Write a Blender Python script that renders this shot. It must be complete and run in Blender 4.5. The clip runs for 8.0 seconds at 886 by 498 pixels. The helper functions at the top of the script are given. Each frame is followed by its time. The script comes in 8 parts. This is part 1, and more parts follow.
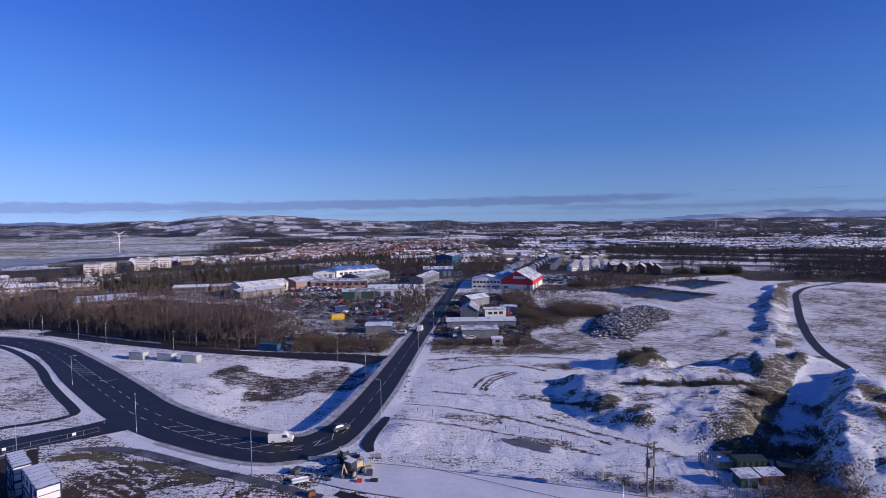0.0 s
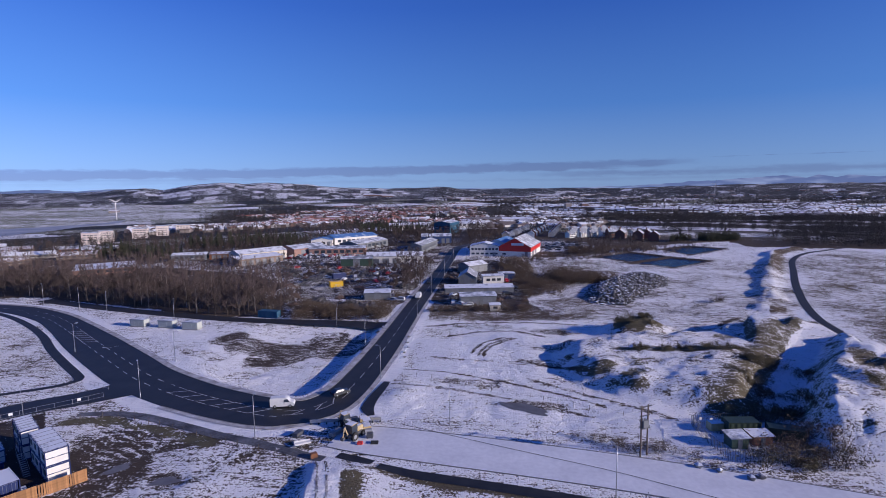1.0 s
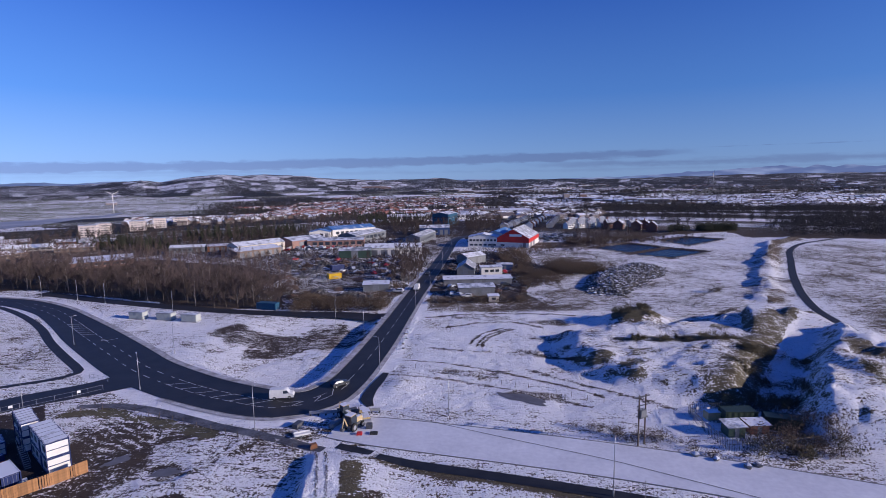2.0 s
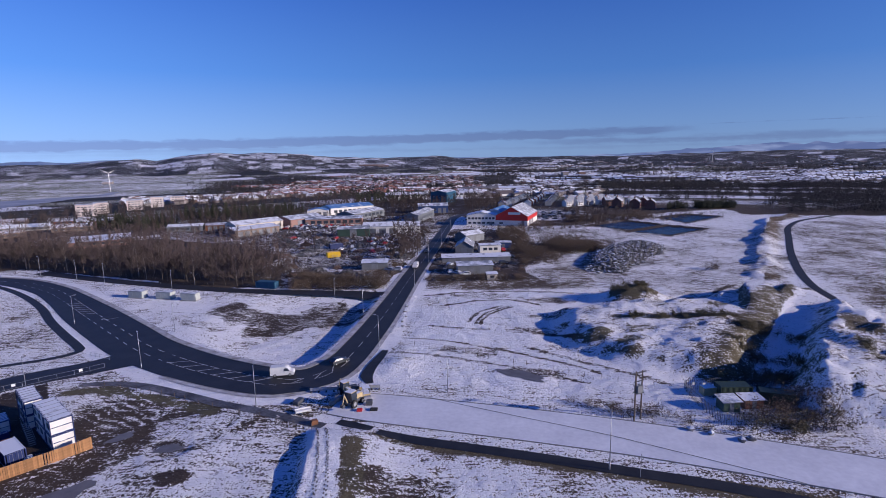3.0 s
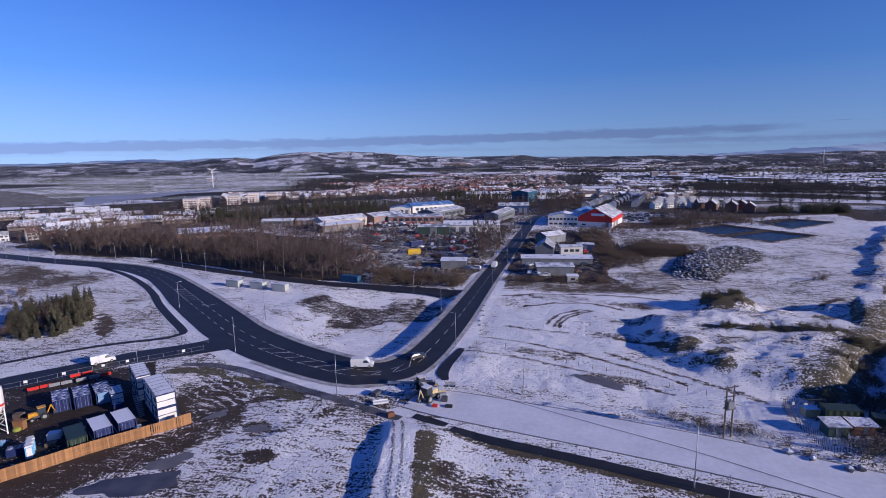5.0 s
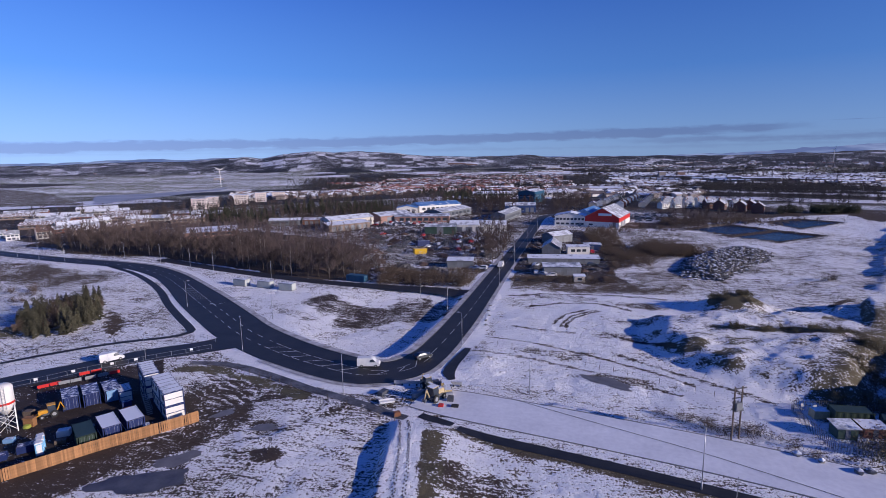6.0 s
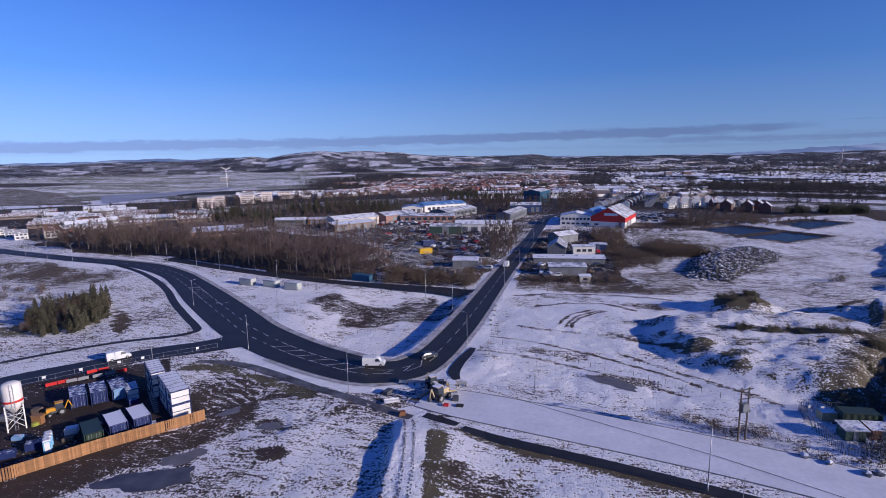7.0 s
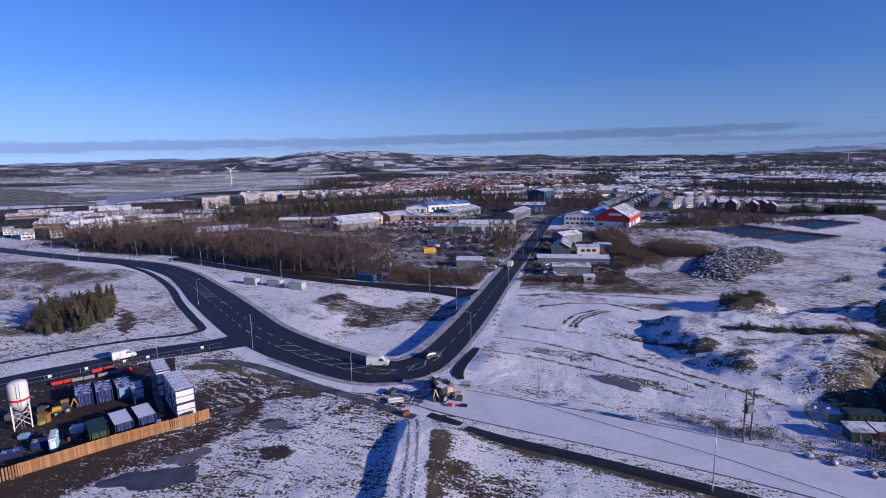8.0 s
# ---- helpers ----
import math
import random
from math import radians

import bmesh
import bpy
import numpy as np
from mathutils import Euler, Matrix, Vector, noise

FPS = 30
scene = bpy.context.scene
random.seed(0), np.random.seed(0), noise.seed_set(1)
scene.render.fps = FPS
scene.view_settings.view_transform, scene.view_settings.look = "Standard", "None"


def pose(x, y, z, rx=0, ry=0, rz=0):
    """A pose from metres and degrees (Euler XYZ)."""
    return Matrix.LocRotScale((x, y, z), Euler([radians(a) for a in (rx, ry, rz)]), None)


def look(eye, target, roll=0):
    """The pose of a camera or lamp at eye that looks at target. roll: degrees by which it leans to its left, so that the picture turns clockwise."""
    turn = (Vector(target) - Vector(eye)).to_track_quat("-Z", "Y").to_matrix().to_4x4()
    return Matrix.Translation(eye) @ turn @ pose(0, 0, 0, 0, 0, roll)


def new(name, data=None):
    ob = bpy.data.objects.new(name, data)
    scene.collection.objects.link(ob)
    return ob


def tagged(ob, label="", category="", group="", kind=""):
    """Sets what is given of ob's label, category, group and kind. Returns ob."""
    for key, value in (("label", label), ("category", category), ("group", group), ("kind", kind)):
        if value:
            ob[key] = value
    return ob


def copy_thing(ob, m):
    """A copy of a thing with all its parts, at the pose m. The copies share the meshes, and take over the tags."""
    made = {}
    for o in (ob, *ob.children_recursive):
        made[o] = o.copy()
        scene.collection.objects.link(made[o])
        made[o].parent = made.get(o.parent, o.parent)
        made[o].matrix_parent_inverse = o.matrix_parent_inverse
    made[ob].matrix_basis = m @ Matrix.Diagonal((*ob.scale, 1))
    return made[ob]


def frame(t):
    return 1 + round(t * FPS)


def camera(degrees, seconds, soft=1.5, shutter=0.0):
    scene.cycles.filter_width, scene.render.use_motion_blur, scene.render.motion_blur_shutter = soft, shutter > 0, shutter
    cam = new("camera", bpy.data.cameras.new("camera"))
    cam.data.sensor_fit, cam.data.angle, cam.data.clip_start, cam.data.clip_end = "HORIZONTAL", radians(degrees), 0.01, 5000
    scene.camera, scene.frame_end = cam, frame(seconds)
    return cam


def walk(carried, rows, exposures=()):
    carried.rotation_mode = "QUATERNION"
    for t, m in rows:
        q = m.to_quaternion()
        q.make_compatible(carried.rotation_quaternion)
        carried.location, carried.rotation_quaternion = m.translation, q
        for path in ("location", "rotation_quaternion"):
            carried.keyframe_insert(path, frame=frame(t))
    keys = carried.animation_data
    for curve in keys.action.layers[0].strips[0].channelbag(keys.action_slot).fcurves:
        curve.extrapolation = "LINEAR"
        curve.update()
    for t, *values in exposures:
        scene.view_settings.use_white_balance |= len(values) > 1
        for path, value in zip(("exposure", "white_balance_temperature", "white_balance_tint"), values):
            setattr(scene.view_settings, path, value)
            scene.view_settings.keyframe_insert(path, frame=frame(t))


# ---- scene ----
import itertools

# ---------------- camera ----------------
cam = camera(79.47, 8.0, soft=0.75)
EYE = (0.0, 0.0, 48.0)
PATH = [  # seconds, yaw, pitch, roll: a hovering camera that tilts down in steps and then pans
    (0.0, 0.656, -3.219, 0.549), (0.4, 0.590, -3.260, 0.590), (0.5, 0.569, -3.746, 0.598), (0.6, 0.545, -5.190, 0.615), (0.7, 0.520, -6.690, 0.630), (0.8, 0.495, -6.735, 0.650),
    (1.0, 0.451, -6.749, 0.682), (1.2, 0.410, -6.765, 0.715), (2.3, 0.180, -7.890, 0.925), (2.4, 0.160, -7.950, 0.940), (2.5, 0.139, -8.374, 0.957), (2.6, 0.120, -9.150, 0.975),
    (2.7, 0.100, -9.985, 0.992), (3.0, 0.054, -10.022, 1.037), (3.5, 0.0, -10.0, 1.1), (3.6, 0.52, -10.0, 1.09), (3.7, 1.73, -9.995, 1.06), (3.8, 2.70, -9.99, 1.035), (3.9, 2.92, -9.99, 1.03),
    (4.0, 3.113, -9.992, 1.021), (4.1, 3.29, -9.99, 1.01), (4.2, 4.03, -9.985, 0.98), (4.3, 5.30, -9.98, 0.94), (4.4, 6.54, -9.977, 0.90), (4.5, 7.25, -9.976, 0.874), (4.6, 7.65, -9.975, 0.873),
    (4.7, 7.97, -9.973, 0.872), (4.8, 8.37, -9.97, 0.871), (4.9, 8.62, -9.97, 0.87), (5.0, 8.71, -9.969, 0.885), (6.5, 9.745, -10.007, 0.857), (7.0, 9.992, -10.017, 0.878),
    (7.5, 10.208, -10.04, 0.89), (8.0, 10.414, -10.027, 0.91),
]
walk(cam, [(t, pose(*EYE, 90 + p, r, y)) for t, y, p, r in PATH], [(0.0, -0.08, 6050, 18.0), (8.0, -0.08, 6050, 18.0)])

# ---------------- sky, sun, exposure ----------------
SUN_ELEVATION, SUN_AZIMUTH = radians(16), radians(106)
world = bpy.data.worlds.new("winter_sky")
scene.world = world
world.use_nodes = True


def build_sky():
    nt = world.node_tree
    n, l = nt.nodes, nt.links
    sky = n.new("ShaderNodeTexSky")
    sky.sky_type, sky.sun_disc = "NISHITA", False
    sky.sun_elevation, sky.sun_rotation = SUN_ELEVATION, SUN_AZIMUTH
    sky.air_density, sky.dust_density, sky.ozone_density = 1.0, 0.3, 2.5
    sky.altitude = 200
    co = n.new("ShaderNodeTexCoord")
    sep = n.new("ShaderNodeSeparateXYZ")
    l.new(co.outputs["Generated"], sep.inputs[0])
    # long thin cloud sheets low over the horizon, in azimuth and height over the level
    def mth(op, u, v=None, w=None):
        k = n.new("ShaderNodeMath")
        k.operation = op
        for i, q in enumerate((u, v, w)):
            if isinstance(q, (int, float)):
                k.inputs[i].default_value = q
            elif q is not None:
                l.new(q, k.inputs[i])
        return k.outputs[0]

    def fade(q, width):
        k = n.new("ShaderNodeMapRange")
        k.interpolation_type = "SMOOTHSTEP"
        k.inputs["From Min"].default_value, k.inputs["From Max"].default_value = 0.0, width
        l.new(q, k.inputs["Value"])
        return k.outputs[0]

    azim = mth("MULTIPLY", mth("ARCTAN2", sep.outputs["X"], sep.outputs["Y"]), 57.2958)
    elev = mth("MULTIPLY", mth("ARCSINE", sep.outputs["Z"]), 57.2958)
    flat = n.new("ShaderNodeCombineXYZ")
    l.new(azim, flat.inputs["X"])
    l.new(mth("MULTIPLY", elev, 4.5), flat.inputs["Y"])

    def drift(scale, detail):
        k = n.new("ShaderNodeTexNoise")
        k.inputs["Scale"].default_value, k.inputs["Detail"].default_value, k.inputs["Roughness"].default_value = scale, detail, 0.62
        l.new(flat.outputs[0], k.inputs["Vector"])
        return mth("SUBTRACT", k.outputs["Fac"], 0.5)

    wisp, swell = drift(0.42, 6), drift(0.10, 3)
    total = None
    for az_mid, az_half, az_soft, el_mid, slope, half, soft, ragged, strength in (
            (-31, 56, 9, 1.33, 0.013, 0.58, 0.32, 0.8, 0.80), (-50, 40, 12, 0.85, 0.0, 0.42, 0.5, 0.5, 0.45), (14, 12, 6, 1.95, 0.018, 0.42, 0.28, 0.9, 0.75), (38, 34, 14, 1.20, 0.004, 0.50, 0.5, 0.9, 0.62),
            (29, 4.5, 2.5, 2.46, 0.0, 0.05, 0.12, 0.35, 0.8), (36.5, 3.0, 2.0, 2.44, 0.0, 0.03, 0.10, 0.3, 0.7), (20, 4, 3, 1.78, 0.02, 0.05, 0.14, 0.4, 0.6), (-8, 70, 10, 0.55, 0.0, 0.30, 0.4, 0.7, 0.25), (60, 18, 9, 2.2, 0.01, 0.25, 0.3, 0.9, 0.6)):
        rise = mth("SUBTRACT", mth("SUBTRACT", elev, el_mid), mth("MULTIPLY", mth("SUBTRACT", azim, az_mid), slope))
        edge = mth("ADD", mth("SUBTRACT", half, mth("ABSOLUTE", rise)), mth("MULTIPLY_ADD", wisp, ragged, mth("MULTIPLY", swell, ragged)))
        span = mth("ADD", mth("SUBTRACT", az_half, mth("ABSOLUTE", mth("SUBTRACT", azim, az_mid))), mth("MULTIPLY", swell, az_soft * 2.0))
        sheet = mth("MULTIPLY", mth("MULTIPLY", fade(edge, soft), fade(span, az_soft)), strength)
        total = sheet if total is None else mth("MAXIMUM", total, sheet)
    mix = n.new("ShaderNodeMix")
    mix.data_type = "RGBA"
    l.new(total, mix.inputs["Factor"])
    # a crisp cold-air blue: the sky's own light mixed with a clear winter gradient
    tint = n.new("ShaderNodeVectorMath")
    tint.operation, tint.inputs[1].default_value = "MULTIPLY", (0.42, 0.72, 1.55)
    l.new(sky.outputs[0], tint.inputs[0])
    grad = n.new("ShaderNodeValToRGB")
    cr = grad.color_ramp
    stops = [(0.0, (0.34, 0.53, 0.83)), (0.05, (0.27, 0.48, 0.85)), (0.14, (0.125, 0.33, 0.80)), (0.30, (0.055, 0.18, 0.66)), (0.45, (0.028, 0.11, 0.52)), (0.75, (0.012, 0.055, 0.30)), (1.0, (0.01, 0.04, 0.22))]
    while len(cr.elements) < len(stops):
        cr.elements.new(0.5)
    for el, (p_, c_) in zip(cr.elements, stops):
        el.position, el.color = p_, (*c_, 1)
    l.new(sep.outputs["Z"], grad.inputs[0])
    up = n.new("ShaderNodeVectorMath")
    up.operation, up.inputs["Scale"].default_value = "SCALE", 10.0
    l.new(grad.outputs[0], up.inputs[0])
    # clear air scatters least at right angles to the sun
    face = n.new("ShaderNodeVectorMath")
    face.operation = "DOT_PRODUCT"
    face.inputs[1].default_value = (math.sin(SUN_AZIMUTH) * math.cos(SUN_ELEVATION), math.cos(SUN_AZIMUTH) * math.cos(SUN_ELEVATION), math.sin(SUN_ELEVATION))
    l.new(co.outputs["Generated"], face.inputs[0])
    square = n.new("ShaderNodeMath")
    square.operation = "MULTIPLY"
    l.new(face.outputs["Value"], square.inputs[0])
    l.new(face.outputs["Value"], square.inputs[1])
    phase = n.new("ShaderNodeMath")
    phase.operation, phase.inputs[1].default_value, phase.inputs[2].default_value = "MULTIPLY_ADD", 6.2, 6.7
    l.new(square.outputs[0], phase.inputs[0])
    lean = n.new("ShaderNodeMath")
    lean.operation, lean.inputs[1].default_value = "MULTIPLY_ADD", -1.8
    l.new(face.outputs["Value"], lean.inputs[0])
    l.new(phase.outputs[0], lean.inputs[2])
    l.new(lean.outputs[0], up.inputs["Scale"])
    both = n.new("ShaderNodeMix")
    both.data_type = "RGBA"
    both.inputs["Factor"].default_value = 0.9
    l.new(tint.outputs[0], both.inputs["A"])
    l.new(up.outputs[0], both.inputs["B"])
    l.new(both.outputs["Result"], mix.inputs["A"])
    grey = n.new("ShaderNodeVectorMath")
    grey.operation, grey.inputs[1].default_value = "MULTIPLY", (0.68, 0.61, 0.68)
    l.new(both.outputs["Result"], grey.inputs[0])
    l.new(grey.outputs[0], mix.inputs["B"])
    bg = n["Background"]
    bg.inputs["Strength"].default_value = 0.10
    l.new(mix.outputs["Result"], bg.inputs["Color"])


build_sky()
sun = new("sun", bpy.data.lights.new("sun", "SUN"))
sun.data.energy, sun.data.angle, sun.data.color = 5.0, radians(0.55), (1.0, 0.88, 0.76)
SUN_FROM = Vector((math.sin(SUN_AZIMUTH) * math.cos(SUN_ELEVATION), math.cos(SUN_AZIMUTH) * math.cos(SUN_ELEVATION), math.sin(SUN_ELEVATION)))
sun.matrix_world = look(SUN_FROM * 300, (0, 0, 0))

# ---------------- materials ----------------
def material(name, base, other=None, scale=2.0, rough=0.8, metal=0.0, bump=0.0, spread=0.5, fine=0.25, bump_scale=None, vary=0.0, dust=None, dust_at=0.55):
    """Two base colours mixed by noise at two scales, with fine relief; vary: brightness spread from object to object; dust: a second colour on upward faces (lying snow)."""
    m = bpy.data.materials.new(name)
    m.use_nodes = True
    nt = m.node_tree
    n, l = nt.nodes, nt.links
    bsdf = n["Principled BSDF"]
    bsdf.inputs["Roughness"].default_value, bsdf.inputs["Metallic"].default_value = rough, metal
    co = n.new("ShaderNodeTexCoord")
    big, small = n.new("ShaderNodeTexNoise"), n.new("ShaderNodeTexNoise")
    for node, s, d in ((big, scale, 4), (small, scale * 9, 3)):
        node.inputs["Scale"].default_value, node.inputs["Detail"].default_value = s, d
        l.new(co.outputs["Object"], node.inputs["Vector"])
    add = n.new("ShaderNodeMix")
    add.data_type = "FLOAT"
    add.inputs["Factor"].default_value = fine
    l.new(big.outputs["Fac"], add.inputs["A"])
    l.new(small.outputs["Fac"], add.inputs["B"])
    ramp = n.new("ShaderNodeValToRGB")
    ramp.color_ramp.elements[0].position, ramp.color_ramp.elements[1].position = 0.5 - spread / 2 * 0.6, 0.5 + spread / 2 * 0.6
    other = other or tuple(c * 0.75 for c in base)
    ramp.color_ramp.elements[0].color, ramp.color_ramp.elements[1].color = (*base, 1), (*other, 1)
    l.new(add.outputs["Result"], ramp.inputs[0])
    out = ramp.outputs[0]
    if vary:
        info, mul, hsv = n.new("ShaderNodeObjectInfo"), n.new("ShaderNodeMapRange"), n.new("ShaderNodeHueSaturation")
        mul.inputs["To Min"].default_value, mul.inputs["To Max"].default_value = 1 - vary, 1 + vary
        l.new(info.outputs["Random"], mul.inputs["Value"])
        l.new(mul.outputs[0], hsv.inputs["Value"])
        l.new(out, hsv.inputs["Color"])
        out = hsv.outputs[0]
    if dust:
        geo, sep, rng, mix, addn = (n.new("ShaderNodeNewGeometry"), n.new("ShaderNodeSeparateXYZ"), n.new("ShaderNodeMapRange"), n.new("ShaderNodeMix"), n.new("ShaderNodeMath"))
        l.new(geo.outputs["Normal"], sep.inputs[0])
        addn.operation = "ADD"
        l.new(sep.outputs["Z"], addn.inputs[0])
        sub = n.new("ShaderNodeMath")
        sub.operation, sub.inputs[1].default_value, sub.inputs[2].default_value = "MULTIPLY_ADD", 0.9, -0.45
        l.new(add.outputs["Result"], sub.inputs[0])
        l.new(sub.outputs[0], addn.inputs[1])
        rng.inputs["From Min"].default_value, rng.inputs["From Max"].default_value = dust_at - 0.06, dust_at + 0.06
        l.new(addn.outputs[0], rng.inputs["Value"])
        mix.data_type = "RGBA"
        mix.inputs["B"].default_value = (*dust, 1)
        l.new(rng.outputs[0], mix.inputs["Factor"])
        l.new(out, mix.inputs["A"])
        out = mix.outputs["Result"]
    l.new(out, bsdf.inputs["Base Color"])
    if bump:
        b = n.new("ShaderNodeBump")
        b.inputs["Strength"].default_value, b.inputs["Distance"].default_value = 0.6, bump
        l.new(small.outputs["Fac"], b.inputs["Height"])
        l.new(b.outputs[0], bsdf.inputs["Normal"])
    return m


SNOW = (0.93, 0.925, 0.93)


def ground_material():
    """Thin snow over rough grass and bare soil; the cover comes from the ground's own 'snow', 'brown' and 'green' attributes, the breakup from noise."""
    m = bpy.data.materials.new("snowy_ground")
    m.use_nodes = True
    nt = m.node_tree
    n, l = nt.nodes, nt.links
    bsdf = n["Principled BSDF"]
    bsdf.inputs["Roughness"].default_value = 0.85
    bsdf.inputs["Specular IOR Level"].default_value = 0.2
    co = n.new("ShaderNodeTexCoord")

    comb = n.new("ShaderNodeMapping")
    comb.inputs["Rotation"].default_value, comb.inputs["Scale"].default_value = (0, 0, 0.5), (0.26, 1.0, 1.0)
    l.new(co.outputs["Object"], comb.inputs["Vector"])

    def nz(scale, detail, rough=0.6, vec=None, bend=0.0):
        t = n.new("ShaderNodeTexNoise")
        t.inputs["Distortion"].default_value = bend
        t.inputs["Scale"].default_value, t.inputs["Detail"].default_value, t.inputs["Roughness"].default_value = scale, detail, rough
        l.new(vec or co.outputs["Object"], t.inputs["Vector"])
        return t.outputs["Fac"]

    def at(name):
        a = n.new("ShaderNodeAttribute")
        a.attribute_name = name
        return a.outputs["Fac"]

    def mth(op, a, b=None, c=None):
        k = n.new("ShaderNodeMath")
        k.operation = op
        for i, v in enumerate((a, b, c)):
            if v is None:
                continue
            if isinstance(v, (int, float)):
                k.inputs[i].default_value = v
            else:
                l.new(v, k.inputs[i])
        return k.outputs[0]

    def mixc(f, a, b):
        k = n.new("ShaderNodeMix")
        k.data_type = "RGBA"
        for s, v in (("Factor", f), ("A", a), ("B", b)):
            if isinstance(v, tuple):
                k.inputs[s].default_value = (*v, 1)
            elif isinstance(v, (int, float)):
                k.inputs[s].default_value = v
            else:
                l.new(v, k.inputs[s])
        return k.outputs["Result"]

    broad, mid, tuft, grain, rows = nz(0.05, 4), nz(0.32, 6, 0.65), nz(2.2, 4, 0.65), nz(5.5, 3), nz(1.15, 4, 0.6, comb.outputs[0], 0.8)
    terms = [mth("MULTIPLY_ADD", v, k, -0.5 * k) for v, k in ((broad, 0.4), (mid, 0.7), (tuft, 1.5), (grain, 0.85), (rows, 1.0))]
    mixed = mth("ADD", mth("ADD", mth("ADD", terms[0], terms[1]), mth("ADD", terms[2], terms[3])), terms[4])
    # mixed lies around zero; the cover attribute shifts it
    lift = mth("MULTIPLY_ADD", at("snow"), 1.0, -0.55)
    rng = n.new("ShaderNodeMapRange")
    rng.interpolation_type = "SMOOTHSTEP"
    rng.inputs["From Min"].default_value, rng.inputs["From Max"].default_value = -0.07, 0.06
    l.new(mth("ADD", mixed, lift), rng.inputs["Value"])
    grass = mixc(tuft, (0.062, 0.046, 0.033), (0.135, 0.100, 0.066))
    soil = mixc(mid, (0.030, 0.023, 0.021), (0.068, 0.050, 0.043))
    green = mixc(mid, (0.095, 0.105, 0.050), (0.18, 0.19, 0.105))
    under = mixc(at("brown"), soil, grass)
    under = mixc(at("green"), under, green)
    # dark woodland, its cool tint also standing in for far haze
    under = mixc(at("wood"), under, mixc(mid, (0.016, 0.019, 0.021), (0.034, 0.034, 0.034)))
    soft = n.new("ShaderNodeMapRange")
    soft.inputs["From Min"].default_value, soft.inputs["From Max"].default_value = 0.36, 0.64
    l.new(mth("MULTIPLY_ADD", rows, 0.5, mth("MULTIPLY", mid, 0.5)), soft.inputs["Value"])
    snow = mixc(soft.outputs[0], SNOW, (0.74, 0.74, 0.78))
    col = mixc(rng.outputs[0], under, snow)
    l.new(col, bsdf.inputs["Base Color"])
    b = n.new("ShaderNodeBump")
    b.inputs["Strength"].default_value, b.inputs["Distance"].default_value = 0.9, 0.50
    l.new(mth("MULTIPLY_ADD", grain, 0.22, mth("ADD", mth("MULTIPLY", tuft, 0.65), mth("MULTIPLY_ADD", mid, 0.9, rows))), b.inputs["Height"])
    l.new(b.outputs[0], bsdf.inputs["Normal"])
    return m


M_GROUND = ground_material()
M_ASPHALT = material("wet_asphalt", (0.012, 0.0125, 0.014), (0.026, 0.026, 0.028), 0.25, 0.6, bump=0.01)
M_PATH = material("dark_path_asphalt", (0.010, 0.010, 0.012), (0.024, 0.024, 0.026), 0.4, 0.65, bump=0.01)
M_SNOWROAD = material("smooth_snow", (0.78, 0.79, 0.83), (0.58, 0.59, 0.64), 0.12, 0.8, bump=0.05, fine=0.4, spread=0.6)
M_SLUSH = material("slushy_verge", (0.66, 0.66, 0.69), (0.15, 0.13, 0.115), 0.45, 0.8, bump=0.06, spread=0.75)
M_HALFPATH = material("path_half_under_snow", (0.014, 0.014, 0.017), (0.17, 0.175, 0.20), 0.22, 0.75, bump=0.03, spread=0.5, fine=0.35)
M_PAINT = material("worn_road_paint", (0.62, 0.62, 0.60), (0.35, 0.35, 0.35), 1.2, 0.6)
M_KERB = material("concrete_kerb", (0.34, 0.33, 0.32), (0.22, 0.22, 0.22), 1.5, 0.85)
M_WATER = material("still_pond_water", (0.012, 0.014, 0.03), (0.018, 0.018, 0.032), 0.3, 0.2, bump=0.45)

# ---------------- the lie of the land ----------------
MAIN_ROAD = [  # x, y, width
    (-430, 282, 9), (-301, 243, 9), (-229, 224, 9), (-196, 217, 9.5), (-172, 209.5, 10.5), (-150.2, 196.4, 10.9), (-134, 182.6, 12), (-122, 171.4, 13.4),
    (-112, 162, 14.5), (-92, 143.5, 15), (-78, 131, 14.5), (-61, 119.5, 14), (-47, 112.5, 13.5), (-36, 109, 13), (-28.5, 112, 11.5),
    (-24.3, 121, 9.2), (-21.8, 135, 8.5), (-19.6, 152, 8.2), (-17.0, 177, 7.6), (-13.8, 210, 7.3), (-9.4, 250, 7.3), (-4, 300, 7.3),
    (0.8, 350, 7.3), (5.5, 400, 7.3), (13, 425, 7), (30, 446, 6.5), (60, 458, 6), (100, 462, 6)]
NEW_ROAD = [(-22, 98.5, 9), (-14, 96.5, 11), (0, 92.8, 11.5), (15, 88.7, 11.5), (30, 84.2, 11.5), (46, 78.5, 11.5), (70, 69, 11.5), (110, 52, 11.5)]
FOOTPATH = [(-12.5, 86.4, 1.6), (-11, 85.8, 2.0), (-4.8, 83.8, 2.5), (4.4, 81.2, 2.5), (12.8, 78.7, 2.6), (20.4, 76.3, 2.6), (28, 73.8, 2.6), (45, 68, 2.6), (80, 53, 2.6)]
SIDE_ROAD = [(-73, 129.5, 15), (-78, 124.6, 12), (-84, 119, 9.5), (-95, 111.8, 9), (-103, 103.2, 9), (-111, 95.8, 9), (-118, 88, 9), (-135, 68, 9)]
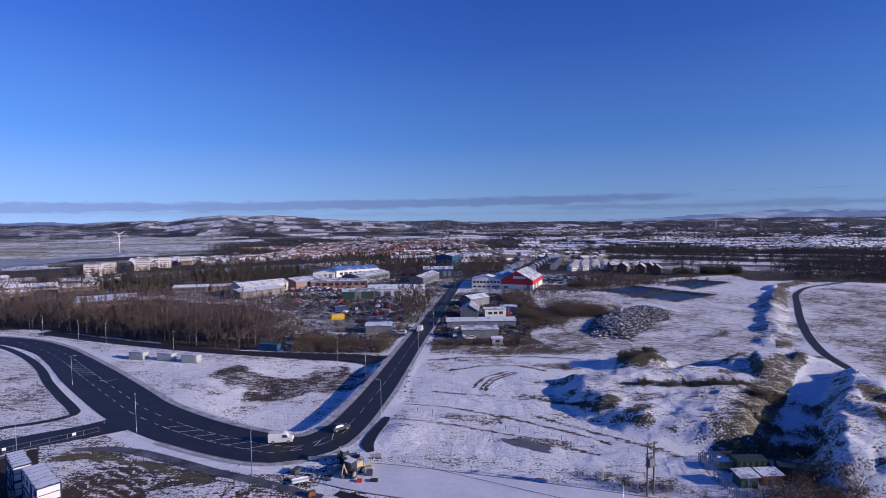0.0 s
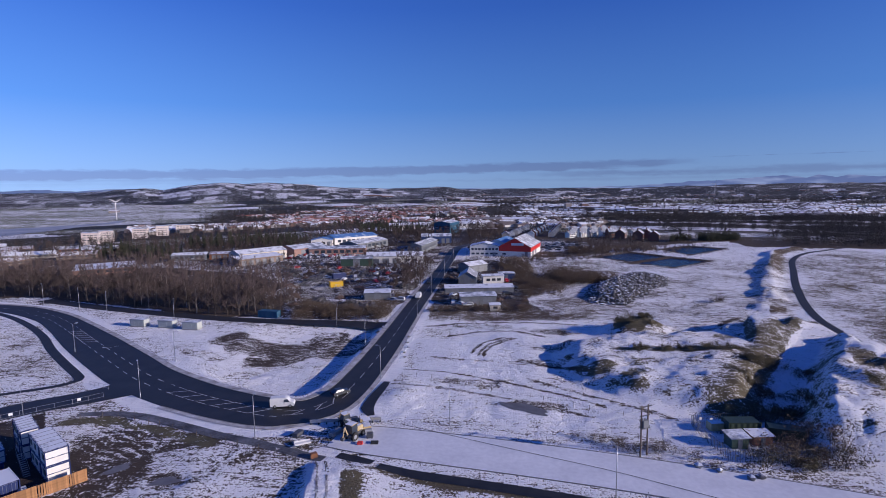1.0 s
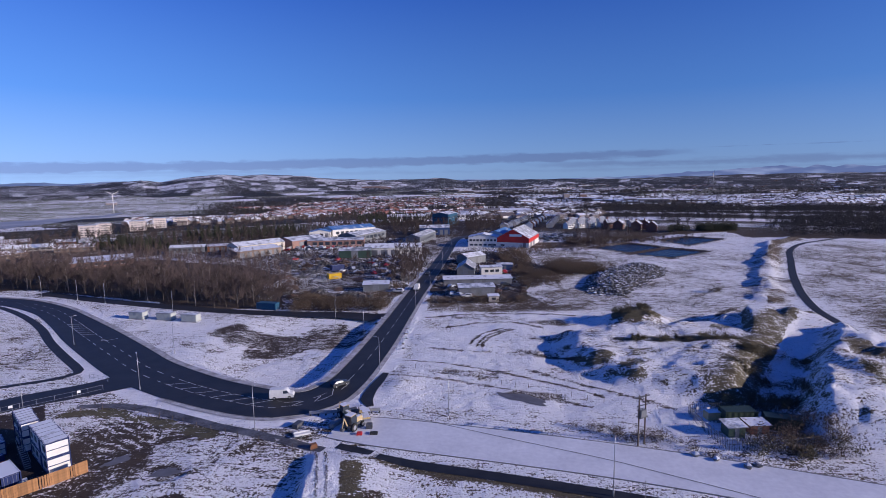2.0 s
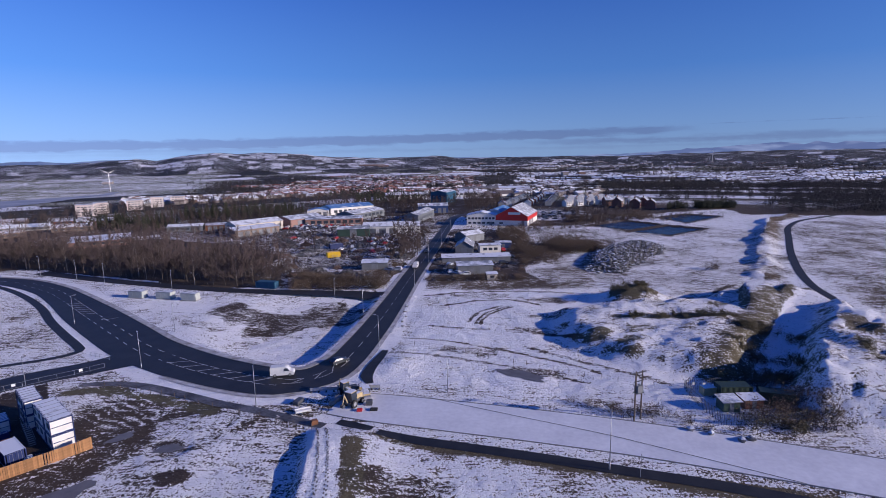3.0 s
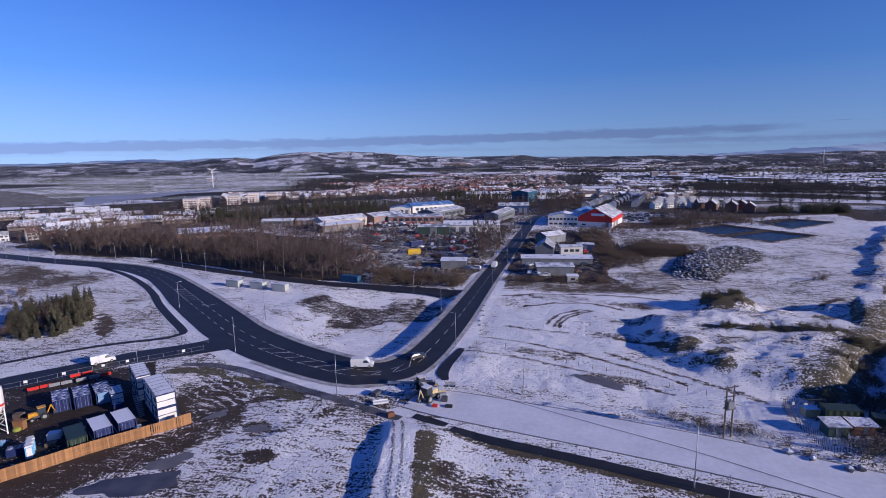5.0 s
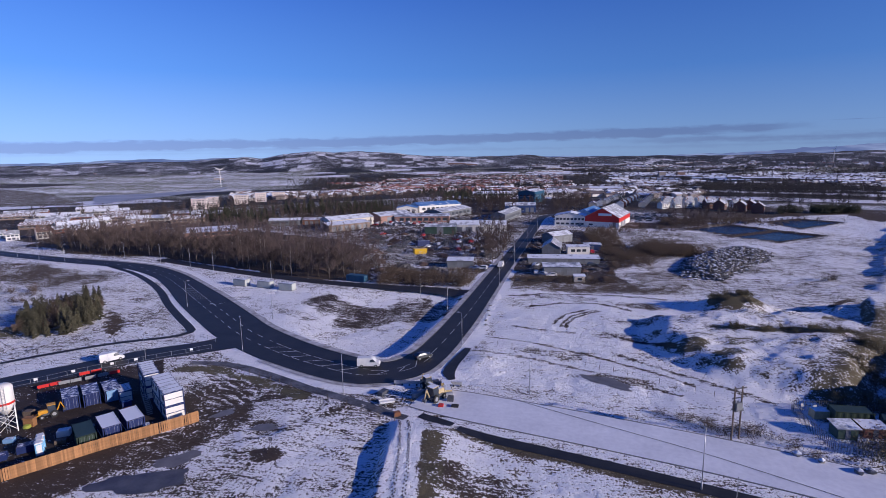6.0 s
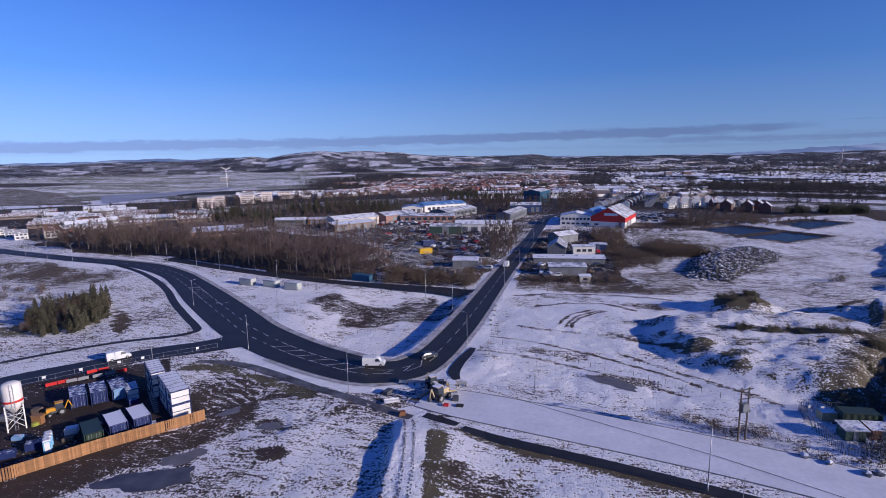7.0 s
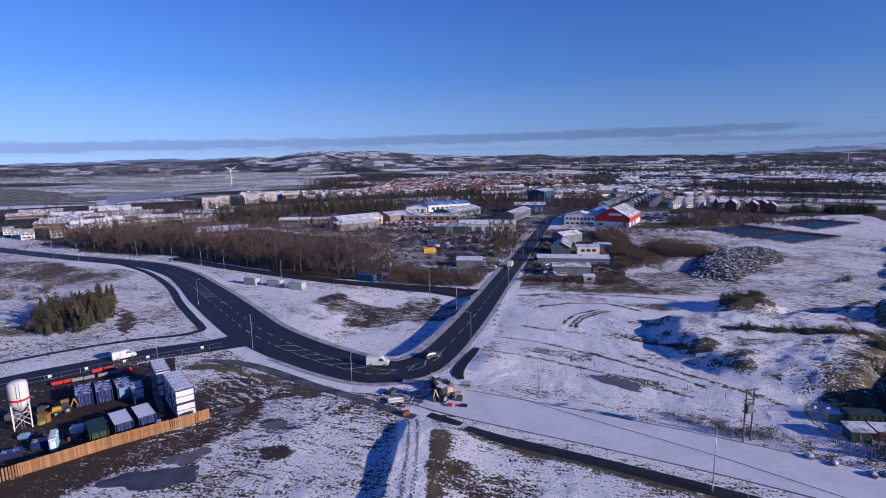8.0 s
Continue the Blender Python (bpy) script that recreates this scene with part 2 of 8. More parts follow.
CYCLE_PATH = [(-190, 211, 2.2), (-170.2, 199.9, 2.3), (-151.3, 186, 2.4), (-134.4, 170.8, 2.5), (-120.9, 156.3, 2.5), (-106.4, 142.2, 2.5), (-97.4, 133.8, 2.4), (-94.4, 129.8, 2.2), (-97.6, 125.4, 2.0), (-106, 120.9, 1.9), (-113, 116, 1.8), (-121, 108.6, 1.8), (-129, 100, 1.8), (-141, 87, 1.8)]
SERVICE_ROAD = [(-178, 229, 6), (-167, 224, 6), (-139, 212, 6), (-105, 199.5, 6), (-77, 191, 6), (-53, 187, 6), (-35.5, 185, 6.5), (-19, 181, 8)]
QUARRY_TRACK = [(290, 388, 3.2), (265, 372.5, 3.2), (238, 355.5, 3.2), (211, 325, 3.2), (186, 285, 3.2), (165, 251, 3.2), (147, 219.5, 3.2), (136.7, 199.5, 3.2), (129.5, 183, 3.2), (125.6, 169.5, 3.2), (123, 158, 3.2), (121.4, 148, 3.2), (119, 125, 3.2), (110, 95, 3.2)]
GULLY = [(112, 158, 4.2), (101, 147, 2.8), (91, 134.5, 1.2), (80, 122, 0.3), (72, 111, -0.3), (66, 103, -0.3), (60, 95, 0.0)]  # x, y, floor height
SPOIL = [(34, 127), (33, 142), (36, 152), (50, 157), (75, 160), (92, 168), (106, 176), (114, 162), (100, 148), (84, 137), (72, 121), (62, 110), (48, 117)]
BANK = [(250, 384), (221, 361), (176, 291), (139, 230), (121, 198)]
PONDS = [[(96.7, 351), (114.3, 327), (143, 348.6), (126, 373.6)], [(111.5, 321.5), (130.5, 304.6), (161, 326.5), (144, 344)], [(156, 387), (163, 357), (202, 388), (184.5, 405)]]  # corners of the settling ponds, anticlockwise
WATER_Z = -0.3


def ease(a, b, v):
    s = np.clip((np.asarray(v, dtype=float) - a) / (b - a), 0, 1)
    return s * s * (3 - 2 * s)


def lattice(ix, iy, seed):
    h = (ix.astype(np.int64) * 374761393 + iy.astype(np.int64) * 668265263 + seed * 974634777) & 0xFFFFFFFF
    h = ((h ^ (h >> 13)) * 1274126177) & 0xFFFFFFFF
    return ((h ^ (h >> 16)) & 0xFFFF) / 65535.0


def vnoise(x, y, seed=0):
    ix, iy = np.floor(x), np.floor(y)
    fx, fy = x - ix, y - iy
    fx, fy = fx * fx * (3 - 2 * fx), fy * fy * (3 - 2 * fy)
    a, b = lattice(ix, iy, seed), lattice(ix + 1, iy, seed)
    c, d = lattice(ix, iy + 1, seed), lattice(ix + 1, iy + 1, seed)
    return (a * (1 - fx) + b * fx) * (1 - fy) + (c * (1 - fx) + d * fx) * fy - 0.5


def fbm(x, y, seed=0, octaves=4):
    out, amp = 0, 1.0
    for i in range(octaves):
        out = out + amp * vnoise(x * 2 ** i, y * 2 ** i, seed + i)
        amp *= 0.5
    return out


def along(x, y, line):
    """Distance to a polyline, the signed side (positive to its left) and, where given, the distance past the half width."""
    if np.size(x) > 2000:
        near = (x > min(p[0] for p in line) - 220) & (x < max(p[0] for p in line) + 220) & (y > min(p[1] for p in line) - 220) & (y < max(p[1] for p in line) + 220)
        if not near.all():
            out = [np.full(np.shape(x), 1e9), np.zeros(np.shape(x)), np.full(np.shape(x), 1e9)]
            if near.any():
                for whole, bit in zip(out, along(x[near], y[near], line)):
                    whole[near] = bit
            return out
    best = np.full(np.shape(x), 1e9)
    side = np.zeros(np.shape(x))
    edge = np.full(np.shape(x), 1e9)
    for p, q in zip(line, line[1:]):
        dx, dy = q[0] - p[0], q[1] - p[1]
        s = np.clip(((x - p[0]) * dx + (y - p[1]) * dy) / (dx * dx + dy * dy), 0, 1)
        ex, ey = x - p[0] - s * dx, y - p[1] - s * dy
        d = np.hypot(ex, ey)
        near = d < best
        best = np.where(near, d, best)
        side = np.where(near, np.sign(dx * ey - dy * ex), side)
        if len(p) > 2:
            edge = np.minimum(edge, d - (p[2] + s * (q[2] - p[2])) / 2)
    return best, side, edge


def inside(x, y, poly):
    """Signed softness is left to the callers: 1 inside the polygon, 0 outside."""
    res = np.zeros(np.shape(x), dtype=bool)
    for (x0, y0), (x1, y1) in zip(poly, poly[1:] + poly[:1]):
        res ^= ((y0 > y) != (y1 > y)) & (x < (x1 - x0) * (y - y0) / (y1 - y0 + 1e-12) + x0)
    return res


# height of the far skyline over the level, in degrees, against the azimuth
SKY_AZ = [-70, -50, -46, -42, -38, -35, -32, -29.6, -28, -25.8, -23, -20.7, -17.8, -15.4, -11.8, -8.3, -3.5, -1.2, 1.7, 7.8, 13, 18.8, 22, 25, 28, 30.2, 31.8, 33.7, 34.5, 35.7, 36.5, 38.7, 50, 70]
SKY_EL = [-0.3, -0.35, -0.38, -0.32, -0.22, -0.28, -0.05, 0.1, -0.1, 0.37, 0.56, 0.41, 0.54, 0.33, 0.04, -0.19, -0.28, -0.07, -0.4, -0.42, -0.42, -0.42, -0.36, -0.30, -0.22, -0.18, -0.15, -0.18, -0.15, -0.15, -0.12, -0.15, -0.2, -0.3]
# far mountains behind it, with the haze painted into them
FAR_EL = [-0.2, -0.2, -0.18, -0.1, 0.05, -0.1, 0.12, 0.0, -0.1, 0.0, 0.0, 0.0, 0.0, 0.0, 0.0, -0.15, -0.2, -0.2, -0.33, -0.33, -0.33, -0.22, 0.02, 0.17, 0.30, 0.47, 0.58, 0.32, 0.58, 0.38, 0.6, 0.42, 0.2, -0.1]


def shore(x, y, quad):
    """Metres inside a convex anticlockwise quad (negative outside), with a slightly uneven edge."""
    d = np.full(np.shape(x), 1e9)
    for (x0, y0), (x1, y1) in zip(quad, quad[1:] + quad[:1]):
        d = np.minimum(d, ((x1 - x0) * (y - y0) - (y1 - y0) * (x - x0)) / math.hypot(x1 - x0, y1 - y0))
    return d + 0.6 * vnoise(x / 5, y / 5, 77)


def terrain(x, y):
    x, y = np.asarray(x, dtype=float), np.asarray(y, dtype=float)
    r, az = np.hypot(x, y), np.degrees(np.arctan2(x, y))
    roads = np.minimum.reduce([along(x, y, w)[2] for w in (MAIN_ROAD, NEW_ROAD, FOOTPATH, SIDE_ROAD, CYCLE_PATH, SERVICE_ROAD, QUARRY_TRACK)])
    yard = ((x + 88) * 0.72 + (y - 80) * 0.69, -(x + 88) * 0.69 + (y - 80) * 0.72)
    flat = ease(30, 22, np.abs(yard[0])) * ease(46, 36, np.abs(yard[1]))
    free = ease(1.0, 9.0, roads) * (1 - flat * 0.9)
    near = ease(900, 500, r)
    z = free * near * (0.7 * fbm(x / 22, y / 22, 3, 5) + 0.22 * fbm(x / 2.6, y / 2.6, 5, 3))
    # the field inside the bend lies below the road
    d_main, s_main, e_main = along(x, y, MAIN_ROAD)
    field = ease(-75, -48, x) * ease(190, 175, y) * ease(100, 110, y) * (s_main > 0)
    z = z - 2.3 * field * ease(2.2, 6.5, e_main)
    for px, py, pr in ((-57.8, 64.6, 8), (-56.2, 71, 4.5), (-57.6, 86.6, 3.4), (-47.2, 82.6, 3.4), (16.2, 110.6, 6.5)):
        z = z * ease(pr * 0.8, pr * 1.3, np.hypot(x - px, y - py))
    # the trodden track runs along a low bank with a steep west side
    lee = x - np.interp(y, [40, 68, 86], [-19.5, -21.8, -23.6])
    z = z + 1.45 * ease(-1.8, 0.4, lee + 0.8 * fbm(x / 3, y / 3, 9, 3)) * ease(18, 4, lee) * ease(90, 83, y)
    # spoil plateau with a steep west scarp, a brown knoll and a step
    wob = 2.4 * fbm(x / 11, y / 11, 11, 3)
    d = along(x, y, SPOIL + SPOIL[:1])[0]
    sd = np.where(inside(x, y, SPOIL), d, -d) + wob
    plateau = ease(-6.0, 3.2, sd) * (3.5 + 1.6 * fbm(x / 16, y / 16, 21, 4) + 0.8 * fbm(x / 5, y / 5, 23, 4))
    knoll = 4.2 * np.exp(-(((x - 61) / 10.5) ** 2 + ((y - 169) / 8) ** 2) ** 1.6) * (1 + 0.4 * fbm(x / 4, y / 4, 25, 3))
    step = (x - 99) * 0.90 - (y - 176) * 0.43
    plateau = plateau + 1.9 * ease(-1.2, 1.6, step) * ease(14, 5, step) * ease(143, 152, y) * ease(182, 174, y)
    east = 6.4 * ease(80, 93, y + 0.45 * (x - 85)) * ease(184, 160, y) * ease(130, 107, x) * ease(1, 8, along(x, y, QUARRY_TRACK)[2]) * ease(64, 76, x - 0.55 * (y - 104))
    east = np.maximum(east, 1.2 * np.exp(-(((x - 76) / 5) ** 2 + ((y - 96) / 6) ** 2)))
    east = east + ease(0.5, 3, east) * 2.0 * fbm(x / 7, y / 7, 27, 4)
    rough = np.maximum(np.maximum(plateau, knoll), east)
    gd, gs, _ = along(x, y, [g[:2] for g in GULLY])
    gz = np.interp(y, [g[1] for g in GULLY[::-1]], [g[2] for g in GULLY[::-1]])
    carve = ease(2.5, 9.5, gd + 2.2 * fbm(x / 6, y / 6, 31, 4)) * ease(164, 156, y) + ease(156, 164, y)
    z = z * (1 - ease(0.3, 1.5, rough)) + np.where(rough > gz, gz * ease(0.0, 1.0, rough) * (1 - carve) + rough * carve, rough)
    z = z + 0.8 * np.exp(-(((x + 10.8) / 4.5) ** 2 + ((y - 118) / 6) ** 2))
    # long bank beside the track
    d, s, _ = along(x, y, BANK)
    z = z + (2.1 + 1.8 * fbm(x / 14, y / 14, 43, 4)) * np.exp(-((d + 3.0 * fbm(x / 8, y / 8, 41, 4)) / 4.2) ** 2)
    # ponds
    for quad in PONDS:
        k = shore(x, y, quad)
        z = np.where(k > -5, (z + ease(-5, -2.5, k) * (0.35 - z)) * ease(1.2, 0.0, k) - 1.5 * ease(-0.2, 2.5, k), z)
    # beyond the site the land falls to a wide valley and rises to the hills
    z = z - 26 * ease(450, 1500, r)
    z = z + ease(500, 1100, r) * 9 * fbm(x / 420, y / 420, 51, 4)
    crest = 48 + 4300 * np.tan(np.radians(np.interp(az, SKY_AZ, SKY_EL)))
    crest = crest + 9 * fbm(az / 1.6, r / 900, 61, 4)
    hill = ease(2100, 4300, r)
    z = z * (1 - hill) + crest * hill * (0.9 + 0.1 * hill) + (hill * (1 - hill)) * 40 * fbm(x / 500, y / 500, 71, 4)
    return z


def grid_mesh(name, xs, ys, zs, rows, cols, mat, attrs=None):
    me = bpy.data.meshes.new(name)
    co = np.stack([xs, ys, zs], 1).astype(np.float32)
    i = np.arange(rows * cols).reshape(rows, cols)
    quads = np.stack([i[:-1, :-1].ravel(), i[:-1, 1:].ravel(), i[1:, 1:].ravel(), i[1:, :-1].ravel()], 1)
    me.vertices.add(len(co))
    me.vertices.foreach_set("co", co.ravel())
    me.loops.add(quads.size)
    me.loops.foreach_set("vertex_index", quads.ravel().astype(np.int32))
    me.polygons.add(len(quads))
    me.polygons.foreach_set("loop_start", np.arange(0, quads.size, 4, dtype=np.int32))
    me.polygons.foreach_set("use_smooth", np.ones(len(quads), dtype=bool))
    me.update(calc_edges=True)
    for key, val in (attrs or {}).items():
        a = me.attributes.new(key, "FLOAT", "POINT")
        a.data.foreach_set("value", val.astype(np.float32))
    me.materials.append(mat)
    return me


def blob(x, y, cx, cy, a, b, turn=0.0, rough=0.5, seed=5):
    u = (x - cx) * math.cos(turn) + (y - cy) * math.sin(turn)
    v = -(x - cx) * math.sin(turn) + (y - cy) * math.cos(turn)
    return ease(1.15, 0.7, np.hypot(u / a, v / b) + rough * fbm(x / (a * 0.4 + 1), y / (a * 0.4 + 1), seed, 4))


COMPOUND = [(-60.5, 84), (-68.5, 75.5), (-80.5, 60.5), (-100, 40), (-150, 50), (-118, 84), (-100, 101), (-88, 110), (-80, 100)]
BELT = [(-290, 262), (-240, 242), (-178, 232), (-140, 217), (-104, 203), (-76, 195), (-60, 194), (-62, 225), (-78, 262), (-120, 300), (-180, 325), (-290, 300)]
YARDS = [(-62, 192), (-24, 186), (-4, 330), (10, 430), (-120, 480), (-190, 350), (-80, 265)]


def cover(x, y, z, steep):
    """Snow cover, share of grass (against soil) and share of green, over the plan."""
    r, az = np.hypot(x, y), np.degrees(np.arctan2(x, y))
    wx, wy = x + 5 * fbm(x / 12, y / 12, 91, 3), y + 5 * fbm(x / 12, y / 12, 95, 3)
    snow = 0.63 + 0.26 * fbm(x / 30, y / 30, 81, 4)
    brown = 0.55 + 0.6 * fbm(x / 25, y / 25, 83, 3)
    green, wood = 0 * x, 0 * x

    def lay(mask, s=None, b=None, g=None, w=0.0):
        nonlocal snow, brown, green, wood
        wood = wood * (1 - mask) + mask * w
        if s is not None:
            snow = snow * (1 - mask) + mask * (s + 0.22 * fbm(x / 9, y / 9, 85, 3))
        if b is not None:
            brown = brown * (1 - mask) + mask * b
        if g is not None:
            green = green * (1 - mask) + mask * g

    # rough ground before the road, with a trodden track and a strip of dead grass
    front = ease(112, 104, y + 0.42 * x + 27) * ease(-16, -22, x) * (r < 170)
    lay(front * ease(-75, -60, x), 0.62, 0.3)
    lay(blob(x, y, -66, 99, 9, 6, -0.6, 0.8, 8), 0.50, 0.1)
    lay(blob(x, y, -47, 83, 4, 2.4, -0.3), 0.45, 0.1)
    lay(blob(x, y, -42.4, 74.2, 3.2, 2.0, 0.2), 0.22, 0.1)
    lay(blob(x, y, -62, 97, 12, 7, -0.6, 0.6, 7), 0.55, 0.05)
    track = along(x, y, [(-23, 91), (-20.8, 82), (-18, 67), (-15, 40)])[0]
    lay(ease(3.4, 2.4, track), 0.86, 0.3)
    lay(ease(2.4, 1.2, along(x, y, [(-16.2, 82), (-15.4, 78), (-13.4, 66), (-10, 40)])[0]), 0.18, 1.0, 0.25)
    south = (y < 86 - 0.28 * (x + 12)) * ease(-15, -12, x) * (y < 95)
    lay(south * 1.0, 0.63, 0.9)
    lay(south * ease(2.0, 0.5, along(x, y, FOOTPATH)[2]), 0.25, 1.0, 0.2)
    lay(blob(x, y, -8, 71, 9, 4, -0.2, 0.5, 9), 0.35, 0.3)
    lay(ease(2.4, 1.0, along(x, y, [(-80, 105.2), (-74, 107.0), (-62.6, 103.4), (-54, 99.8), (-46, 96.2)])[0] + 1.2 * fbm(x / 3, y / 3, 135, 3)), 0.22, 1.0, 0.35)
    # verges and meadow
    lay(ease(5, 3, along(x, y, MAIN_ROAD)[2]) * (r < 300), 0.98, 0.3)
    lay(ease(-125, -112, x) * ease(-24, -30, x) * ease(113, 120, y) * ease(186, 178, y) * (along(x, y, MAIN_ROAD)[1] > 0), 0.76, 0.4)
    lay(blob(x, y, -48, 163, 23, 12, 0.0, 1.1, 13), 0.37, 0.0)
    lay(blob(x, y, -72, 150, 9, 3, -0.4, 0.9, 14), 0.55, 0.2)
    lay(blob(x, y, -95, 160, 18, 8, -0.4, 0.7, 15), 0.62, 0.4)
    lay(blob(x, y, 11, 107.5, 4, 1.5, -0.35, 0.6, 17), 0.40, 0.0)
    lay(blob(x, y, -1, 116, 5, 2.5, -0.3, 0.6, 43), 0.5, 0.2)
    lay(blob(x, y, 3, 110, 10, 4, -0.3, 0.8, 44), 0.54, 0.3)
    lay(blob(x, y, 14, 111, 8, 2.5, -0.25, 0.6, 18), 0.5, 0.15)
    lay(blob(x, y, 30, 100, 16, 5, -0.3, 0.8, 19), 0.62, 0.5)
    lay(ease(-14, -6, x) * ease(62, 44, x) * ease(102, 112, y + 0.3 * x) * ease(196, 184, y), 0.80, 0.5)
    for bx, by, a, b, sn in ((6, 126, 9, 3, 0.5), (24, 140, 8, 4, 0.55), (14, 178, 12, 4, 0.55), (34, 172, 8, 4, 0.5), (20, 112, 10, 3, 0.42), (30, 152, 6, 3, 0.55)):
        lay(blob(x, y, bx, by, a, b, -0.2, 0.8, int(by)), sn, 0.4)
    # meadow with wheel tracks
    for path, s_, wd in (([(-13.5, 136.8), (-2.6, 134.1), (10.3, 128.4), (18.9, 123.2), (25.5, 118.7), (34, 111)], 0.22, 0.12), ([(-12, 124.6), (-4, 123.4), (8, 119), (20, 112.6), (30, 106)], 0.42, 0.25), ([(22, 140), (28, 136), (36, 128)], 0.3, 0.4), ([(-5, 146), (4, 143), (12, 142)], 0.45, 0.4), ([(0, 168), (10, 172), (22, 172), (30, 166)], 0.3, 0.35), ([(-8, 180), (4, 183), (20, 184), (44, 180)], 0.4, 0.5), *[([(u + k * 2.1, v - k * 1.3) for u, v in ((7.7, 147.5), (8.2, 150), (9, 152.5), (10.4, 155.8), (12.2, 158.6), (15.3, 161.6), (18.8, 163.8))], 0.34, 0.22) for k in (-0.5, 0.4, 1.0)],
                         ([(20, 128), (30, 119), (38, 112)], 0.5, 0.35), ([(36, 113), (42, 108), (46, 104)], 0.4, 0.6), ([(92, 178), (100, 184), (106, 178), (104, 170)], 0.3, 0.5), ([(95, 175), (102, 180), (103, 172)], 0.3, 0.4),
                         ([(-64, 96), (-56, 93), (-50, 95), (-46, 99)], 0.3, 0.6), ([(-58, 88), (-54, 94), (-52, 100)], 0.35, 0.5)):
        lay(ease(wd + 0.5, wd, along(x + 0.6 * fbm(x / 2, y / 2, 88, 2), y, path)[0]), s_, 0.2)
    lay(blob(x, y, -15, 140, 3, 10, 0.1, 0.5, 41), 0.9)
    lay(blob(x, y, -12, 112, 8, 7, 0.1, 0.4, 42), 0.85, 0.9)
    # spoil mound, hollow and banks
    hump = inside(x, y, SPOIL) | (np.hypot(x - 92, y - 118) < 30)
    lay(hump * 1.0, 0.68, 0.8)
    lay(ease(0.42, 0.75, steep) * (r < 280) * (x > 25) * (y > 92) * ease(-0.12, 0.18, fbm(x / 7, y / 7, 131, 3)), 0.28, 0.95, 0.25)
    for bx, by, a, b, t, sn in ((61, 170, 8, 7, 0.3, 0.1), (56, 141, 9, 2.5, 0.0, 0.25), (70, 141, 9, 3, 0.0, 0.12), (38, 128, 4, 3, 0.3, 0.35), (45, 124, 4, 2.5, 0.3, 0.3), (58, 110, 3, 6, -0.6, 0.3), (89, 107, 4, 8, 0.3, 0.2), (50, 132, 5, 3, 0.5, 0.42), (80, 152, 4, 2.5, 0.2, 0.3)):
        lay(blob(x, y, bx, by, a, b, t, 0.7, int(bx)), sn, 0.9, 0.3)
    lay(inside(wx, wy, [(59, 103), (69, 120), (81, 137), (105, 160), (111, 157), (92, 136), (81, 123), (69, 107)]) * 1.0, 0.44, 0.95, 0.3)
    gd, gs, _ = along(x, y, [q[:2] for q in GULLY])
    lay(((gs > 0) | (gd < 4.0)) * ease(26, 20, gd) * (y < 166) * (y > 96), 0.78, 0.6)
    lay(ease(0.55, 0.9, steep) * (r < 280) * (x > 60) * (y > 96), 0.45, 0.95, 0.2)
    lay((gs < 0) * ease(3.5, 5.5, gd) * ease(15, 10, gd + 3 * fbm(x / 5, y / 5, 28, 3)) * (y < 164) * ease(103, 110, y), 0.36, 1.0, 0.25)
    # thinner snow on the bank's nose, a darker colour in place of shade
    lay(blob(x, y, 92, 106, 15, 18, 0.3, 0.7, 61), 0.54, 0.9)
    lay(blob(x, y, 100, 124, 4, 9, -0.3, 0.8, 27), 0.28, 1.0, 0.2)
    lay(blob(x, y, 92, 128, 5, 3, 0.8, 0.7, 25), 0.46, 0.6, 0.3)
    lay(blob(x, y, 72, 106, 4, 3, 0.8, 0.7, 26), 0.42, 0.6, 0.3)
    d, s, _ = along(x, y, BANK)
    lay(ease(8, 3, np.abs(d - 1)) * (s > 0), 0.30, 1.0)
    lay(ease(60, 75, x) * ease(196, 206, y) * ease(345, 320, y) * ease(190, 160, x), 0.60, 0.6)
    # frosty rough pasture east of the track
    _, s_t, e_t = along(x, y, QUARRY_TRACK)
    east = (s_t > 0) * ease(1.5, 8, e_t) * ease(110, 130, x) * (r < 430)
    lay(east, 0.52, 0.95)
    # woodland floor, industrial yards, works compound
    lay(inside(wx, wy, BELT) * 1.0, 0.12, 0.75)
    lay(inside(wx, wy, YARDS) * 1.0, 0.41, 0.15)
    lay(inside(wx, wy, [(-6, 192), (34, 200), (42, 300), (30, 345), (4, 345), (-8, 250)]) * 1.0, 0.29, 0.1)
    lay(blob(x, y, 45, 265, 18, 40, -0.2, 0.6, 29), 0.40, 0.9)
    lay(blob(x, y, 66, 300, 30, 42, -0.2, 0.7, 36), 0.50, 0.8)
    lay(blob(x, y, 64, 268, 18, 20, -0.2, 0.6, 38), 0.36, 0.9)
    lay(ease(183, 190, y) * ease(207, 200, y) * ease(-10, -4, x) * ease(62, 48, x), 0.36, 0.8)
    lay(blob(x, y, 55, 215, 20, 12, 0.2, 0.7, 30), 0.46, 0.9)
    lay(blob(x, y, 120, 262, 30, 18, 0.5, 0.7, 34), 0.58, 0.8)
    lay(blob(x, y, 75, 235, 25, 14, 0.3, 0.6, 31), 0.55, 0.7)
    comp = along(x, y, COMPOUND + COMPOUND[:1])[0]
    lay((inside(x, y, COMPOUND) * 1.0), 0.22, 0.0)
    lay(ease(8.5, 5.5, along(x, y, [(-63, 94), (-58.5, 84), (-65.5, 74), (-78, 57), (-90, 43)])[0] + 2 * fbm(x / 5, y / 5, 33, 3)) * (1 - inside(x, y, COMPOUND)), 0.27, 0.25)
    comb_ = np.sin((x * 0.62 - y * 0.78) * 4.2 + 5 * fbm(x / 3, y / 3, 137, 3))
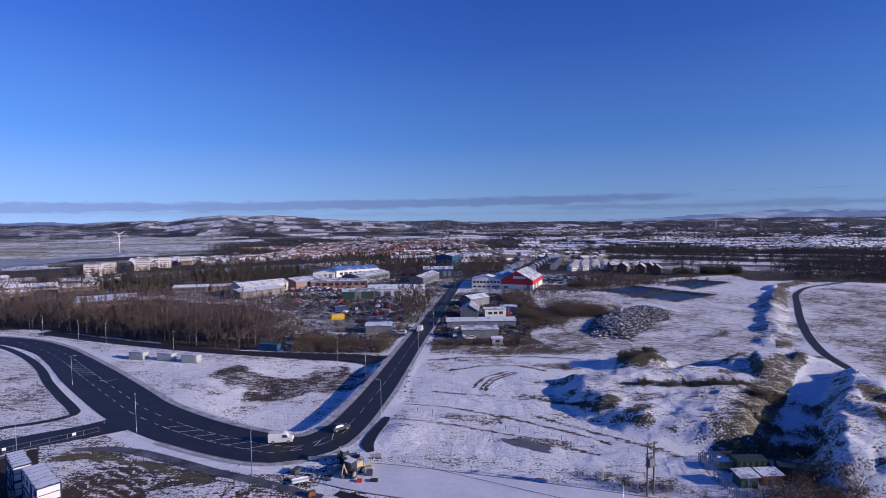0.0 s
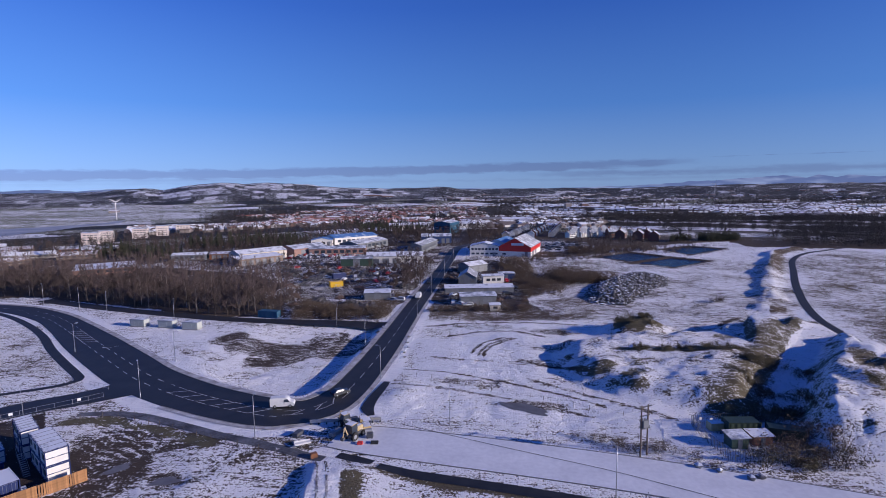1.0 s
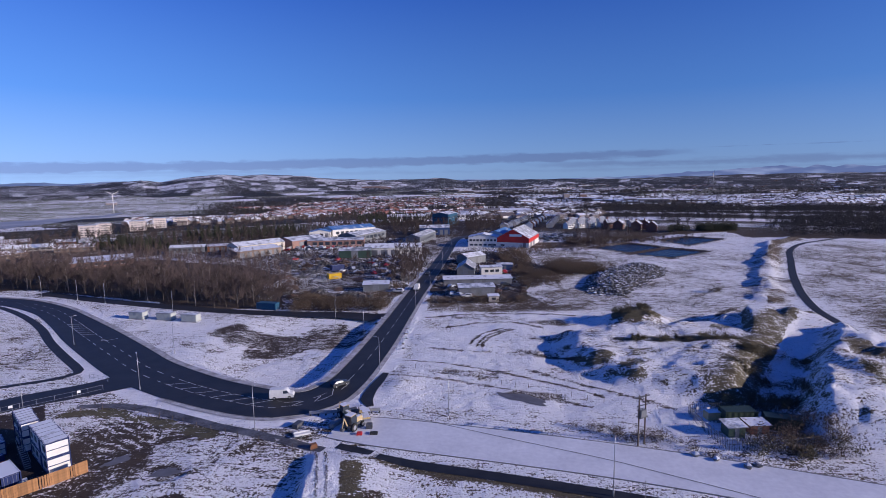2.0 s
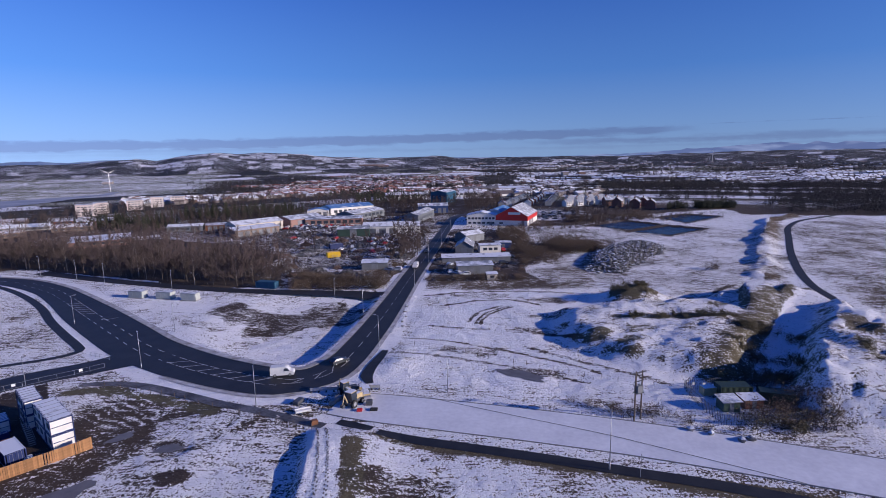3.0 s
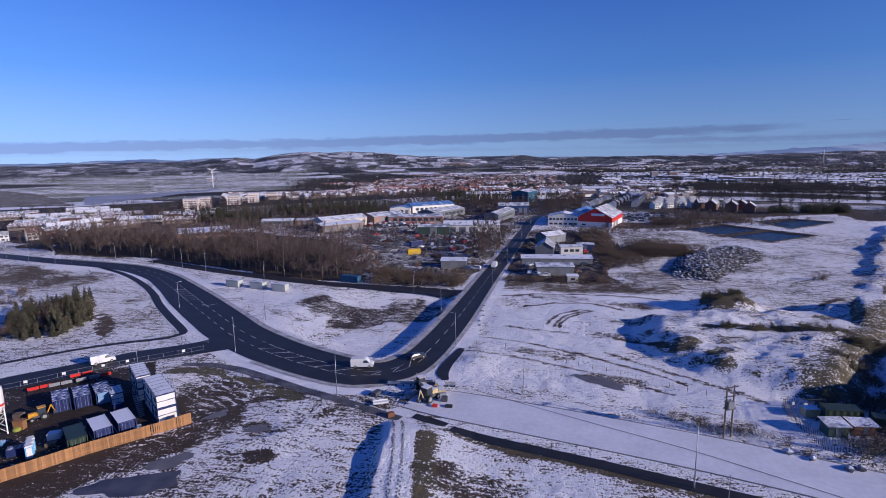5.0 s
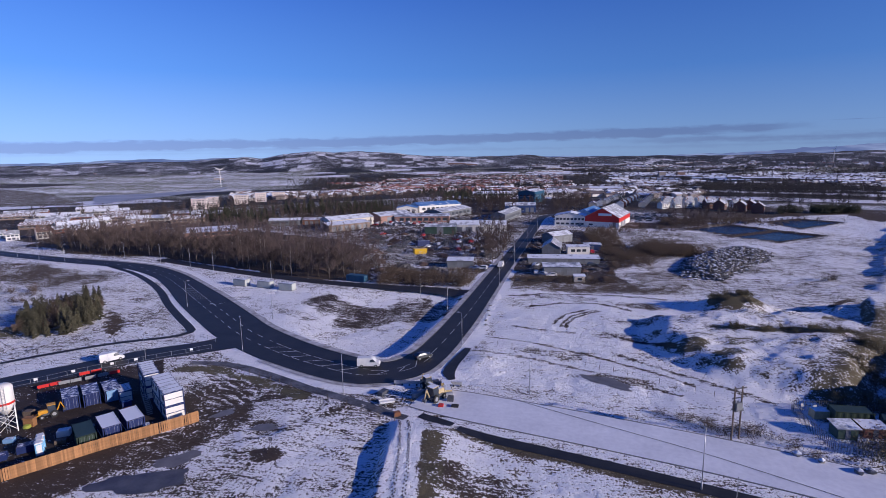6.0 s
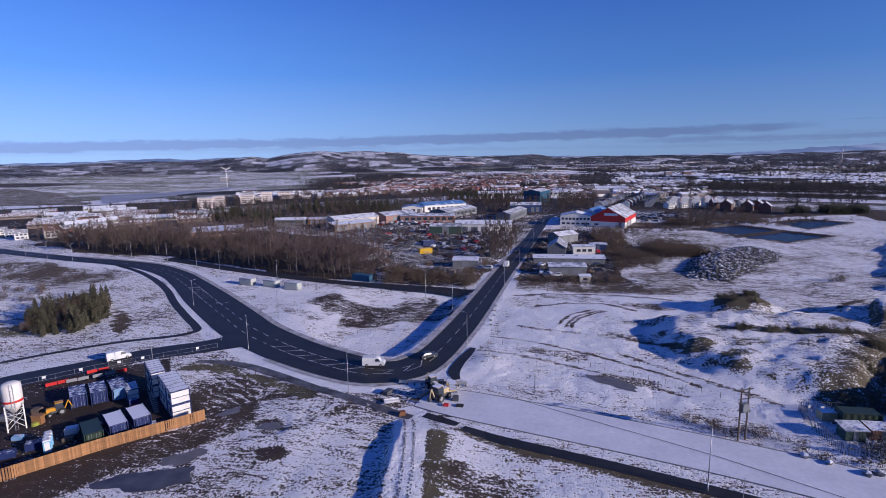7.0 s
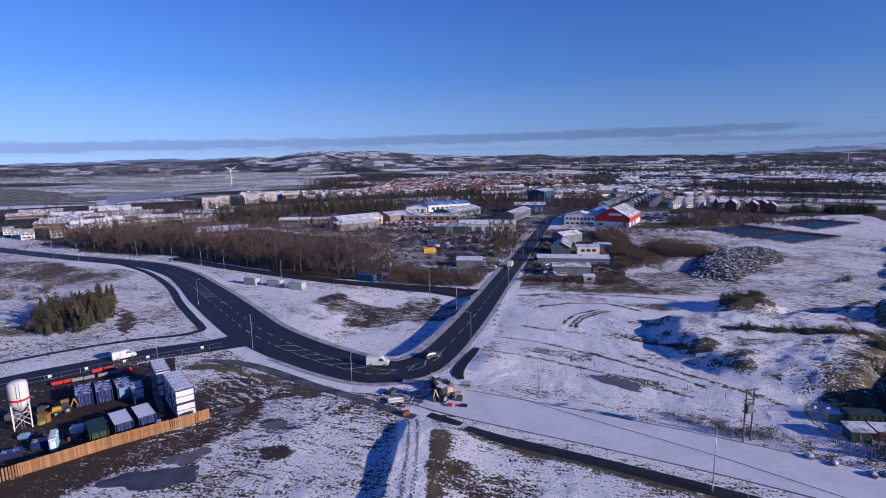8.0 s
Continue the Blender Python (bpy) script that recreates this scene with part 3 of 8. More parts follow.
    lay(ease(0.72, 0.95, comb_) * ease(7.5, 5.0, along(x, y, [(-58.5, 84), (-65.5, 74), (-78, 57), (-90, 43)])[0]) * (1 - inside(x, y, COMPOUND)) * ease(-0.05, 0.2, fbm(x / 5, y / 5, 139, 3)), 0.62, 0.3)
    lay(ease(0.2, 0.9, np.sin((x * 0.5 + y * 0.86) * 3.4 + 7 * fbm(x / 5, y / 5, 141, 3))) * blob(x, y, -64, 98, 11, 7, -0.6, 0.4, 7), 0.64, 0.1)
    # left-hand rough hill beside the cycle path
    lay(blob(x, y, -160, 150, 38, 34, 0.7, 0.5, 35), 0.64, 0.95)
    lay(blob(x, y, -124, 136, 2.2, 14, 0.75, 0.9, 39), 0.2, 0.8)
    lay(blob(x, y, -146, 122, 16, 5, 0.5, 0.7, 40), 0.42, 1.0, 0.4)
    lay(blob(x, y, -215, 195, 50, 14, -0.3, 0.5, 37), 0.36, 1.0)
    # ponds: bare rims
    for quad in PONDS:
        k = shore(x, y, quad)
        lay(ease(-7, -2, k), 0.52, 0.4)
        lay(ease(-3.0, -1.6, k), 0.04, 0.2)
    lay(inside(wx, wy, [(225, 395), (330, 375), (480, 400), (700, 560), (420, 640), (250, 520)]) * 1.0, 0.08, 0.5)
    lay(inside(wx, wy, [(18, 392), (60, 402), (120, 398), (235, 440), (260, 640), (60, 680), (10, 480)]) * 1.0, 0.20, 0.5)
    lay(inside(wx, wy, [(-285, 268), (-480, 330), (-520, 520), (-330, 640), (-120, 560), (-100, 430), (-190, 345)]) * 1.0, 0.26, 0.7)
    lay(blob(x, y, 75, 368, 30, 14, 0.2, 0.6, 46), 0.35, 0.5)
    lay(blob(x, y, 95, 372, 34, 16, 0.1, 0.5, 47), 0.24, 0.7)
    # estate car park: dark soil colour painted in for the blue shade
    lay(blob(x, y, 92, 425, 26, 40, 0.1, 0.4, 48), 0.44, 0.0)
    # patchwork of far fields, woods and snow
    u, v = (x * 0.8 + y * 0.6) / 210 + 0.35 * fbm(x / 300, y / 300, 101, 2), (-x * 0.6 + y * 0.8) / 150 + 0.35 * fbm(x / 300, y / 300, 103, 2)
    kind = lattice(np.floor(u), np.floor(v), 107)
    far = ease(480, 620, r)
    fs = np.select([kind < 0.20, kind < 0.4, kind < 0.7], [0.78, 0.36, 0.22], 0.14)
    fb = np.select([kind < 0.20, kind < 0.4, kind < 0.7], [0.6, 0.8, 0.5], 0.2)
    fg = np.select([kind < 0.20, kind < 0.4, kind < 0.7], [0.2, 0.6, 0.1], 0.0)
    fw = np.select([kind < 0.20, kind < 0.4, kind < 0.7], [0.0, 0.1, 0.5], 0.9)
    lay(far, fs, fb, fg, fw)
    # frosty pasture, a dark wood and a snowed-over flat to the north-west
    lay(ease(-20, -25, az) * ease(1150, 1300, r) * ease(3000, 2800, r), np.where(kind < 0.45, 0.54, 0.42) + 0.2 * fbm(x / 200, y / 60, 121, 3), 1.0, 0.85)
    lay(inside(wx, wy, [(-1760, 2620), (-1210, 2230), (-1100, 2300), (-1250, 2700), (-1650, 2860)]) * 1.0, 0.02, 0.3, 0.0, 0.9)
    lay(inside(wx, wy, [(-2600, 1500), (-1700, 1500), (-1400, 1480), (-1330, 1330), (-1900, 1150), (-2800, 1250)]) * 1.0, 0.20, 0.8, 0.1, 0.6)
    lay(inside(wx, wy, [(-1469, 1231), (-1071, 1052), (-545, 573), (-760, 560), (-1600, 1050)]) * 1.0, 0.36, 1.0, 0.1)
    lay(ease(700, 900, r) * ease(2000, 1500, r) * ease(-26, -22, az) * ease(26, 18, az), 0.22, 0.4, 0.0, 0.6)
    lay(ease(11, 14, az) * ease(42, 38, az) * ease(560, 640, r) * ease(1010, 960, r + 90 * fbm(x / 90, y / 90, 117, 3)), np.where(np.sin(r / 26 + 3.0 * fbm(x / 160, y / 160, 119, 2)) > 0.1, 0.84, 0.16), 0.5, 0.0, 0.3)
    lay(inside(wx, wy, [(-70, 425), (-14, 425), (14, 432), (62, 436), (75, 620), (-90, 600)]) * 1.0, 0.22, 0.3)
    # hedges and walls between the fields
    fu, fv = u - np.floor(u), v - np.floor(v)
    lay(ease(700, 900, r) * np.maximum(fu < 0.022, fv < 0.030) * ease(3400, 2600, r) * ease(-22, -14, az), 0.0, 0.1, 0.0, 0.9)
    # dark plantations and white fields on the hills, snow-greyed to stand in for haze
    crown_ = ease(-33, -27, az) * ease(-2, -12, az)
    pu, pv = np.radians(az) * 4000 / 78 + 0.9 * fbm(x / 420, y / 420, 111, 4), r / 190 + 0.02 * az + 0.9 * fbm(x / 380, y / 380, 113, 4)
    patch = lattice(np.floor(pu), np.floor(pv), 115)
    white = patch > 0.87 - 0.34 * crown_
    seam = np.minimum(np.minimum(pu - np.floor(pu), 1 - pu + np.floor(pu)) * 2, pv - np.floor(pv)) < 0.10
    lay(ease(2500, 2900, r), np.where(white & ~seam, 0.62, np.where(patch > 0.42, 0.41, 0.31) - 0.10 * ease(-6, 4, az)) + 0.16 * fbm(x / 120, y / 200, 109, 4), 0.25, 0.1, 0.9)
    return np.clip(snow, 0, 1.3), np.clip(brown, 0, 1), np.clip(green, 0, 1), np.clip(wood, 0, 1)


def build_ground():
    az = np.concatenate([np.arange(-180, -54, 7.0), np.arange(-54, 54.01, 0.2), np.arange(60, 181, 7.0), [180.0]])
    az[-1] = 180.0
    rad = np.concatenate([[0.0, 10, 25, 40], 50 * np.exp(np.arange(0, math.log(260 / 50), 0.0055)), 260 * np.exp(np.arange(0, math.log(4700 / 260), 0.0085)), [4700]])
    A, Rr = np.meshgrid(np.radians(az), rad)
    x, y = (Rr * np.sin(A)).ravel(), (Rr * np.cos(A)).ravel()
    z = terrain(x, y)
    grid = z.reshape(A.shape)
    dr = np.gradient(grid, axis=0) / np.gradient(rad)[:, None]
    da = np.gradient(grid, axis=1) / (np.gradient(np.radians(az))[None, :] * np.maximum(Rr, 20))
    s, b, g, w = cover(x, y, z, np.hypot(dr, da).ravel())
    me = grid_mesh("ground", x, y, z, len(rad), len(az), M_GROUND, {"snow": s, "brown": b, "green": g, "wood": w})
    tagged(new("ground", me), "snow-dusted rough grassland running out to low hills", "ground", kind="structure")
    return az, rad, grid


GROUND_AZ, GROUND_RAD, GROUND_Z = build_ground()


def height(x, y):
    """The ground's height, read off its own mesh."""
    a, r = math.degrees(math.atan2(x, y)), math.hypot(x, y)
    i = min(max(int(np.searchsorted(GROUND_AZ, a)), 1), len(GROUND_AZ) - 1)
    k = min(max(int(np.searchsorted(GROUND_RAD, r)), 1), len(GROUND_RAD) - 1)
    u = (a - GROUND_AZ[i - 1]) / (GROUND_AZ[i] - GROUND_AZ[i - 1])
    v = (r - GROUND_RAD[k - 1]) / (GROUND_RAD[k] - GROUND_RAD[k - 1])
    q = GROUND_Z
    return float((q[k - 1, i - 1] * (1 - u) + q[k - 1, i] * u) * (1 - v) + (q[k, i - 1] * (1 - u) + q[k, i] * u) * v)


def far_mountains():
    """Mountains tens of kilometres off, as a plain ring behind all else, their haze painted as a blue glow."""
    m = bpy.data.materials.new("haze_painted_mountains")
    m.use_nodes = True
    n, l = m.node_tree.nodes, m.node_tree.links
    n.remove(n["Principled BSDF"])
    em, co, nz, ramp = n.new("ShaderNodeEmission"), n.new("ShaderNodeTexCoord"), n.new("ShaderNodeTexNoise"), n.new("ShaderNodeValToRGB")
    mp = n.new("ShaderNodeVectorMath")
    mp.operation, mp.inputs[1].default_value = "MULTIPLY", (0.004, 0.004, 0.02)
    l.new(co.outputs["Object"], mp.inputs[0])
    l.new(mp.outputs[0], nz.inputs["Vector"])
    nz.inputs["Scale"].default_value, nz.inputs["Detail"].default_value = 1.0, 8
    # both glowing tones carry the haze's pale blue
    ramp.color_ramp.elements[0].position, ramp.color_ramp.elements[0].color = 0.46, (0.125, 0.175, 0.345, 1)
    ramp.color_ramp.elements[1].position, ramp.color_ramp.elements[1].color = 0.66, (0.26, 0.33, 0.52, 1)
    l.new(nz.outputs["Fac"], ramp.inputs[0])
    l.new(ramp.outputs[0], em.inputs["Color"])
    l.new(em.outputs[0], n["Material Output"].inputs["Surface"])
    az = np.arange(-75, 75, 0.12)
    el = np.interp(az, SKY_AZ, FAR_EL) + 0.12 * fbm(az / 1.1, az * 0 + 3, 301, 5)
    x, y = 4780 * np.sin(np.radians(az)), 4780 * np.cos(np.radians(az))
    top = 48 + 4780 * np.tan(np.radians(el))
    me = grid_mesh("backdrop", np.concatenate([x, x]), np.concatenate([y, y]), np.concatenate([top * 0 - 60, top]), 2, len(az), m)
    return tagged(new("backdrop", me), "far mountains with haze painted in as a pale blue glow", "mountains", kind="structure")


far_mountains()


def spline(rows, step=2.0):
    """Catmull-Rom through rows of any width, about step metres apart."""
    P = [np.array(r, dtype=float) for r in rows]
    P = [2 * P[0] - P[1]] + P + [2 * P[-1] - P[-2]]
    out = []
    for a, b, c, d in zip(P, P[1:], P[2:], P[3:]):
        k = max(2, int(np.hypot(*(c - b)[:2]) / step))
        for i in range(k):
            t = i / k
            out.append(0.5 * (2 * b + (c - a) * t + (2 * a - 5 * b + 4 * c - d) * t * t + (3 * b - a - 3 * c + d) * t ** 3))
    out.append(P[-2])
    return np.array(out)


def offsets(line):
    d = np.gradient(line[:, :2], axis=0)
    d /= np.linalg.norm(d, axis=1)[:, None]
    return np.stack([-d[:, 1], d[:, 0]], 1)


def ribbon(name, rows, mat, label, category, lift=0.05, left=None, right=None, across=5, step=2.0):
    """A strip draped over the ground along a line; left and right give its edges as fractions of the half width plus metres."""
    line = spline(rows, step)
    nrm = offsets(line)
    half = line[:, 2] / 2
    lo = left(half) if left else half
    hi = right(half) if right else -half
    f = np.linspace(0, 1, across)[None, :]
    w = lo[:, None] * (1 - f) + hi[:, None] * f
    x = line[:, 0:1] + nrm[:, 0:1] * w
    y = line[:, 1:2] + nrm[:, 1:2] * w
    z = terrain(x.ravel(), y.ravel()).reshape(x.shape)
    z = np.maximum(z, z.mean(axis=1, keepdims=True)) + lift
    me = grid_mesh(name, x.ravel(), y.ravel(), z.ravel(), x.shape[0], x.shape[1], mat)
    return tagged(new(name, me), label, category, kind="structure")


ribbon("road", MAIN_ROAD, M_ASPHALT, "wet black asphalt main road cleared of snow", "road", 0.06)
ribbon("road", SIDE_ROAD, M_ASPHALT, "wet black asphalt side road beside the works compound", "road", 0.05)
ribbon("road", NEW_ROAD, M_SNOWROAD, "unopened new road under smooth untouched snow", "road", 0.07)
ribbon("pavement", FOOTPATH, M_PATH, "dark wet asphalt footpath beside the unopened road", "footpath", 0.06)
ribbon("pavement", CYCLE_PATH, M_PATH, "dark asphalt cycle path between snowy verges", "footpath", 0.06)
ribbon("road", QUARRY_TRACK, M_PATH, "dark wet track winding past the quarry", "track", 0.06)
ribbon("road", SERVICE_ROAD, M_PATH, "narrow dark service road below the bare wood", "road", 0.05)
NEAR_PATH = [(-80, 109, 2.0), (-74.5, 109.8, 2.2), (-68, 109, 2.4), (-60.4, 106.2, 2.4), (-46.3, 99.6, 2.4), (-37.5, 95.9, 2.4), (-26.8, 91.2, 2.2), (-22.5, 89.4, 2.0)]
LINK_PATH = [(-15.4, 127, 1.6), (-16.2, 122, 2.4), (-17.4, 116.5, 2.6), (-17.9, 111, 2.8), (-16.6, 107.4, 1.6)]
STUB_PATH = [(-20.2, 91.0, 1.8), (-17, 89.4, 2.2), (-13.6, 87.6, 1.8)]
ribbon("pavement", NEAR_PATH, M_HALFPATH, "dark wet footpath below the bend, half under snow", "footpath", 0.05)
ribbon("pavement", STUB_PATH, M_PATH, "bare dark stub of footpath between drifts", "footpath", 0.05)
ribbon("pavement", LINK_PATH, M_PATH, "short dark link path at the road mouth", "footpath", 0.05)
ribbon("verge", MAIN_ROAD[2:21], M_SLUSH, "slushy grey-brown verge along the inner kerb", "verge", 0.10, left=lambda h: h + 1.8, right=lambda h: h + 0.15, across=3)
ribbon("verge", MAIN_ROAD[11:21], M_SLUSH, "slushy grey-brown verge along the outer kerb", "verge", 0.10, left=lambda h: -h - 0.15, right=lambda h: -h - 1.3, across=3)


def kerb(rows, side, label):
    """A stone kerb: a low square section swept along a road's edge."""
    line = spline(rows, 3.0)
    nrm = offsets(line)
    half = line[:, 2] / 2
    g = Geo()
    ring = []
    for i in range(len(line)):
        for off, z in ((0.0, 0.0), (0.0, 0.15), (0.16, 0.15), (0.16, 0.0)):
            w = (half[i] + off) * side
            ring.append((line[i, 0] + nrm[i, 0] * w, line[i, 1] + nrm[i, 1] * w, z))
    faces = [(k * 4 + a, k * 4 + a + 1, k * 4 + 5 + a, k * 4 + 4 + a) for k in range(len(line) - 1) for a in range(3)]
    g.add(ring, faces)
    return tagged(new("kerb", g.mesh("kerb", M_KERB)), label, "kerb", kind="structure")


def markings(rows, s0, s1, off, dash, gap, width=0.15, name="road_marking", slant=0.0, length=None):
    """Painted dashes along a road between two lengths of its line; with slant, hatch strokes across it."""
    line = spline(rows, 0.5)
    nrm = offsets(line)
    step = np.hypot(*np.diff(line[:, :2], axis=0).T)
    dist = np.concatenate([[0], np.cumsum(step)])
    at = lambda d, o: (float(np.interp(d, dist, line[:, 0] + nrm[:, 0] * o)), float(np.interp(d, dist, line[:, 1] + nrm[:, 1] * o)))
    g, d = Geo(), s0
    while d < s1:
        if slant:
            w = length(d) if callable(length) else length
            a, b = at(d, off - w / 2), at(d + slant, off + w / 2)
            t = Vector((b[0] - a[0], b[1] - a[1], 0)).normalized().cross(Vector((0, 0, 1))) * width / 2
            g.add([(a[0] - t.x, a[1] - t.y, 0.075), (a[0] + t.x, a[1] + t.y, 0.075), (b[0] + t.x, b[1] + t.y, 0.075), (b[0] - t.x, b[1] - t.y, 0.075)], [(0, 1, 2, 3)])
            d += gap
            continue
        k = max(1, int(dash / 1.5))
        for i in range(k):
            e0, e1 = d + dash * i / k, min(s1, d + dash * (i + 1) / k)
            p, q, r_, s_ = at(e0, off - width / 2), at(e0, off + width / 2), at(e1, off + width / 2), at(e1, off - width / 2)
            g.add([(*p, 0.075), (*s_, 0.075), (*r_, 0.075), (*q, 0.075)], [(0, 1, 2, 3)])
        d += dash + gap
    me = g.mesh(name, M_PAINT)
    return tagged(new(name, me), "worn white road paint on the wet asphalt", "road marking", kind="structure")


# ---------------- shapes ----------------
class Geo:
    """Gathers faces for one mesh."""

    def __init__(self):
        self.v, self.f = [], []

    def add(self, verts, faces, m=None):
        k = len(self.v)
        self.v += [tuple(m @ Vector(p)) for p in verts] if m is not None else [tuple(p) for p in verts]
        self.f += [tuple(i + k for i in q) for q in faces]
        return self

    def box(self, x0, y0, z0, x1, y1, z1, m=None):
        vs = [(x0, y0, z0), (x1, y0, z0), (x1, y1, z0), (x0, y1, z0), (x0, y0, z1), (x1, y0, z1), (x1, y1, z1), (x0, y1, z1)]
        return self.add(vs, [(0, 3, 2, 1), (4, 5, 6, 7), (0, 1, 5, 4), (1, 2, 6, 5), (2, 3, 7, 6), (3, 0, 4, 7)], m)

    def slab(self, cx, cy, cz, sx, sy, sz, m=None):
        return self.box(cx - sx / 2, cy - sy / 2, cz - sz / 2, cx + sx / 2, cy + sy / 2, cz + sz / 2, m)

    def prism(self, outline, y0, y1, m=None):
        """An outline of (x, z), anticlockwise seen from -y, drawn out from y0 to y1."""
        k = len(outline)
        vs = [(x, y0, z) for x, z in outline] + [(x, y1, z) for x, z in outline]
        fs = [tuple(range(k)), tuple(range(2 * k - 1, k - 1, -1))] + [(i, i + k, (i + 1) % k + k, (i + 1) % k) for i in range(k)]
        return self.add(vs, fs, m)

    def tube(self, p, q, r0, r1=None, n=6, cap=True):
        p, q = Vector(p), Vector(q)
        r1 = r0 if r1 is None else r1
        d = (q - p).normalized()
        a = d.orthogonal().normalized()
        b = d.cross(a)
        vs = []
        for c, r in ((p, r0), (q, r1)):
            vs += [tuple(c + (a * math.cos(2 * math.pi * i / n) + b * math.sin(2 * math.pi * i / n)) * r) for i in range(n)]
        fs = [(i, (i + 1) % n, (i + 1) % n + n, i + n) for i in range(n)]
        if cap:
            fs += [tuple(range(n - 1, -1, -1)), tuple(range(n, 2 * n))]
        return self.add(vs, fs)

    def lathe(self, rings, n=14, m=None):
        """Rings of (radius, z) about the z axis."""
        vs, fs = [], []
        for r, z in rings:
            vs += [(r * math.cos(2 * math.pi * i / n), r * math.sin(2 * math.pi * i / n), z) for i in range(n)]
        for k in range(len(rings) - 1):
            fs += [(k * n + i, k * n + (i + 1) % n, (k + 1) * n + (i + 1) % n, (k + 1) * n + i) for i in range(n)]
        fs += [tuple(range(n - 1, -1, -1)), tuple(range((len(rings) - 1) * n, len(rings) * n))]
        return self.add(vs, fs, m)

    def mesh(self, name, mat, smooth=False):
        me = bpy.data.meshes.new(name)
        me.from_pydata(self.v, [], self.f)
        if smooth:
            me.polygons.foreach_set("use_smooth", np.ones(len(me.polygons), dtype=bool))
        me.materials.append(mat)
        return me


def part(name, geo, mat, parent, label="", smooth=False, at=None):
    ob = new(name, geo if isinstance(geo, bpy.types.Mesh) else geo.mesh(name, mat, smooth))
    ob.parent = parent
    if at is not None:
        ob.matrix_basis = at
    if label:
        tagged(ob, label)
    return ob


def thing(name, x, y, turn, label, category, group="", z=None, kind=""):
    ob = new(name)
    ob.matrix_world = pose(x, y, height(x, y) if z is None else z, 0, 0, turn)
    return tagged(ob, label, category, group, kind)


def clone(ob, x, y, turn=0, size=1.0, z=None, label=""):
    c = copy_thing(ob, pose(x, y, height(x, y) if z is None else z, 0, 0, turn) @ Matrix.Diagonal((size, size, size, 1)))
    if label:
        tagged(c, label)
    return c


M_BARK = material("bark", (0.085, 0.065, 0.050), (0.15, 0.125, 0.105), 3, 0.9, bump=0.02, vary=0.2)
M_TWIG = material("bare_twigs", (0.116, 0.082, 0.071), (0.070, 0.053, 0.048), 2, 0.9, vary=0.4)
M_FARTWIG = material("far_bare_woods", (0.050, 0.041, 0.040), (0.030, 0.029, 0.028), 0.05, 0.9)
M_BIRCH = material("pale_birch_bark", (0.30, 0.26, 0.23), (0.16, 0.135, 0.12), 3, 0.85, vary=0.15)
M_SCRUB = material("dry_scrub", (0.120, 0.082, 0.058), (0.085, 0.064, 0.043), 2, 0.9, vary=0.3)
M_NEEDLE = material("pine_needles", (0.042, 0.048, 0.026), (0.075, 0.075, 0.040), 2, 0.85, vary=0.3)
M_GORSE = material("gorse", (0.075, 0.066, 0.034), (0.145, 0.115, 0.062), 2, 0.9, vary=0.25)


# ---------------- plants ----------------
def branch_dirs(rng, base, spread):
    ax = base.orthogonal().normalized()
    ax.rotate(Matrix.Rotation(rng.uniform(0, 2 * math.pi), 3, base))
    d = base.copy()
    d.rotate(Matrix.Rotation(spread, 3, ax))
    return d


def bare_tree_meshes(seed, tall=11.0, wide=0.5, limbs=13, subs=7, twigs=9, thick=0.05, trunk_mat=None):
    rng = random.Random(seed)
    trunk, crown = Geo(), Geo()
    lean = Vector((rng.uniform(-0.06, 0.06), rng.uniform(-0.06, 0.06), 1)).normalized()
    p, stem = Vector((0, 0, -0.3)), []
    r0 = tall * 0.014
    for i in range(6):
        q = p + lean * (tall * 0.92 + 0.3) / 6
        trunk.tube(p, q, r0 * (1 - i / 6.5), r0 * (1 - (i + 1) / 6.5), 6, cap=i == 0)
        stem.append((p.copy(), q.copy()))
        lean = (lean + Vector((rng.uniform(-0.12, 0.12), rng.uniform(-0.12, 0.12), 0))).normalized()
        p = q

    def twig(a, d, length, width):
        b = a + d * length
        s = d.orthogonal().normalized()
        s.rotate(Matrix.Rotation(rng.uniform(0, 3.14), 3, d))
        crown.add([a - s * width, a + s * width, b + s * width * 0.3, b - s * width * 0.3], [(0, 1, 2, 3)])

    for i in range(limbs):
        t = rng.uniform(0.12, 0.98)
        a, b = stem[min(5, int(t * 6))]
        o = a.lerp(b, t * 6 - int(t * 6))
        length = tall * wide * (1.08 - t) * rng.uniform(0.7, 1.15) + 0.5
        d = branch_dirs(rng, Vector((0, 0, 1)), rng.uniform(0.5, 1.0))
        e = o + d * length
        trunk.tube(o, e, r0 * 0.42 * (1.1 - t), 0.02, 4, cap=False)
        for j in range(subs):
            s = rng.uniform(0.25, 1.0)
            o2 = o.lerp(e, s)
            d2 = (branch_dirs(rng, d, rng.uniform(0.4, 0.9)) + Vector((0, 0, 0.3))).normalized()
            l2 = length * rng.uniform(0.3, 0.55)
            twig(o2, d2, l2, thick * 0.8)
            for k in range(twigs):
                o3 = o2 + d2 * l2 * rng.uniform(0.2, 1.0)
                d3 = (branch_dirs(rng, d2, rng.uniform(0.4, 1.0)) + Vector((0, 0, 0.15))).normalized()
                twig(o3, d3, l2 * rng.uniform(0.35, 0.7), thick * rng.uniform(0.5, 0.9))
    for j in range(limbs * 3):
        a, b = stem[rng.choice((3, 4, 5))]
        o = a.lerp(b, rng.random())
        d = branch_dirs(rng, Vector((0, 0, 1)), rng.uniform(0.3, 0.9))
        twig(o, d, tall * rng.uniform(0.08, 0.16), thick)
    return trunk.mesh("trunk", trunk_mat or M_BARK, True), crown.mesh("crown", M_TWIG)


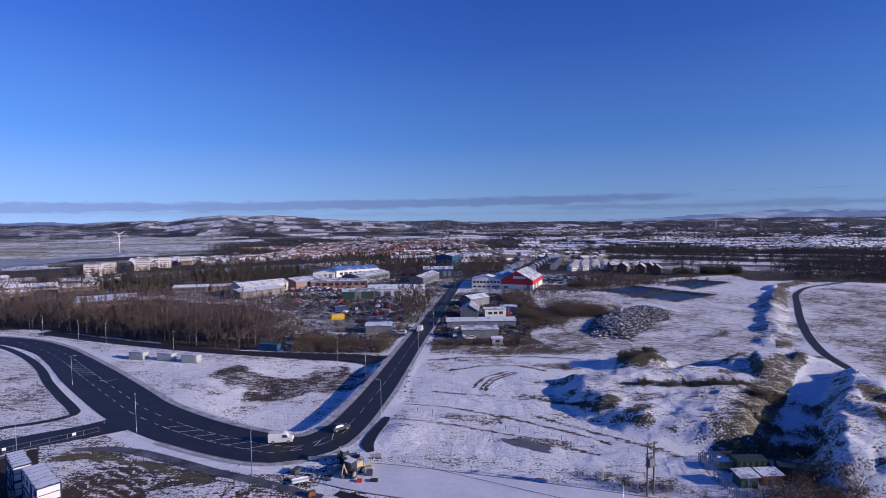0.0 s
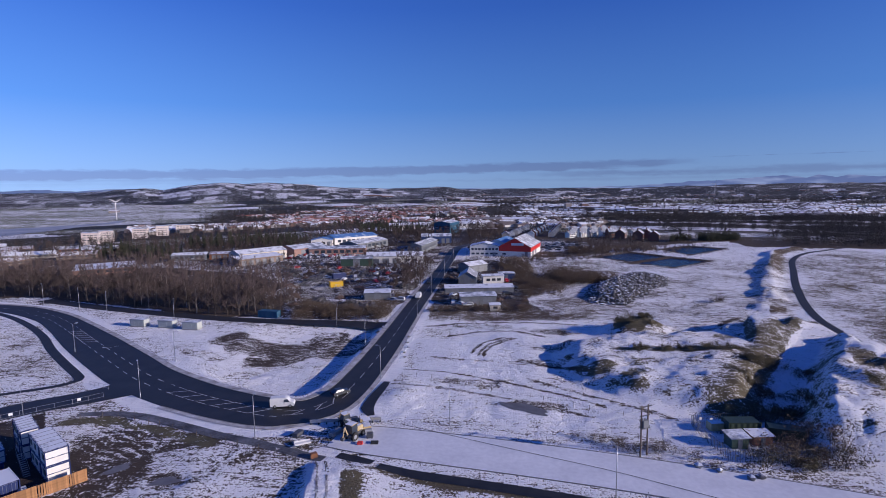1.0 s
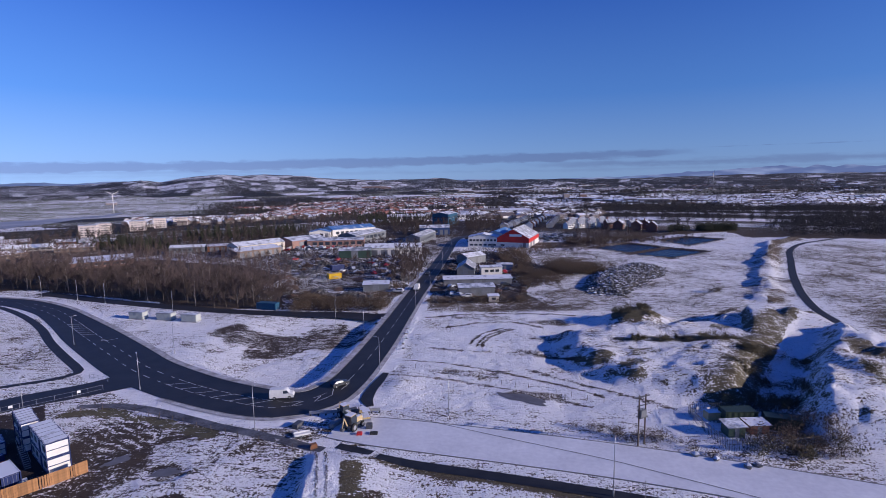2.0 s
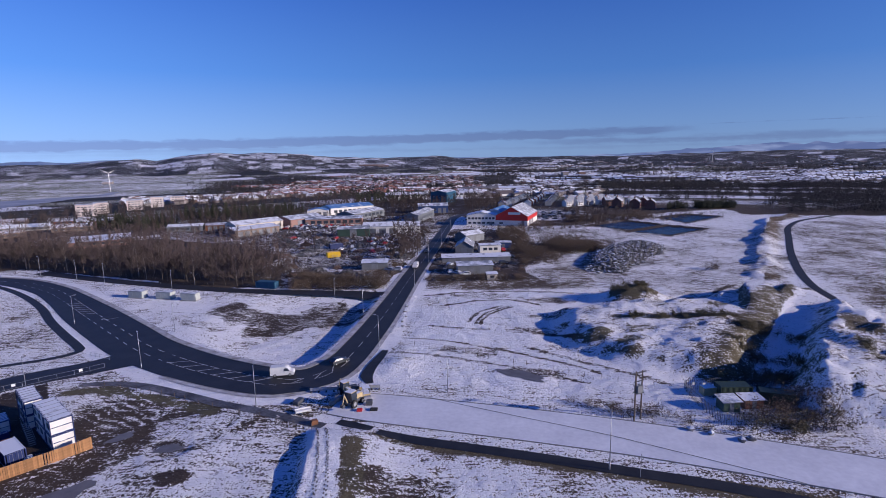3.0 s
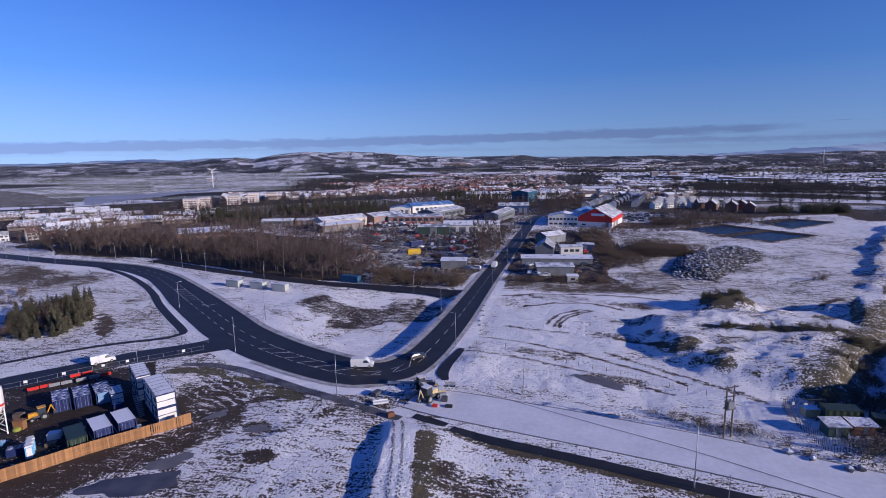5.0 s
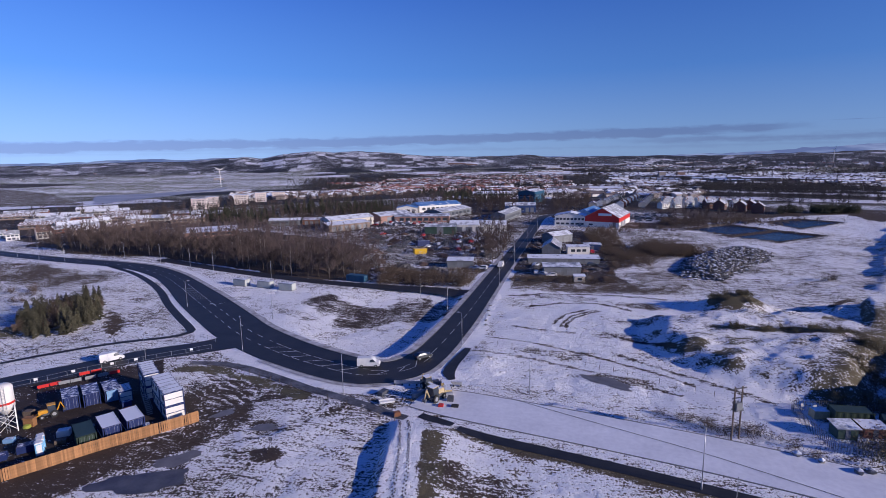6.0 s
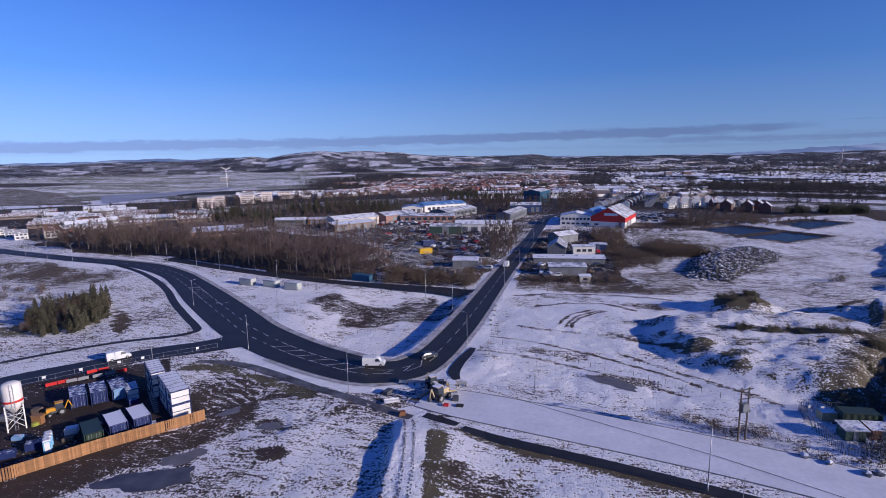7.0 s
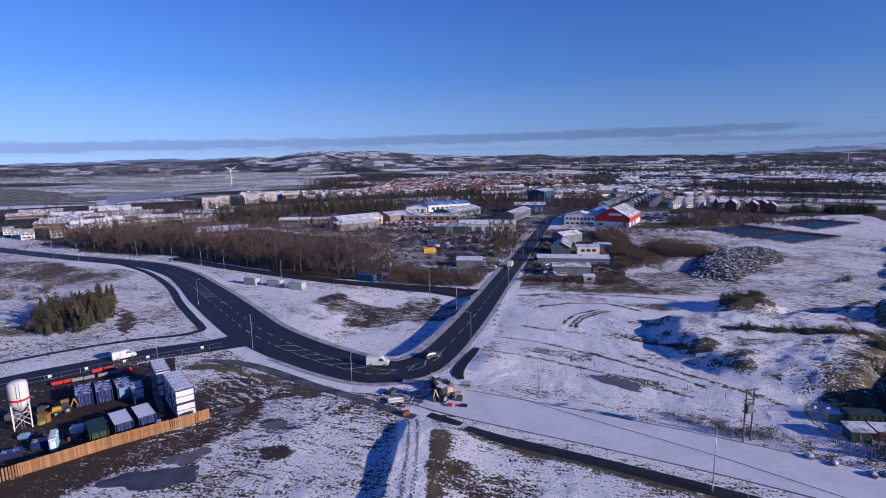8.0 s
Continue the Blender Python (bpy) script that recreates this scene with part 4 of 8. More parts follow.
def bush_mesh(seed, tall, wide, mat, count=260, leaf=0.16, name="crown"):
    """Upright stems with many small sprays, uneven in outline."""
    rng = random.Random(seed)
    g = Geo()
    heads = [(Vector((rng.uniform(-1, 1) * wide, rng.uniform(-1, 1) * wide, 0)), tall * rng.uniform(0.55, 1.05)) for _ in range(9)]
    for base, h in heads:
        top = base * 1.25 + Vector((0, 0, h))
        g.tube(base + Vector((0, 0, -0.15)), top, 0.035, 0.01, 3, cap=False)
        for _ in range(count // 9):
            o = base.lerp(top, rng.uniform(0.1, 1.0)) + Vector((rng.gauss(0, 0.28), rng.gauss(0, 0.28), rng.gauss(0, 0.12))) * wide
            o.z = max(0.05, o.z)
            d = Vector((rng.uniform(-1, 1), rng.uniform(-1, 1), rng.uniform(-0.2, 1.2))).normalized()
            s = d.orthogonal().normalized()
            s.rotate(Matrix.Rotation(rng.uniform(0, 3.14), 3, d))
            k = leaf * rng.uniform(0.6, 1.5)
            g.add([o - s * k * 0.4, o + s * k * 0.4, o + d * k * 2.2], [(0, 1, 2)])
    return g.mesh(name, mat)


def conifer_mesh(seed, tall, wide, mat):
    rng = random.Random(seed)
    g = Geo()
    z = tall * 0.12
    while z < tall:
        f = 1 - z / tall
        for i in range(7):
            a = rng.uniform(0, 2 * math.pi)
            reach = wide * (f ** 0.8) * rng.uniform(0.65, 1.15) + 0.12
            d = Vector((math.cos(a), math.sin(a), -0.22))
            o = Vector((0, 0, z + rng.uniform(-0.2, 0.2)))
            e = o + d * reach
            s = Vector((-math.sin(a), math.cos(a), 0)) * reach * 0.32
            m = o.lerp(e, 0.55)
            g.add([o, m - s + Vector((0, 0, -0.15)), e, m + s + Vector((0, 0, -0.15)), m + Vector((0, 0, 0.14))], [(0, 1, 4), (1, 2, 4), (2, 3, 4), (3, 0, 4)])
            for _ in range(3):
                p = o.lerp(e, rng.uniform(0.35, 1.0)) + s * rng.uniform(-0.8, 0.8)
                q = Vector((rng.uniform(-1, 1), rng.uniform(-1, 1), rng.uniform(0.1, 1.2))).normalized() * tall * 0.06
                w = q.orthogonal().normalized() * tall * 0.014
                g.add([p - w, p + w, p + q], [(0, 1, 2)])
        z += tall * 0.055
    g.add([(-0.1, -0.1, tall * 0.95), (0.1, 0.1, tall * 0.95), (0, 0, tall * 1.04)], [(0, 1, 2)])
    return g.mesh("crown", mat)

# ---------------- woods ----------------
BARE = [bare_tree_meshes(s, t, w, trunk_mat=b) for s, t, w, b in ((1, 11, 0.40, M_BARK), (2, 12.5, 0.36, M_BIRCH), (3, 9.5, 0.46, M_BARK), (4, 10.5, 0.42, M_BARK), (5, 8, 0.48, M_BARK), (6, 12, 0.36, M_BARK))]


def bare_tree(x, y, which, size, turn, group="bare trees of the wood", label="tall bare deciduous tree with fine brown winter twigs"):
    t, c = BARE[which % len(BARE)]
    ob = thing("tree", x, y, turn, label, "tree", group)
    ob.scale = (size, size, size)
    part("trunk", t, None, ob)
    part("crown", c, None, ob)
    return ob


def within(x, y, poly):
    odd = False
    for (x0, y0), (x1, y1) in zip(poly, poly[1:] + poly[:1]):
        if (y0 > y) != (y1 > y) and x < (x1 - x0) * (y - y0) / (y1 - y0 + 1e-12) + x0:
            odd = not odd
    return odd


def scatter(rng, poly, gap, count, avoid=()):
    """Points inside a polygon, at least gap apart and clear of the avoided circles."""
    xs, ys = [p[0] for p in poly], [p[1] for p in poly]
    out, cells = [], {}
    for _ in range(count * 30):
        x, y = rng.uniform(min(xs), max(xs)), rng.uniform(min(ys), max(ys))
        if not within(x, y, poly) or any(math.hypot(x - a, y - b) < c for a, b, c in avoid):
            continue
        k = (int(x // gap), int(y // gap))
        if any(math.hypot(x - u, y - v) < gap for i in (-1, 0, 1) for j in (-1, 0, 1) for u, v in cells.get((k[0] + i, k[1] + j), ())):
            continue
        cells.setdefault(k, []).append((x, y))
        out.append((x, y))
        if len(out) >= count:
            break
    return out


def bake(name, spots, meshes, label, category):
    """Many copies of a few small meshes joined into one."""
    vs, fs, k = [], [], 0
    data = []
    for me in meshes:
        co = np.empty(len(me.vertices) * 3, dtype=np.float32)
        me.vertices.foreach_get("co", co)
        data.append((co.reshape(-1, 3), [tuple(p.vertices) for p in me.polygons]))
    zs = terrain(np.array([s[0] for s in spots]), np.array([s[1] for s in spots]))
    for i, (x, y, which, size, turn) in enumerate(spots):
        co, polys = data[which % len(data)]
        c, s = math.cos(turn), math.sin(turn)
        p = np.stack([x + size * (c * co[:, 0] - s * co[:, 1]), y + size * (s * co[:, 0] + c * co[:, 1]), zs[i] + size * co[:, 2]], 1)
        vs.append(p)
        fs += [tuple(a + k for a in q) for q in polys]
        k += len(co)
    me = bpy.data.meshes.new(name)
    me.from_pydata(np.concatenate(vs), [], fs)
    me.materials.append(meshes[0].materials[0])
    return tagged(new(name, me), label, category, kind="stuff")


def light_tree(seed, tall, wide, thick):
    t, c = bare_tree_meshes(seed, tall, wide, limbs=7, subs=4, twigs=4, thick=thick)
    g = Geo()
    for me in (t, c):
        g.add([tuple(v.co) for v in me.vertices], [tuple(p.vertices) for p in me.polygons])
    return g.mesh("woodland", M_TWIG)


rng = random.Random(7)
front_line = spline([(-262, 252), (-225, 244), (-172, 233), (-139, 219), (-105, 206.5), (-77, 199), (-63, 198)], 4.0)
belt_spots = []
for row in range(8):
    for p in front_line:
        if rng.random() < 0.95:
            belt_spots.append((p[0] + rng.uniform(-2, 2) + row * 1.2, p[1] + row * 5.0 + rng.uniform(-2, 2), row))
belt_spots = [s for s in belt_spots if inside(np.array([s[0]]), np.array([s[1]]), BELT)[0] or s[2] < 2]
belt_spots.sort(key=lambda s: s[2])
for i, (x, y, row) in enumerate(belt_spots[:230]):
    bare_tree(x, y, i * 5 + row, rng.uniform(0.7, 1.2) * (1 if x < -75 else 0.7), rng.uniform(0, 360))
LIGHT = [light_tree(20 + i, h, w, 0.085) for i, (h, w) in enumerate(((11, 0.36), (12, 0.32), (9, 0.42)))]
LIGHT_THICK = [light_tree(30 + i, h, w, 0.13) for i, (h, w) in enumerate(((10, 0.46), (8, 0.5), (12, 0.4)))]
deep = [(x, y, i, rng.uniform(0.7, 1.15), rng.uniform(0, 6.28)) for i, (x, y, row) in enumerate(belt_spots[230:])]
wood_avoid = [(-200, 306, 10), (-176, 358, 14), (-154, 363, 12), (-124, 357, 26), (-140, 330, 14)]
deep += [(x, y, i, rng.uniform(0.6, 1.05), rng.uniform(0, 6.28)) for i, (x, y) in enumerate(scatter(rng, [(-300, 270), (-180, 268), (-95, 240), (-75, 262), (-120, 312), (-180, 335), (-230, 350), (-310, 320)], 4.2, 420, wood_avoid))]
bake("woodland", deep, LIGHT, "dense bare brown winter wood behind the road", "woodland")
CONIFER = [conifer_mesh(40 + i, h, w, M_NEEDLE) for i, (h, w) in enumerate(((10, 2.3), (8, 2.2), (12, 2.6)))]
firs = [(x, y, i, rng.uniform(0.6, 0.98), rng.uniform(0, 6.28)) for i, (x, y) in enumerate(
    scatter(rng, [(-215, 430), (-130, 425), (-125, 470), (-150, 500), (-230, 470)], 5, 130) + scatter(rng, [(-265, 375), (-205, 365), (-200, 400), (-260, 410)], 5, 60)
    + scatter(rng, [(-90, 545), (-35, 540), (-20, 600), (-60, 680), (-110, 660)], 7, 110) + scatter(rng, [(-180, 780), (-60, 700), (-40, 770), (-170, 830)], 9, 100))]
bake("conifer_wood", firs, CONIFER, "dark evergreen conifers standing in close rows", "woodland")
mixed = []
for poly, gap, n in (
        ([(-330, 380), (-215, 355), (-130, 385), (-110, 430), (-200, 560), (-330, 470)], 8, 240),
        ([(-270, 560), (-110, 520), (-90, 640), (-230, 760), (-330, 690)], 11, 240),
        ([(-330, 300), (-285, 290), (-270, 340), (-300, 440), (-480, 470), (-470, 380), (-380, 320)], 16, 40),
        ([(330, 365), (480, 372), (560, 430), (370, 408)], 4.5, 260),
        ([(-27, 238), (-13, 242), (-12, 334), (-30, 334)], 4.5, 60), ([(18, 440), (46, 470), (58, 570), (20, 560)], 5.0, 130), ([(-34, 416), (-12, 430), (-8, 448), (-40, 560), (-62, 520)], 7, 60),
        ([(-56, 500), (-20, 470), (10, 480), (14, 530), (-30, 545)], 6, 70), ([(-130, 480), (-60, 486), (-50, 520), (-140, 560)], 6, 110), ([(-60, 560), (30, 575), (40, 640), (-80, 630)], 9, 70),
        ([(88, 398), (150, 402), (150, 430), (104, 425)], 6, 34), ([(100, 340), (112, 368), (92, 372), (86, 352)], 4, 16)):
    mixed += [(x, y, i, rng.uniform(0.6, 1.1), rng.uniform(0, 6.28)) for i, (x, y) in enumerate(scatter(rng, poly, gap, n))]
yard_avoid = [(-128, 356, 19), (-106, 384, 22), (-70, 386, 16), (-122, 338, 12), (-84, 455, 24), (-104, 437, 12), (-68, 418, 22), (-41, 340, 19), (-57, 322, 12), (-175, 360, 13), (-154, 365, 12), (-54, 254, 8), (-60, 260, 20), (-95, 365, 22)]
mixed += [(x, y, i, rng.uniform(0.35, 0.75), rng.uniform(0, 6.28)) for i, (x, y) in enumerate(scatter(rng, [(-200, 335), (-110, 305), (-75, 268), (-30, 262), (-26, 400), (-60, 440), (-130, 480), (-205, 430)], 5.5, 240, yard_avoid))]
low_wood = [(x, y, i, rng.uniform(0.8, 1.3), rng.uniform(0, 6.28)) for i, (x, y) in enumerate(scatter(rng, [(262, 400), (340, 385), (520, 430), (640, 560), (420, 600), (290, 480)], 5.5, 620))]
bake("woodland", mixed, LIGHT_THICK, "scattered bare winter trees among the yards and fields", "woodland")
DOME = [bush_mesh(50 + i, 7.5, 2.6, M_NEEDLE, 620, 0.42) for i in range(3)]
for poly, n in (([(212, 440), (243, 446), (246, 462), (214, 458)], 34), ([(186, 440), (200, 442), (202, 450), (188, 448)], 8)):
    bake("conifer_wood", [(x, y, i, rng.uniform(0.6, 0.95), rng.uniform(0, 6)) for i, (x, y) in enumerate(scatter(rng, poly, 3.6, n))], DOME, "small dark evergreen clump beyond the ponds", "woodland")

# single trees along the straight road and on the open ground
for x, y, s in ((-18.5, 232, 0.95), (-17.5, 238, 1.05), (-16.5, 246, 1.1), (-15.5, 253, 0.95), (-21, 243, 0.9), (-20, 258, 1.0), (-13, 268, 0.8), (-24, 236, 0.75), (-10, 300, 0.8), (-12, 292, 0.7)):
    bare_tree(x, y, int(x * 3 + y), s, x * 40, "bare trees along the straight road", "bare roadside tree with reddish brown twigs")
SCRUB = [bush_mesh(60 + i, h, w, M_SCRUB, n, lf) for i, (h, w, n, lf) in enumerate(((2.4, 1.6, 420, 0.13), (3.2, 1.9, 520, 0.14), (1.7, 1.3, 300, 0.12)))]
GORSE = [bush_mesh(70 + i, h, w, M_GORSE, 620, 0.15) for i, (h, w) in enumerate(((1.6, 1.7), (2.2, 2.0)))]
M_PINE = material("olive_pine_needles", (0.046, 0.046, 0.026), (0.085, 0.075, 0.043), 2, 0.85, vary=0.3)
PINE = [conifer_mesh(80, 6.6, 1.9, M_PINE), bush_mesh(81, 5.6, 1.3, M_PINE, 1300, 0.17), bush_mesh(82, 4.6, 1.3, M_SCRUB, 900, 0.15), conifer_mesh(84, 6.8, 2.0, M_PINE), bush_mesh(83, 4.8, 1.3, M_PINE, 1200, 0.16)]


def shrub(x, y, mesh, size, label, group, turn=0):
    ob = thing("shrub", x, y, turn, label, "shrub", group)
    ob.scale = (size, size, size)
    part("crown", mesh, None, ob)
    return ob


thicket = []
for poly, n, gap, lo, hi in (([(34, 226), (50, 232), (46, 330), (32, 330)], 150, 2.2, 0.8, 1.45), ([(50, 254), (78, 260), (76, 284), (52, 282)], 110, 2.0, 1.1, 1.8), ([(34, 330), (90, 335), (95, 352), (80, 365), (34, 348)], 60, 3.2, 0.6, 1.0),
                             ([(84, 372), (150, 378), (150, 402), (88, 396)], 120, 3, 0.7, 1.4), ([(-34, 205), (-22, 205), (-20, 232), (-26, 236)], 20, 2.5, 0.7, 1.1), ([(-8, 199), (30, 201), (32, 207), (-6, 206)], 30, 2.2, 0.6, 1.0), ([(100, 366), (140, 372), (150, 362), (200, 405), (160, 410), (100, 385)], 70, 3, 0.5, 1.0)):
    thicket += [(x, y, i, rng.uniform(lo, hi), rng.uniform(0, 6.28)) for i, (x, y) in enumerate(scatter(rng, poly, gap, n))]
bake("thicket", thicket, SCRUB, "low leafless brown thicket on rough ground", "thicket")
for poly, n, gap, lo, hi in (([(-58, 191), (-24, 189), (-22, 203), (-58, 212)], 80, 2.2, 0.8, 1.5), ([(78, 250), (90, 262), (86, 275), (76, 266)], 10, 3, 0.7, 1.1)):
    for i, (x, y) in enumerate(scatter(rng, poly, gap, n)):
        shrub(x, y, SCRUB[i % 3], rng.uniform(lo, hi), "leafless brown thicket shrub on rough ground", "scrub thicket", rng.uniform(0, 360))
for x, y, s in ((108, 212, 1.6), (110, 214, 1.3), (84, 244, 1.4), (36, 92, 0.7), (31, 93.5, 0.6), (28, 95, 0.6), (39, 92, 0.8), (45, 86, 0.6), (61, 91, 1.1), (63, 92.5, 1.0), (65.2, 92, 1.0), (58.6, 91, 0.8), (66.5, 95, 1.1), (66, 99, 1.1), (62.5, 100.6, 0.9), (60, 86.4, 0.7), (33, 91.6, 0.8), (37, 91, 0.7), (31.5, 92.6, 0.7), (41, 90.5, 0.7), (43, 88, 0.6), (27, 96.5, 0.5), (24, 97.6, 0.5)):
    shrub(x, y, SCRUB[int(x) % 3], s, "leafless brown shrub standing in the snow", "lone shrubs", x * 30)
for i, (x, y) in enumerate(scatter(rng, [(-147, 125), (-136, 119), (-128, 125), (-130, 138), (-142, 152), (-153, 155), (-157, 141)], 2.1, 80)):
    ob = thing("tree", x, y, i * 77, "young pine with olive green needles on the snowy bank", "tree", "pines on the bank")
    k = rng.uniform(0.6, 1.15)
    ob.scale = (k, k, k)
    part("crown", PINE[i % 5], None, ob)
    part("trunk", Geo().tube((0, 0, -0.2), (0, 0, 3.0), 0.09, 0.04, 6), M_BARK, ob)
for i, (x, y) in enumerate(scatter(rng, [(-200, 140), (-172, 150), (-185, 172), (-215, 165)], 3.0, 26)):
    shrub(x, y, SCRUB[i % 3], rng.uniform(0.8, 1.3), "leafless brown shrub standing in the snow", "shrubs on the bank", i * 50)
for bx, by, a, b, n in ((61, 170, 6, 5, 12), (70, 141, 8, 2, 10), (55, 141, 6, 1.5, 5), (80, 133, 4, 3, 8), (72, 119, 3, 4, 8), (62, 106, 3, 2, 5), (66, 105.5, 3, 1, 4), (73, 106, 2, 1, 3), (88, 106, 2, 4, 5), (86, 128, 3, 2, 4)):
    for i in range(n):
        shrub(bx + rng.uniform(-a, a), by + rng.uniform(-b, b), GORSE[i % 2], rng.uniform(0.5, 0.95), "low olive gorse and dead grass on the spoil heap", "gorse on the spoil", i * 60)

# ---------------- buildings ----------------
FROST = (0.78, 0.80, 0.84)
M_CREAM = material("cream_cladding", (0.62, 0.56, 0.46), (0.54, 0.48, 0.40), 0.5, 0.6)
M_PINKBRICK = material("pinkish_brick", (0.36, 0.21, 0.17), (0.30, 0.18, 0.145), 1.2, 0.85, bump=0.01)
M_BRICK = material("red_brown_brick", (0.26, 0.11, 0.075), (0.20, 0.085, 0.06), 1.5, 0.85, bump=0.01)
M_RED = material("red_cladding", (0.62, 0.030, 0.022), (0.54, 0.025, 0.02), 0.4, 0.45)
M_WHITE = material("white_render", (0.78, 0.76, 0.71), (0.70, 0.67, 0.62), 0.6, 0.8)
M_FLATS = material("pinkish_rendered_wall", (0.76, 0.66, 0.60), (0.66, 0.57, 0.52), 0.6, 0.85)
M_TERRACE = material("brown_harled_wall", (0.27, 0.20, 0.16), (0.20, 0.15, 0.12), 0.8, 0.9)
M_HARL = material("grey_harling", (0.52, 0.49, 0.44), (0.42, 0.39, 0.35), 0.8, 0.9, vary=0.25)
M_TURQ = material("turquoise_cladding", (0.020, 0.105, 0.18), (0.017, 0.085, 0.15), 0.4, 0.5)
M_NAVY = material("dark_blue_cladding", (0.035, 0.07, 0.19), (0.03, 0.055, 0.15), 0.4, 0.5)
M_GREENCLAD = material("dark_green_cladding", (0.045, 0.085, 0.065), (0.035, 0.065, 0.05), 0.4, 0.55)
M_GREYCLAD = material("grey_cladding", (0.19, 0.20, 0.21), (0.14, 0.15, 0.16), 0.5, 0.6)
M_RUST = material("rusty_steel", (0.24, 0.095, 0.04), (0.12, 0.055, 0.03), 1.5, 0.75)
M_GLASS = material("window_glass", (0.025, 0.035, 0.05), (0.04, 0.05, 0.07), 0.5, 0.32)
M_FRAME = material("white_frames", (0.75, 0.75, 0.74), (0.66, 0.66, 0.65), 1.0, 0.5)
M_DOOR = material("grey_shutter_door", (0.22, 0.23, 0.25), (0.16, 0.17, 0.19), 1.0, 0.5)
M_ROOF_SNOW = material("snowed_sheet_roof", (0.30, 0.31, 0.33), (0.22, 0.23, 0.25), 0.35, 0.6, dust=FROST, dust_at=0.90)
M_ROOF_THAW = material("half_thawed_sheet_roof", (0.20, 0.22, 0.25), (0.32, 0.34, 0.36), 0.25, 0.6, dust=FROST, dust_at=0.97)
M_ROOF_BLUE = material("blue_sheet_roof", (0.07, 0.19, 0.44), (0.12, 0.27, 0.50), 0.2, 0.5, dust=FROST, dust_at=1.05)
M_ROOF_RUST = material("weathered_sheet_roof", (0.20, 0.13, 0.09), (0.34, 0.32, 0.31), 0.4, 0.7, dust=FROST, dust_at=0.98)
M_SLATE = material("dark_slate_roof", (0.075, 0.075, 0.085), (0.12, 0.115, 0.12), 1.0, 0.7, dust=FROST, dust_at=0.80, vary=0.2)
M_TILE = material("brown_tile_roof", (0.17, 0.085, 0.055), (0.12, 0.07, 0.05), 1.0, 0.8, dust=FROST, dust_at=0.90, vary=0.2)


def openings(ob, w, d, rows, name, mat, frame_mat=None):
    """Rows of (side, how many, from, to, sill, head): openings along a wall, proud of it by a few centimetres, each its own part."""
    for side, k, u0, u1, z0, z1 in rows:
        for i in range(k):
            gap = (u1 - u0) / k
            a, b = u0 + gap * (i + 0.16), u0 + gap * (i + 0.84)
            if side == "front":
                g, f = Geo().box(a, -d / 2 - 0.05, z0, b, -d / 2 + 0.05, z1), Geo().box(a - 0.1, -d / 2 - 0.08, z0 - 0.12, b + 0.1, -d / 2 + 0.02, z0 - 0.01)
            elif side == "back":
                g, f = Geo().box(a, d / 2 - 0.05, z0, b, d / 2 + 0.05, z1), Geo().box(a - 0.1, d / 2 - 0.02, z0 - 0.12, b + 0.1, d / 2 + 0.08, z0 - 0.01)
            else:
                x = w / 2 if side == "right" else -w / 2
                g, f = Geo().box(x - 0.05, a, z0, x + 0.05, b, z1), Geo().box(x - 0.08, a - 0.1, z0 - 0.12, x + 0.08, b + 0.1, z0 - 0.01)
            o = part(name, g, mat, ob)
            if frame_mat:
                part("sill", f, frame_mat, o)


def shed(name, x, y, turn, w, d, h, rise, ridge, wall, roof, label, windows=(), doors=(), band=None, group="", category="building", over=0.35, lift=0.0):
    """A hall of w by d metres with eaves at h and a pitched or single-slope roof; its front looks along -y. ridge: 'x', 'y' or 'mono'."""
    ob = thing(name, x, y, turn, label, category, group)
    if ridge == "x":
        out = [(-d / 2, -0.5), (d / 2, -0.5), (d / 2, h), (0, h + rise), (-d / 2, h)]
        side = Matrix.Rotation(math.pi / 2, 4, "Z")
        part("wall", Geo().prism(out, -w / 2, w / 2, side), wall, ob)
        length, span = w, d
    elif ridge == "y":
        out = [(-w / 2, -0.5), (w / 2, -0.5), (w / 2, h), (0, h + rise), (-w / 2, h)]
        side = Matrix.Identity(4)
        part("wall", Geo().prism(out, -d / 2, d / 2), wall, ob)
        length, span = d, w
    else:
        out = [(-d / 2, -0.5), (d / 2, -0.5), (d / 2, h + rise), (-d / 2, h)]
        side = Matrix.Rotation(math.pi / 2, 4, "Z")
        part("wall", Geo().prism(out, -w / 2, w / 2, side), wall, ob)
        length, span = w, d
    g, t = Geo(), 0.16
    a = length / 2 + over
    if ridge == "mono":
        s = rise / span
        g.prism([(-span / 2 - over, h - over * s + 0.02), (span / 2 + over, h + rise + over * s + 0.02), (span / 2 + over, h + rise + over * s + t), (-span / 2 - over, h - over * s + t)], -a, a, side)
    else:
        s = rise / (span / 2)
        e = span / 2 + over
        g.prism([(-e, h - over * s + 0.02), (0, h + rise + 0.02), (e, h - over * s + 0.02), (e, h - over * s + t), (0, h + rise + t + 0.03), (-e, h - over * s + t)], -a, a, side)
    part("roof", g, roof, ob)
    openings(ob, w, d, windows, "window", M_GLASS, M_FRAME)
    openings(ob, w, d, doors, "door", M_DOOR)
    if band:
        mat, z0, z1 = band
        part("cladding", Geo().box(-w / 2 - 0.06, -d / 2 - 0.06, z0, w / 2 + 0.06, -d / 2 - 0.005, z1).box(w / 2 + 0.005, -d / 2 - 0.06, z0, w / 2 + 0.06, d / 2 + 0.06, z1), mat, ob)
    return ob


